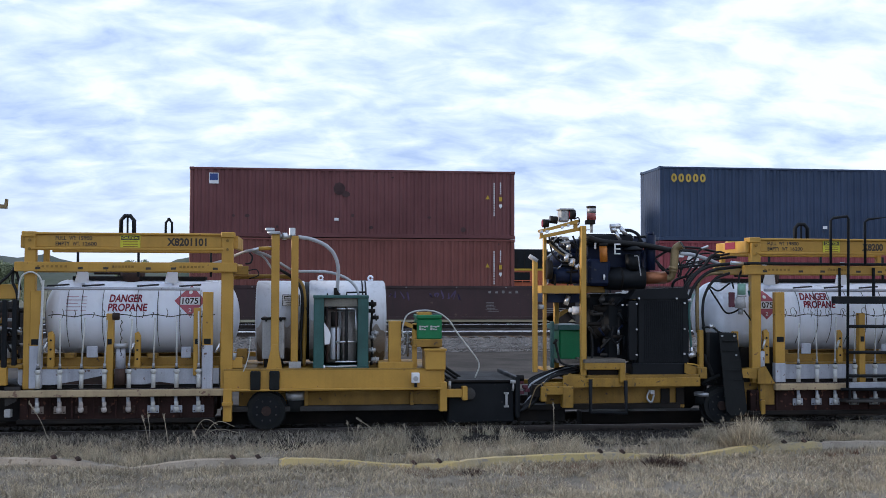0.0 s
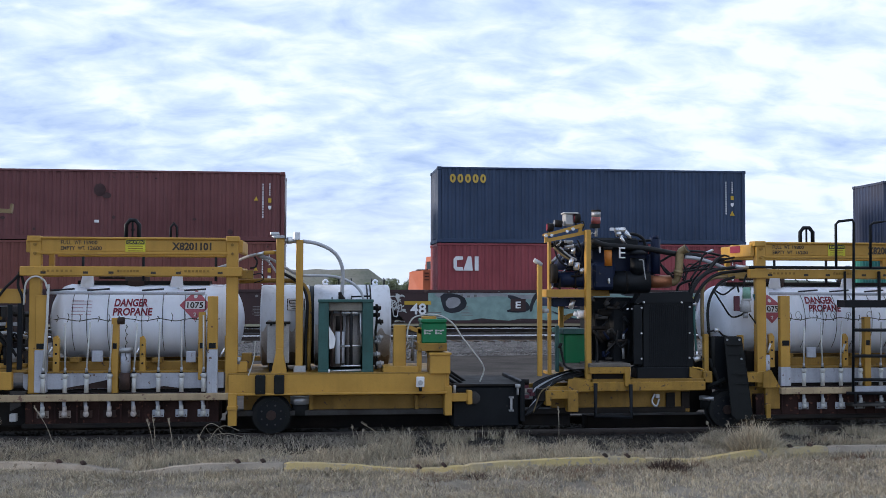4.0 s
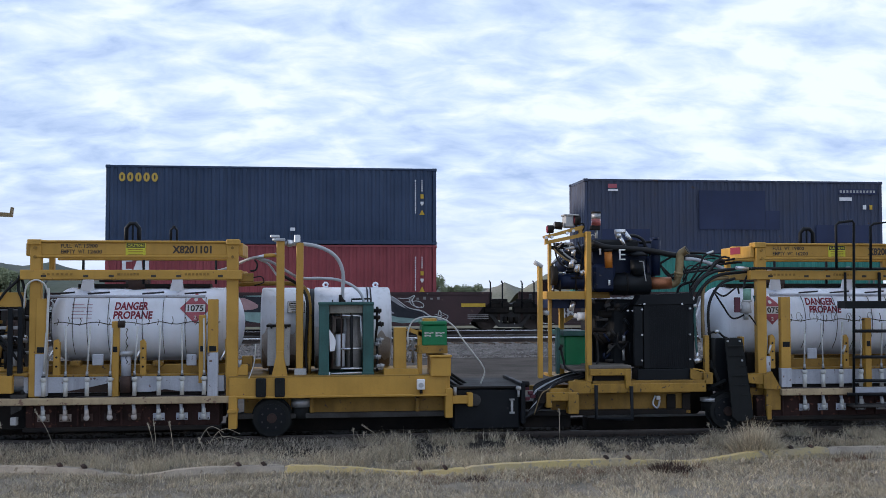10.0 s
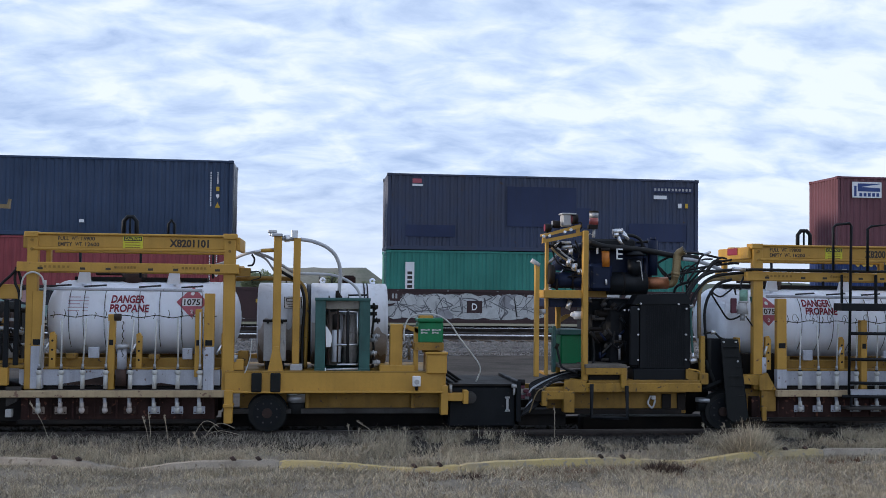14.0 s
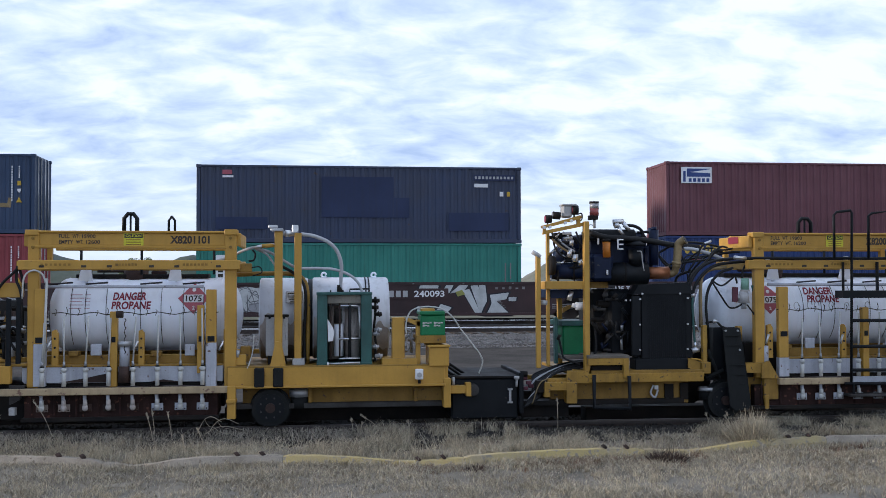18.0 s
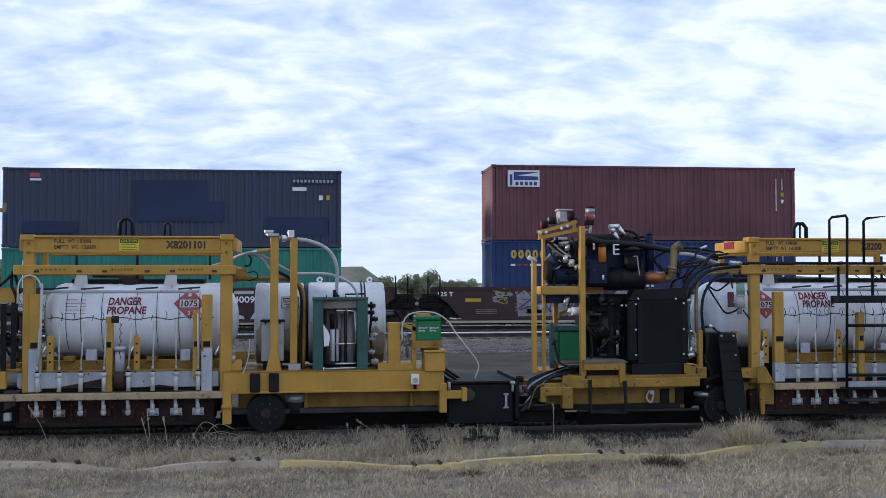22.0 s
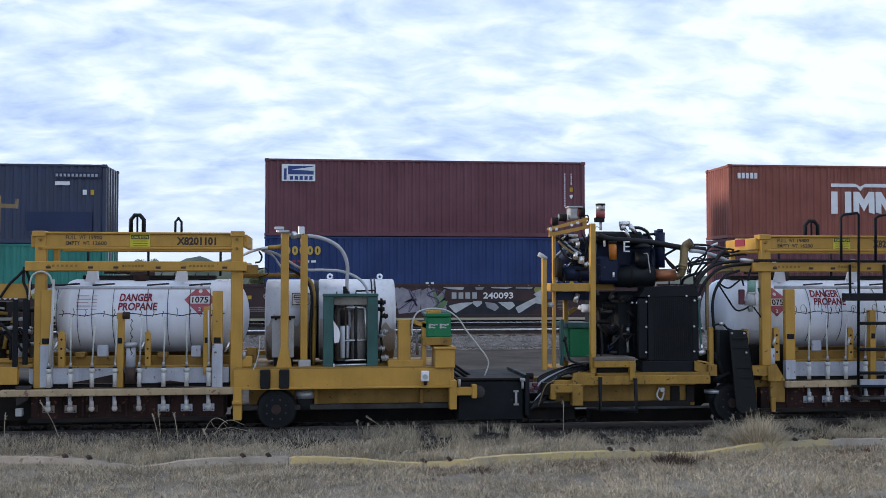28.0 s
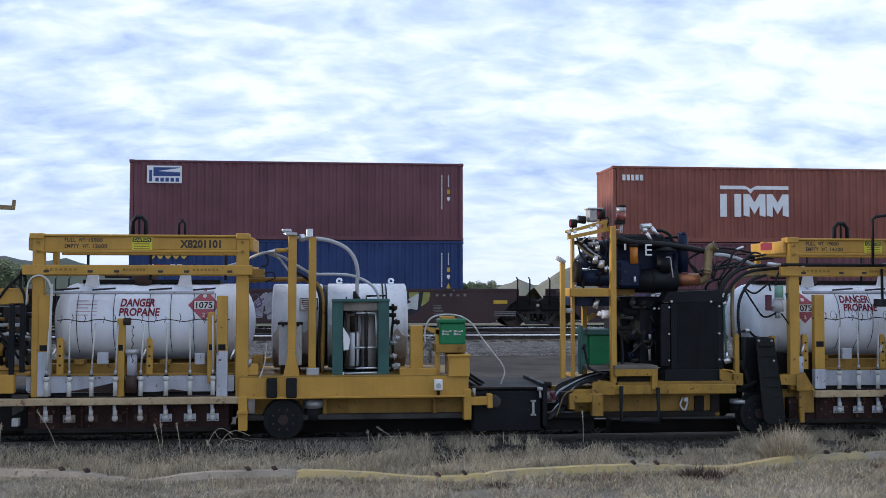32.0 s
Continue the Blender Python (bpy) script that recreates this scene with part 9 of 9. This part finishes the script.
# hydraulic hoses on the nose
rh = random.Random(21)
for k in range(13):
    a, b = (2.849, 13.850, 0.479), (3.566, 13.900, 0.912)
    z1 = 0.03 * (k - 4) * 0.7
    tube("hydraulic_hose", [(a[0] - 0.12 + 0.02 * k, 13.75 + 0.03 * k, a[2] + z1), (a[0] + 0.10, 13.80 + 0.03 * k, a[2] + 0.14 + z1), (a[0] + 0.28 + 0.03 * k, 13.82 + 0.04 * k, b[2] - 0.06 + 0.5 * z1), (b[0] + 0.03 * k, 13.95 + 0.04 * k, b[2] + rh.uniform(-0.03, 0.05))], rh.uniform(0.011, 0.02), HOSE if k in (4, 9) else HOSE_DARK, eng, seg=7)
for p in ((2.765, 13.840, 0.763), (2.818, 13.840, 0.703), (2.772, 13.840, 0.629), (2.848, 13.840, 0.658)):
    nb("red_fitting", p[0] - 0.04, p[0] + 0.03, p[1], p[1] + 0.06, p[2] - 0.025, p[2] + 0.025, RED_DULL, eng, "", 0.01)
tube("bent_rod", [(2.826, 13.700, 0.438), (2.929, 13.720, 0.698), (3.061, 13.740, 0.768)], 0.008, TAN_PIPE, eng, seg=5)
# radiator
rad = thing("radiator", (4.662, 13.950, 0.919), "black engine radiator with upright fins", "radiator")
nb("core_frame", 4.346, 5.049, 13.840, 13.900, 1.002, 1.871, BLACK, rad, "", 0.01)
prism("top_tank", [(4.23, 1.86), (4.31, 1.99), (4.98, 2.02), (5.07, 1.87)], 13.82, 14.08, BLACK, rad)
nb("shroud", 4.302, 5.078, 13.900, 14.150, 0.900, 1.855, BLACK, rad, "", 0.015)
x0, x1, y0, y1, z0, z1 = 4.437, 4.992, 13.833, 13.840, 1.025, 1.841
for k in range(20):
    x = x0 + (x1 - x0) * k / 20
    nb("fin", x, x + 0.012, y0, y1, z0, z1, BLACK, rad, bevel=0)
nb("side_plate", 4.209, 4.326, 13.800, 13.860, 1.047, 1.835, BLACK, rad)
nb("bottom_tank", 4.254, 5.047, 13.820, 14.100, 0.831, 1.004, BLACK, rad, "", 0.012)
for p in ((4.314, 13.790, 1.797), (4.311, 13.790, 1.459), (4.308, 13.790, 1.122), (4.977, 13.790, 1.810), (4.973, 13.790, 1.463), (4.970, 13.790, 1.131), (4.349, 13.800, 1.872), (4.872, 13.800, 1.871), (4.139, 13.850, 1.782), (4.201, 13.850, 1.782)):
    cyl("bolt", (p[0], p[1] - 0.01, p[2]), (p[0], p[1] + 0.03, p[2]), 0.013, CHROME, rad, seg=8)
cyl("elbow", (5.039, 13.850, 1.847), (5.086, 13.850, 1.847), 0.03, CHROME, rad, seg=10)
tube("coolant_hose", [(5.070, 13.850, 1.832), (5.057, 13.840, 1.718), (5.070, 13.840, 1.415), (5.083, 13.840, 1.225), (5.090, 13.840, 1.157)], 0.016, GREEN_FRAME, rad, "dark green coolant hose", 8)
cyl("hose_fitting", (5.042, 13.840, 1.097), (5.137, 13.840, 1.127), 0.04, CHROME, rad, seg=12)
cyl("hose_fitting", (5.090, 13.840, 1.127), (5.091, 13.840, 1.218), 0.022, CHROME, rad, seg=10)
tube("lower_rail", [(5.011, 13.800, 1.002), (5.167, 13.800, 0.963), (5.181, 13.800, 0.812)], 0.012, YELLOW, eng, seg=6)
prism("corner_gusset", [(4.97, 1.01), (5.14, 0.95), (5.13, 0.81), (4.97, 0.88)], 13.78, 13.80, YELLOW_DIMMED, eng)
# exhaust
exh = thing("exhaust_pipe", (4.678, 14.200, 2.139), "copper-brown exhaust muffler with a bent tan stack", "exhaust")
cyl("muffler", (4.510, 14.150, 2.146), (4.830, 14.150, 2.154), 0.085, COPPER, exh, "heat-browned muffler", seg=20)
tube("elbow", [(4.814, 14.150, 2.138), (4.875, 14.140, 2.138), (4.916, 14.120, 2.177), (4.926, 14.100, 2.238)], 0.05, TAN_PIPE, exh, seg=14)
cyl("stack_collar", (4.926, 14.100, 2.262), (4.935, 14.100, 2.300), 0.064, TAN_PIPE, exh, seg=16)
tube("tail_pipe", [(4.926, 14.100, 2.223), (4.943, 14.100, 2.370), (4.953, 14.100, 2.502), (4.972, 14.090, 2.560), (5.030, 14.050, 2.600)], 0.057, TAN_PIPE, exh, "tan bent exhaust stack", 14)
tube("support_arm", [(4.980, 14.120, 2.115), (5.037, 14.120, 2.177), (5.046, 14.120, 2.293), (4.999, 14.120, 2.409)], 0.012, HOSE_DARK, exh, seg=8)
cyl("mouth_rim", (5.022, 14.056, 2.594), (5.036, 14.046, 2.604), 0.062, TAN_PIPE, exh, seg=16)
cyl("mouth", (5.026, 14.053, 2.597), (5.040, 14.043, 2.607), 0.050, BLACK, exh, seg=16)
# hoses from the engine to the next rack
for pts, r, m in (([(5.024, 14.100, 2.486), (5.160, 14.100, 2.476), (5.291, 14.100, 2.447), (5.440, 14.100, 2.400), (5.612, 14.100, 2.330)], 0.026, HOSE), ([(4.681, 14.200, 2.411), (4.964, 14.200, 2.552), (5.288, 14.200, 2.568), (5.652, 14.300, 2.510)], 0.016, HOSE_DARK),
                  ([(5.025, 13.900, 1.831), (5.059, 13.900, 2.022), (5.172, 13.900, 2.190), (5.348, 13.900, 2.297), (5.652, 13.900, 2.343), (6.112, 13.850, 2.343), (7.778, 13.800, 2.343)], 0.02, HOSE_DARK),
                  ([(5.071, 13.900, 1.717), (5.106, 13.900, 1.945), (5.235, 13.900, 2.136), (5.419, 13.920, 2.251), (5.692, 14.000, 2.291), (5.975, 14.000, 2.315)], 0.022, HOSE_DARK),
                  ([(5.065, 14.000, 2.175), (5.179, 14.000, 2.345), (5.245, 14.000, 2.499), (5.310, 14.000, 2.553)], 0.014, HOSE_DARK), ([(5.294, 14.000, 2.546), (5.390, 14.000, 2.585)], 0.018, CHROME),
                  ([(5.290, 13.900, 1.411), (5.269, 13.900, 1.716), (5.312, 13.900, 1.945), (5.450, 13.900, 2.136), (5.671, 13.950, 2.213)], 0.02, HOSE_DARK),
                  ([(5.345, 13.900, 2.052), (5.487, 13.900, 1.975), (5.616, 13.900, 2.051), (5.681, 13.900, 2.097), (5.711, 13.900, 2.005)], 0.012, HOSE_DARK),
                  ([(5.353, 13.880, 2.021), (5.478, 13.880, 1.830), (5.595, 13.880, 1.677), (5.731, 13.880, 1.699), (5.812, 13.880, 1.775)], 0.012, HOSE_DARK),
                  ([(5.830, 13.850, 1.715), (5.936, 13.840, 1.562), (5.998, 13.840, 1.409), (5.948, 13.840, 1.317)], 0.010, HOSE_DARK),
                  ([(5.259, 13.900, 1.472), (5.394, 13.880, 1.487), (5.472, 13.880, 1.426), (5.552, 13.880, 1.395)], 0.014, HOSE_DARK),
                  ([(5.121, 14.200, 2.138), (5.136, 14.200, 2.021), (5.186, 14.200, 2.177), (5.449, 14.200, 2.412), (5.776, 14.200, 2.491)], 0.014, HOSE_DARK),
                  ([(5.202, 13.920, 1.410), (5.199, 13.920, 1.869), (5.226, 13.920, 2.098), (5.355, 13.920, 2.198), (5.574, 13.950, 2.221)], 0.026, TAN_PIPE)):
    tube("hose_line", pts, r, m, eng, seg=8)
# a crowd of black hoses that climb from the engine's end to the rack
rk = random.Random(77)
for k in range(7):
    xa, za = rk.uniform(4.86, 5.14), rk.uniform(1.86, 2.22)
    xb, zb = rk.uniform(5.45, 6.02), rk.uniform(2.30, 2.50)
    ya = rk.uniform(14.0, 14.7)
    tube("hose_line", [(xa, ya, za), (xa + rk.uniform(0.03, 0.12), ya, za + rk.uniform(0.10, 0.22)), ((xa + xb) / 2, ya - 0.03, (za + zb) / 2 + rk.uniform(0.04, 0.12)), (xb - 0.12, ya, zb - rk.uniform(0.0, 0.03)), (xb, ya, zb)], rk.uniform(0.009, 0.02), HOSE_DARK if k % 5 else FLANGE, eng, seg=6)
for p, q in (((5.652, 13.860, 2.358), (5.827, 13.860, 2.342)), ((5.346, 13.860, 1.488), (5.402, 13.860, 1.503))):
    cyl("hose_coupling", p, q, 0.026, CHROME, eng, seg=10)
nb("pipe_clamp", 6.081, 6.128, 13.780, 13.840, 2.310, 2.364, WHITE_MARK, eng)
nb("pipe_clamp", 7.203, 7.251, 13.780, 13.840, 2.319, 2.373, STEEL, eng)
# gas regulator hanging before the second tank
reg = thing("gas_regulator", (5.822, 13.850, 1.715), "grey gas regulator with a pale green cap", "regulator")
cyl("cap", (5.812, 13.880, 1.915), (5.814, 13.880, 2.075), 0.055, PALE_GREEN, reg, "pale green round cap", seg=18)
cyl("cap_rim", (5.812, 13.880, 1.895), (5.812, 13.880, 1.920), 0.066, GREY_BOX, reg, seg=18)
cyl("body", (5.795, 13.880, 1.740), (5.795, 13.880, 1.895), 0.078, GREY_BOX, reg, "grey cast regulator body", seg=18, r2=0.06)
cyl("outlet", (5.795, 13.880, 1.655), (5.795, 13.880, 1.745), 0.034, STEEL, reg, seg=10)
nb("name_plate", 5.631, 5.712, 13.860, 13.900, 1.752, 1.956, RED_DULL, reg, "dull red plate", 0.008)
nb("inlet_block", 5.690, 5.760, 13.860, 13.910, 1.800, 1.850, GREY_BOX, reg)
tube("feed_line", [(5.768, 13.880, 2.067), (5.794, 13.900, 2.174), (5.848, 13.950, 2.252)], 0.014, HOSE_DARK, reg, seg=6)
cyl("side_valve", (5.957, 13.880, 1.867), (5.927, 13.880, 1.982), 0.03, GREEN_FRAME, reg, seg=10)
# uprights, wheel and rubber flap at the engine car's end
# dark sheet added to hide the brighter road behind the end
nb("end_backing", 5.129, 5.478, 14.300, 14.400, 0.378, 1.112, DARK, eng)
nb("end_post", 5.173, 5.236, 13.780, 13.860, 0.798, 1.447, YELLOW_DIMMED, eng)
nb("end_post", 5.654, 5.726, 13.780, 13.860, 0.921, 1.428, YELLOW_DIMMED, eng)
nb("end_foot", 5.145, 5.268, 13.740, 13.900, 0.802, 0.952, YELLOW_DIMMED, eng)
prism("end_bracket", [(5.66, 0.92), (6.01, 0.94), (6.01, 0.79), (5.74, 0.81)], 13.74, 13.9, YELLOW_DIMMED, eng)
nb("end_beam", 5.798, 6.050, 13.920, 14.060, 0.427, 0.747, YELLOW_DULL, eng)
# dark plate that stands in for the black gap here
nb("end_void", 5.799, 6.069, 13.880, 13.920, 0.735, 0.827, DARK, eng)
nb("dark_plate", 5.274, 5.757, 13.900, 13.950, 0.693, 1.409, BLACK, eng, "", 0.01)
for p, q in (((5.322, 13.860, 1.412), (5.316, 13.860, 0.957)), ((5.271, 13.860, 1.109), (5.424, 13.860, 0.728)), ((5.227, 13.840, 0.732), (5.481, 13.840, 0.835))):
    cyl("dark_strut", p, q, 0.03, RUBBER, eng, seg=8)
cyl("air_spring", (5.289, 13.950, 0.433), (5.290, 13.950, 0.585), 0.11, RUBBER, eng, "black rubber air spring", seg=18)
cyl("air_spring_cap", (5.279, 13.920, 0.557), (5.279, 13.920, 0.603), 0.125, STEEL, eng, seg=18)
rail_wheel(eng, 5.483, 0.236, 13.80)
rail_wheel(eng, 5.483, 0.236, 15.28)
cyl("axle", (5.483, 13.82, 0.436), (5.483, 15.4, 0.436), 0.05, DARK, eng)
flap = thing("rubber_flap", (5.543, 13.700, 0.307), "black rubber mud flap hanging askew", "mud flap")
bm = bmesh.new()
a = [(5.435, 13.740, 1.410), (5.680, 13.740, 1.405), (5.755, 13.680, 0.741), (5.790, 13.660, 0.385), (5.740, 13.650, 0.320), (5.560, 13.640, 0.310), (5.490, 13.640, 0.375), (5.462, 13.660, 0.747)]
va = [bm.verts.new(p) for p in a]
vb = [bm.verts.new((p[0] + 0.01, p[1] + 0.035, p[2])) for p in a]
bm.faces.new(va)
bm.faces.new(vb[::-1])
for i in range(8):
    bm.faces.new((va[i], vb[i], vb[(i + 1) % 8], va[(i + 1) % 8]))
bmesh.ops.recalc_face_normals(bm, faces=bm.faces)
bmesh.ops.bevel(bm, geom=list(bm.edges), offset=0.006, segments=1, affect="EDGES")
sheet = part("flap", bm, RUBBER, flap)
for k in range(7):
    z = 1.30 - 0.13 * k
    x = 5.45 + 0.075 * (1.41 - z)
    nb("rib", x + 0.012, x + 0.225, 13.672 if z < 1.0 else 13.700, 13.76, z, z + 0.012, RUBBER, sheet, bevel=0)
for p in ((5.47, 13.730, 1.372), (5.64, 13.730, 1.371), (5.66, 13.720, 1.115)):
    cyl("rivet", (p[0], p[1] - 0.02, p[2]), (p[0], p[1] + 0.02, p[2]), 0.014, STEEL, flap, seg=8)
# sign and clutter on the second rack
x0, x1, y0, y1, z0, z1 = 5.598, 5.724, 13.720, 13.725, 2.537, 2.620
prism("side_wedge", [(5.97, 0.92), (6.08, 0.96), (6.21, 0.73), (5.97, 0.73)], 13.72, 13.78, YELLOW_DIMMED, rack_b)
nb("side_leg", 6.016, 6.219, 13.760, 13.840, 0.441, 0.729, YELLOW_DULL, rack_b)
nb("side_foot", 6.025, 6.086, 13.752, 13.832, 0.315, 0.503, YELLOW_DIMMED, rack_b)
bm = bmesh.new()
sx = (-3.610, -3.553)[0] + 9.47
add_box(bm, sx - 0.008, sx - 0.002, 14.2, 14.55, 2.558, 2.653)
part("red_sign", bm, RED_LETTER, rack_b, "small red sign")

# ---- black ladder with platform ----
lad = thing("access_ladder", (7.326, 13.600, 0.652), "black tubular access ladder with a small platform", "ladder")
tube("hand_rail", [(6.966, 13.620, 2.338), (6.968, 13.620, 2.926), (7.009, 13.620, 2.965), (7.203, 13.620, 2.989), (7.226, 13.620, 2.951), (7.184, 13.620, 0.652)], 0.019, BLACK, lad, "black tube hand rail", 8, False)
tube("hand_rail", [(7.457, 13.620, 2.339), (7.460, 13.620, 2.914), (7.510, 13.620, 2.952), (7.868, 13.620, 2.993), (7.837, 13.620, 0.644)], 0.019, BLACK, lad, "black tube hand rail", 8, False)
nb("platform", 7.050, 7.885, 13.550, 13.780, 1.805, 1.904, BLACK, lad, "", 0.004)
nb("platform_arm", 7.127, 7.152, 13.700, 13.740, 1.896, 2.294, BLACK, lad)
nb("platform_arm", 7.614, 7.647, 13.700, 13.740, 1.895, 2.295, BLACK, lad)
tube("top_bar", [(5.816, 13.720, 2.347), (8.148, 13.700, 2.341)], 0.018, BLACK, lad, smooth=False)
for p, q in (((7.200, 13.620, 1.501), (7.919, 13.620, 1.497)), ((7.193, 13.620, 1.152), (7.912, 13.620, 1.146)), ((7.187, 13.620, 0.834), (7.906, 13.620, 0.826)), ((7.096, 13.620, 0.654), (7.902, 13.620, 0.643))):
    tube("rung", [p, q], 0.022, BLACK, lad, smooth=False)

nb("step_bar", 7.235, 7.900, 13.660, 13.700, 0.664, 0.742, WHITE_PIPE, lad, "pale worn step bar")
nb("bottom_tread", 7.145, 7.900, 13.560, 13.800, 0.478, 0.512, FLANGE, lad)
for x in (7.20, 7.80):
    nb("tread_hanger", x, x + 0.03, 13.60, 13.63, 0.50, 0.66, BLACK, lad)

# ---- the end of the next car, to the left of the first rack ----
nextcar = thing("work_car", (-5.0, NEAR_Y, NEAR_RAIL), "yellow end of another work car with black hoses", "rail work car")
nb("end_beam", -4.320, -3.628, 13.860, 13.960, 1.854, 2.037, YELLOW, nextcar)
nb("deck_beam", -4.254, -3.718, 13.700, 13.800, 0.789, 1.011, YELLOW, nextcar)
nb("deck_plate", -4.270, -3.547, 13.750, 15.400, 0.999, 1.034, YELLOW_DULL, nextcar)
nb("grab_post", -3.780, -3.721, 13.700, 13.750, 1.008, 1.842, BLACK, nextcar)
nb("grab_post", -3.673, -3.614, 13.750, 13.800, 1.031, 1.855, BLACK, nextcar)
for z in range(3):
    x0, x1, y0, y1, k0, k1 = -4.143, -3.727, 14.200, 14.260, 1.561, 1.604
    nb("rear_bar", x0, x1, y0, y1, k0 - 0.25 * z, k1 - 0.25 * z, (STEEL, DARK, YELLOW_DULL)[z], nextcar)
for pts in ([(-3.658, 13.800, 2.234), (-3.738, 13.800, 2.142), (-3.844, 13.800, 2.037), (-3.963, 13.800, 1.862)], [(-3.677, 13.820, 2.248), (-3.688, 13.820, 2.072), (-3.631, 13.820, 1.896), (-3.633, 13.850, 1.473)], [(-3.671, 13.850, 2.248), (-3.629, 13.850, 2.107), (-3.600, 13.850, 1.966)], [(-3.958, 13.800, 1.547), (-3.822, 13.800, 1.406), (-3.684, 13.800, 1.195)], [(-3.903, 13.850, 1.404), (-3.807, 13.850, 1.319), (-3.728, 13.850, 1.473), (-3.603, 13.850, 1.261)]):
    tube("hose_line", pts, 0.018, HOSE_DARK, nextcar, seg=7)
for p, q, r, m in (((-4.259, 14.600, 1.519), (-3.903, 14.600, 1.517), 0.16, RUST), ((-4.056, 14.400, 1.233), (-3.746, 14.400, 1.216), 0.10, DARK), ((-3.810, 14.000, 1.467), (-3.617, 14.000, 1.423), 0.03, STEEL), ((-3.770, 14.000, 1.112), (-3.773, 14.000, 1.268), 0.06, GREY_BOX), ((-3.660, 13.900, 1.499), (-3.592, 13.900, 1.470), 0.02, CHROME), ((-4.032, 14.200, 1.101), (-4.036, 14.200, 1.374), 0.05, RUST)):
    cyl("machine_fitting", p, q, r, m, nextcar, seg=12)
# dark blocks added behind the hoses to close the view
nb("engine_casing", -4.453, -4.024, 14.300, 15.200, 0.995, 1.805, DARK, nextcar)
nb("engine_casing", -4.639, -3.873, 14.900, 15.300, 0.950, 1.719, DARK, nextcar)
# dark block added below, where the road would show through
nb("underframe", -4.374, -3.614, 14.100, 15.200, 0.297, 0.752, DARK, nextcar)
# unseen body run on to the left so it blocks the low sun
nb("engine_casing", -10.5, -4.62, 13.95, 15.35, 0.95, 2.03, YELLOW_DULL, nextcar, "", 0.03)
nb("cab_back", -10.5, -4.70, 13.985, 15.35, 2.035, 3.15, YELLOW_DULL, nextcar, "", 0.03)
nb("cab_wall", -10.5, -4.115, 13.90, 13.98, 2.035, 3.15, YELLOW_DULL, nextcar, "", 0.03)
nb("cab_post", -4.112, -4.010, 13.84, 13.95, 2.035, 3.15, YELLOW, nextcar)
nb("cab_sill", -4.80, -4.114, 13.85, 13.90, 2.035, 2.085, YELLOW, nextcar)
nb("cab_window", -4.75, -4.130, 13.885, 13.898, 2.09, 2.95, CAB_GLASS, nextcar, "dusty brown cab window", 0)
rj = random.Random(55)
for k in range(26):
    x, y, z = rj.uniform(-4.25, -3.66), rj.uniform(14.0, 14.28), rj.uniform(1.06, 1.80)
    m = rj.choice((YELLOW_DULL, STEEL, FLANGE, DARK, TAN_PIPE, HOSE_DARK, GREY_BOX))
    if k % 3:
        cyl("machine_fitting", (x - rj.uniform(0.05, 0.22), y, z), (x + rj.uniform(0.03, 0.1), y, z + rj.uniform(-0.04, 0.04)), rj.uniform(0.01, 0.03), m, nextcar, seg=8)
    else:
        cyl("machine_fitting", (x, y, z - rj.uniform(0.05, 0.2)), (x + rj.uniform(-0.05, 0.05), y, z + rj.uniform(0.03, 0.1)), rj.uniform(0.012, 0.03), m, nextcar, seg=8)
nb("inner_sill", -4.43, -3.62, 14.02, 14.08, 1.040, 1.095, YELLOW, nextcar)
nb("inner_post", -4.19, -4.12, 14.05, 14.12, 1.04, 1.84, YELLOW_DULL, nextcar)
# unseen dark underside added below that body
nb("underframe", -10.5, -4.369, 13.9, 15.3, 0.45, 0.95, DARK, nextcar)
prism("lower_step", [(-3.74, 0.77), (-3.55, 0.77), (-3.61, 0.59), (-3.73, 0.53)], 13.72, 13.8, FLANGE, nextcar)
nb("white_block", -3.734, -3.659, 13.700, 13.800, 0.399, 0.495, GREY_BOX, nextcar)
tube("cable", [(-3.607, 13.780, 1.840), (-3.578, 13.760, 2.107), (-3.471, 13.760, 2.191), (-3.362, 13.760, 2.142), (-3.320, 13.760, 2.036)], 0.012, PALE_HOSE, nextcar, seg=6)
prism("lamp_arm", [(-4.32, 3.00), (-3.78, 2.98), (-3.77, 3.10), (-3.79, 3.10), (-3.80, 3.03), (-4.32, 3.06)], 13.8, 13.88, TAN_PIPE, nextcar)
nb("lamp_mast", -4.310, -4.236, 13.820, 13.880, 1.758, 3.049, YELLOW, nextcar)


# ---- movement ----
def loco_shift(t):
    """The engine stands, then draws away to the right with growing speed."""
    return 0.5 * 0.53 * max(0.0, t - 3.2) ** 2 if t < 16 else 0.5 * 0.53 * 12.8 ** 2 + 0.53 * 12.8 * (t - 16)


def motions():
    for ob in ROLLING:
        x, y, z = BASE[ob]
        walk(ob, [(t, pose(x - s, y, z)) for t, s in SHIFT])
    # wheels: a key for every third of a radian or so of rolling, at even steps of the way
    steps, radius = [], 0.46
    n = 105
    for i in range(n + 1):
        s = SHIFT[-1][1] * i / n
        for (a, p), (b, q) in zip(SHIFT, SHIFT[1:]):
            if p <= s <= q:
                steps.append((a + (b - a) * (s - p) / (q - p), s))
                break
    for w, dx in WHEELS:
        walk(w, [(t, pose(dx, 0, radius, 0, -math.degrees(s / radius), 0)) for t, s in steps])
    x, y, z = BASE[loco]
    walk(loco, [(t, pose(x + loco_shift(t), y, z)) for t in (0, 3, 3.5, 4, 5, 6, 7, 8, 9, 10, 11, 12, 13, 14, 16, 20, 24, 28, 32)])


motions()
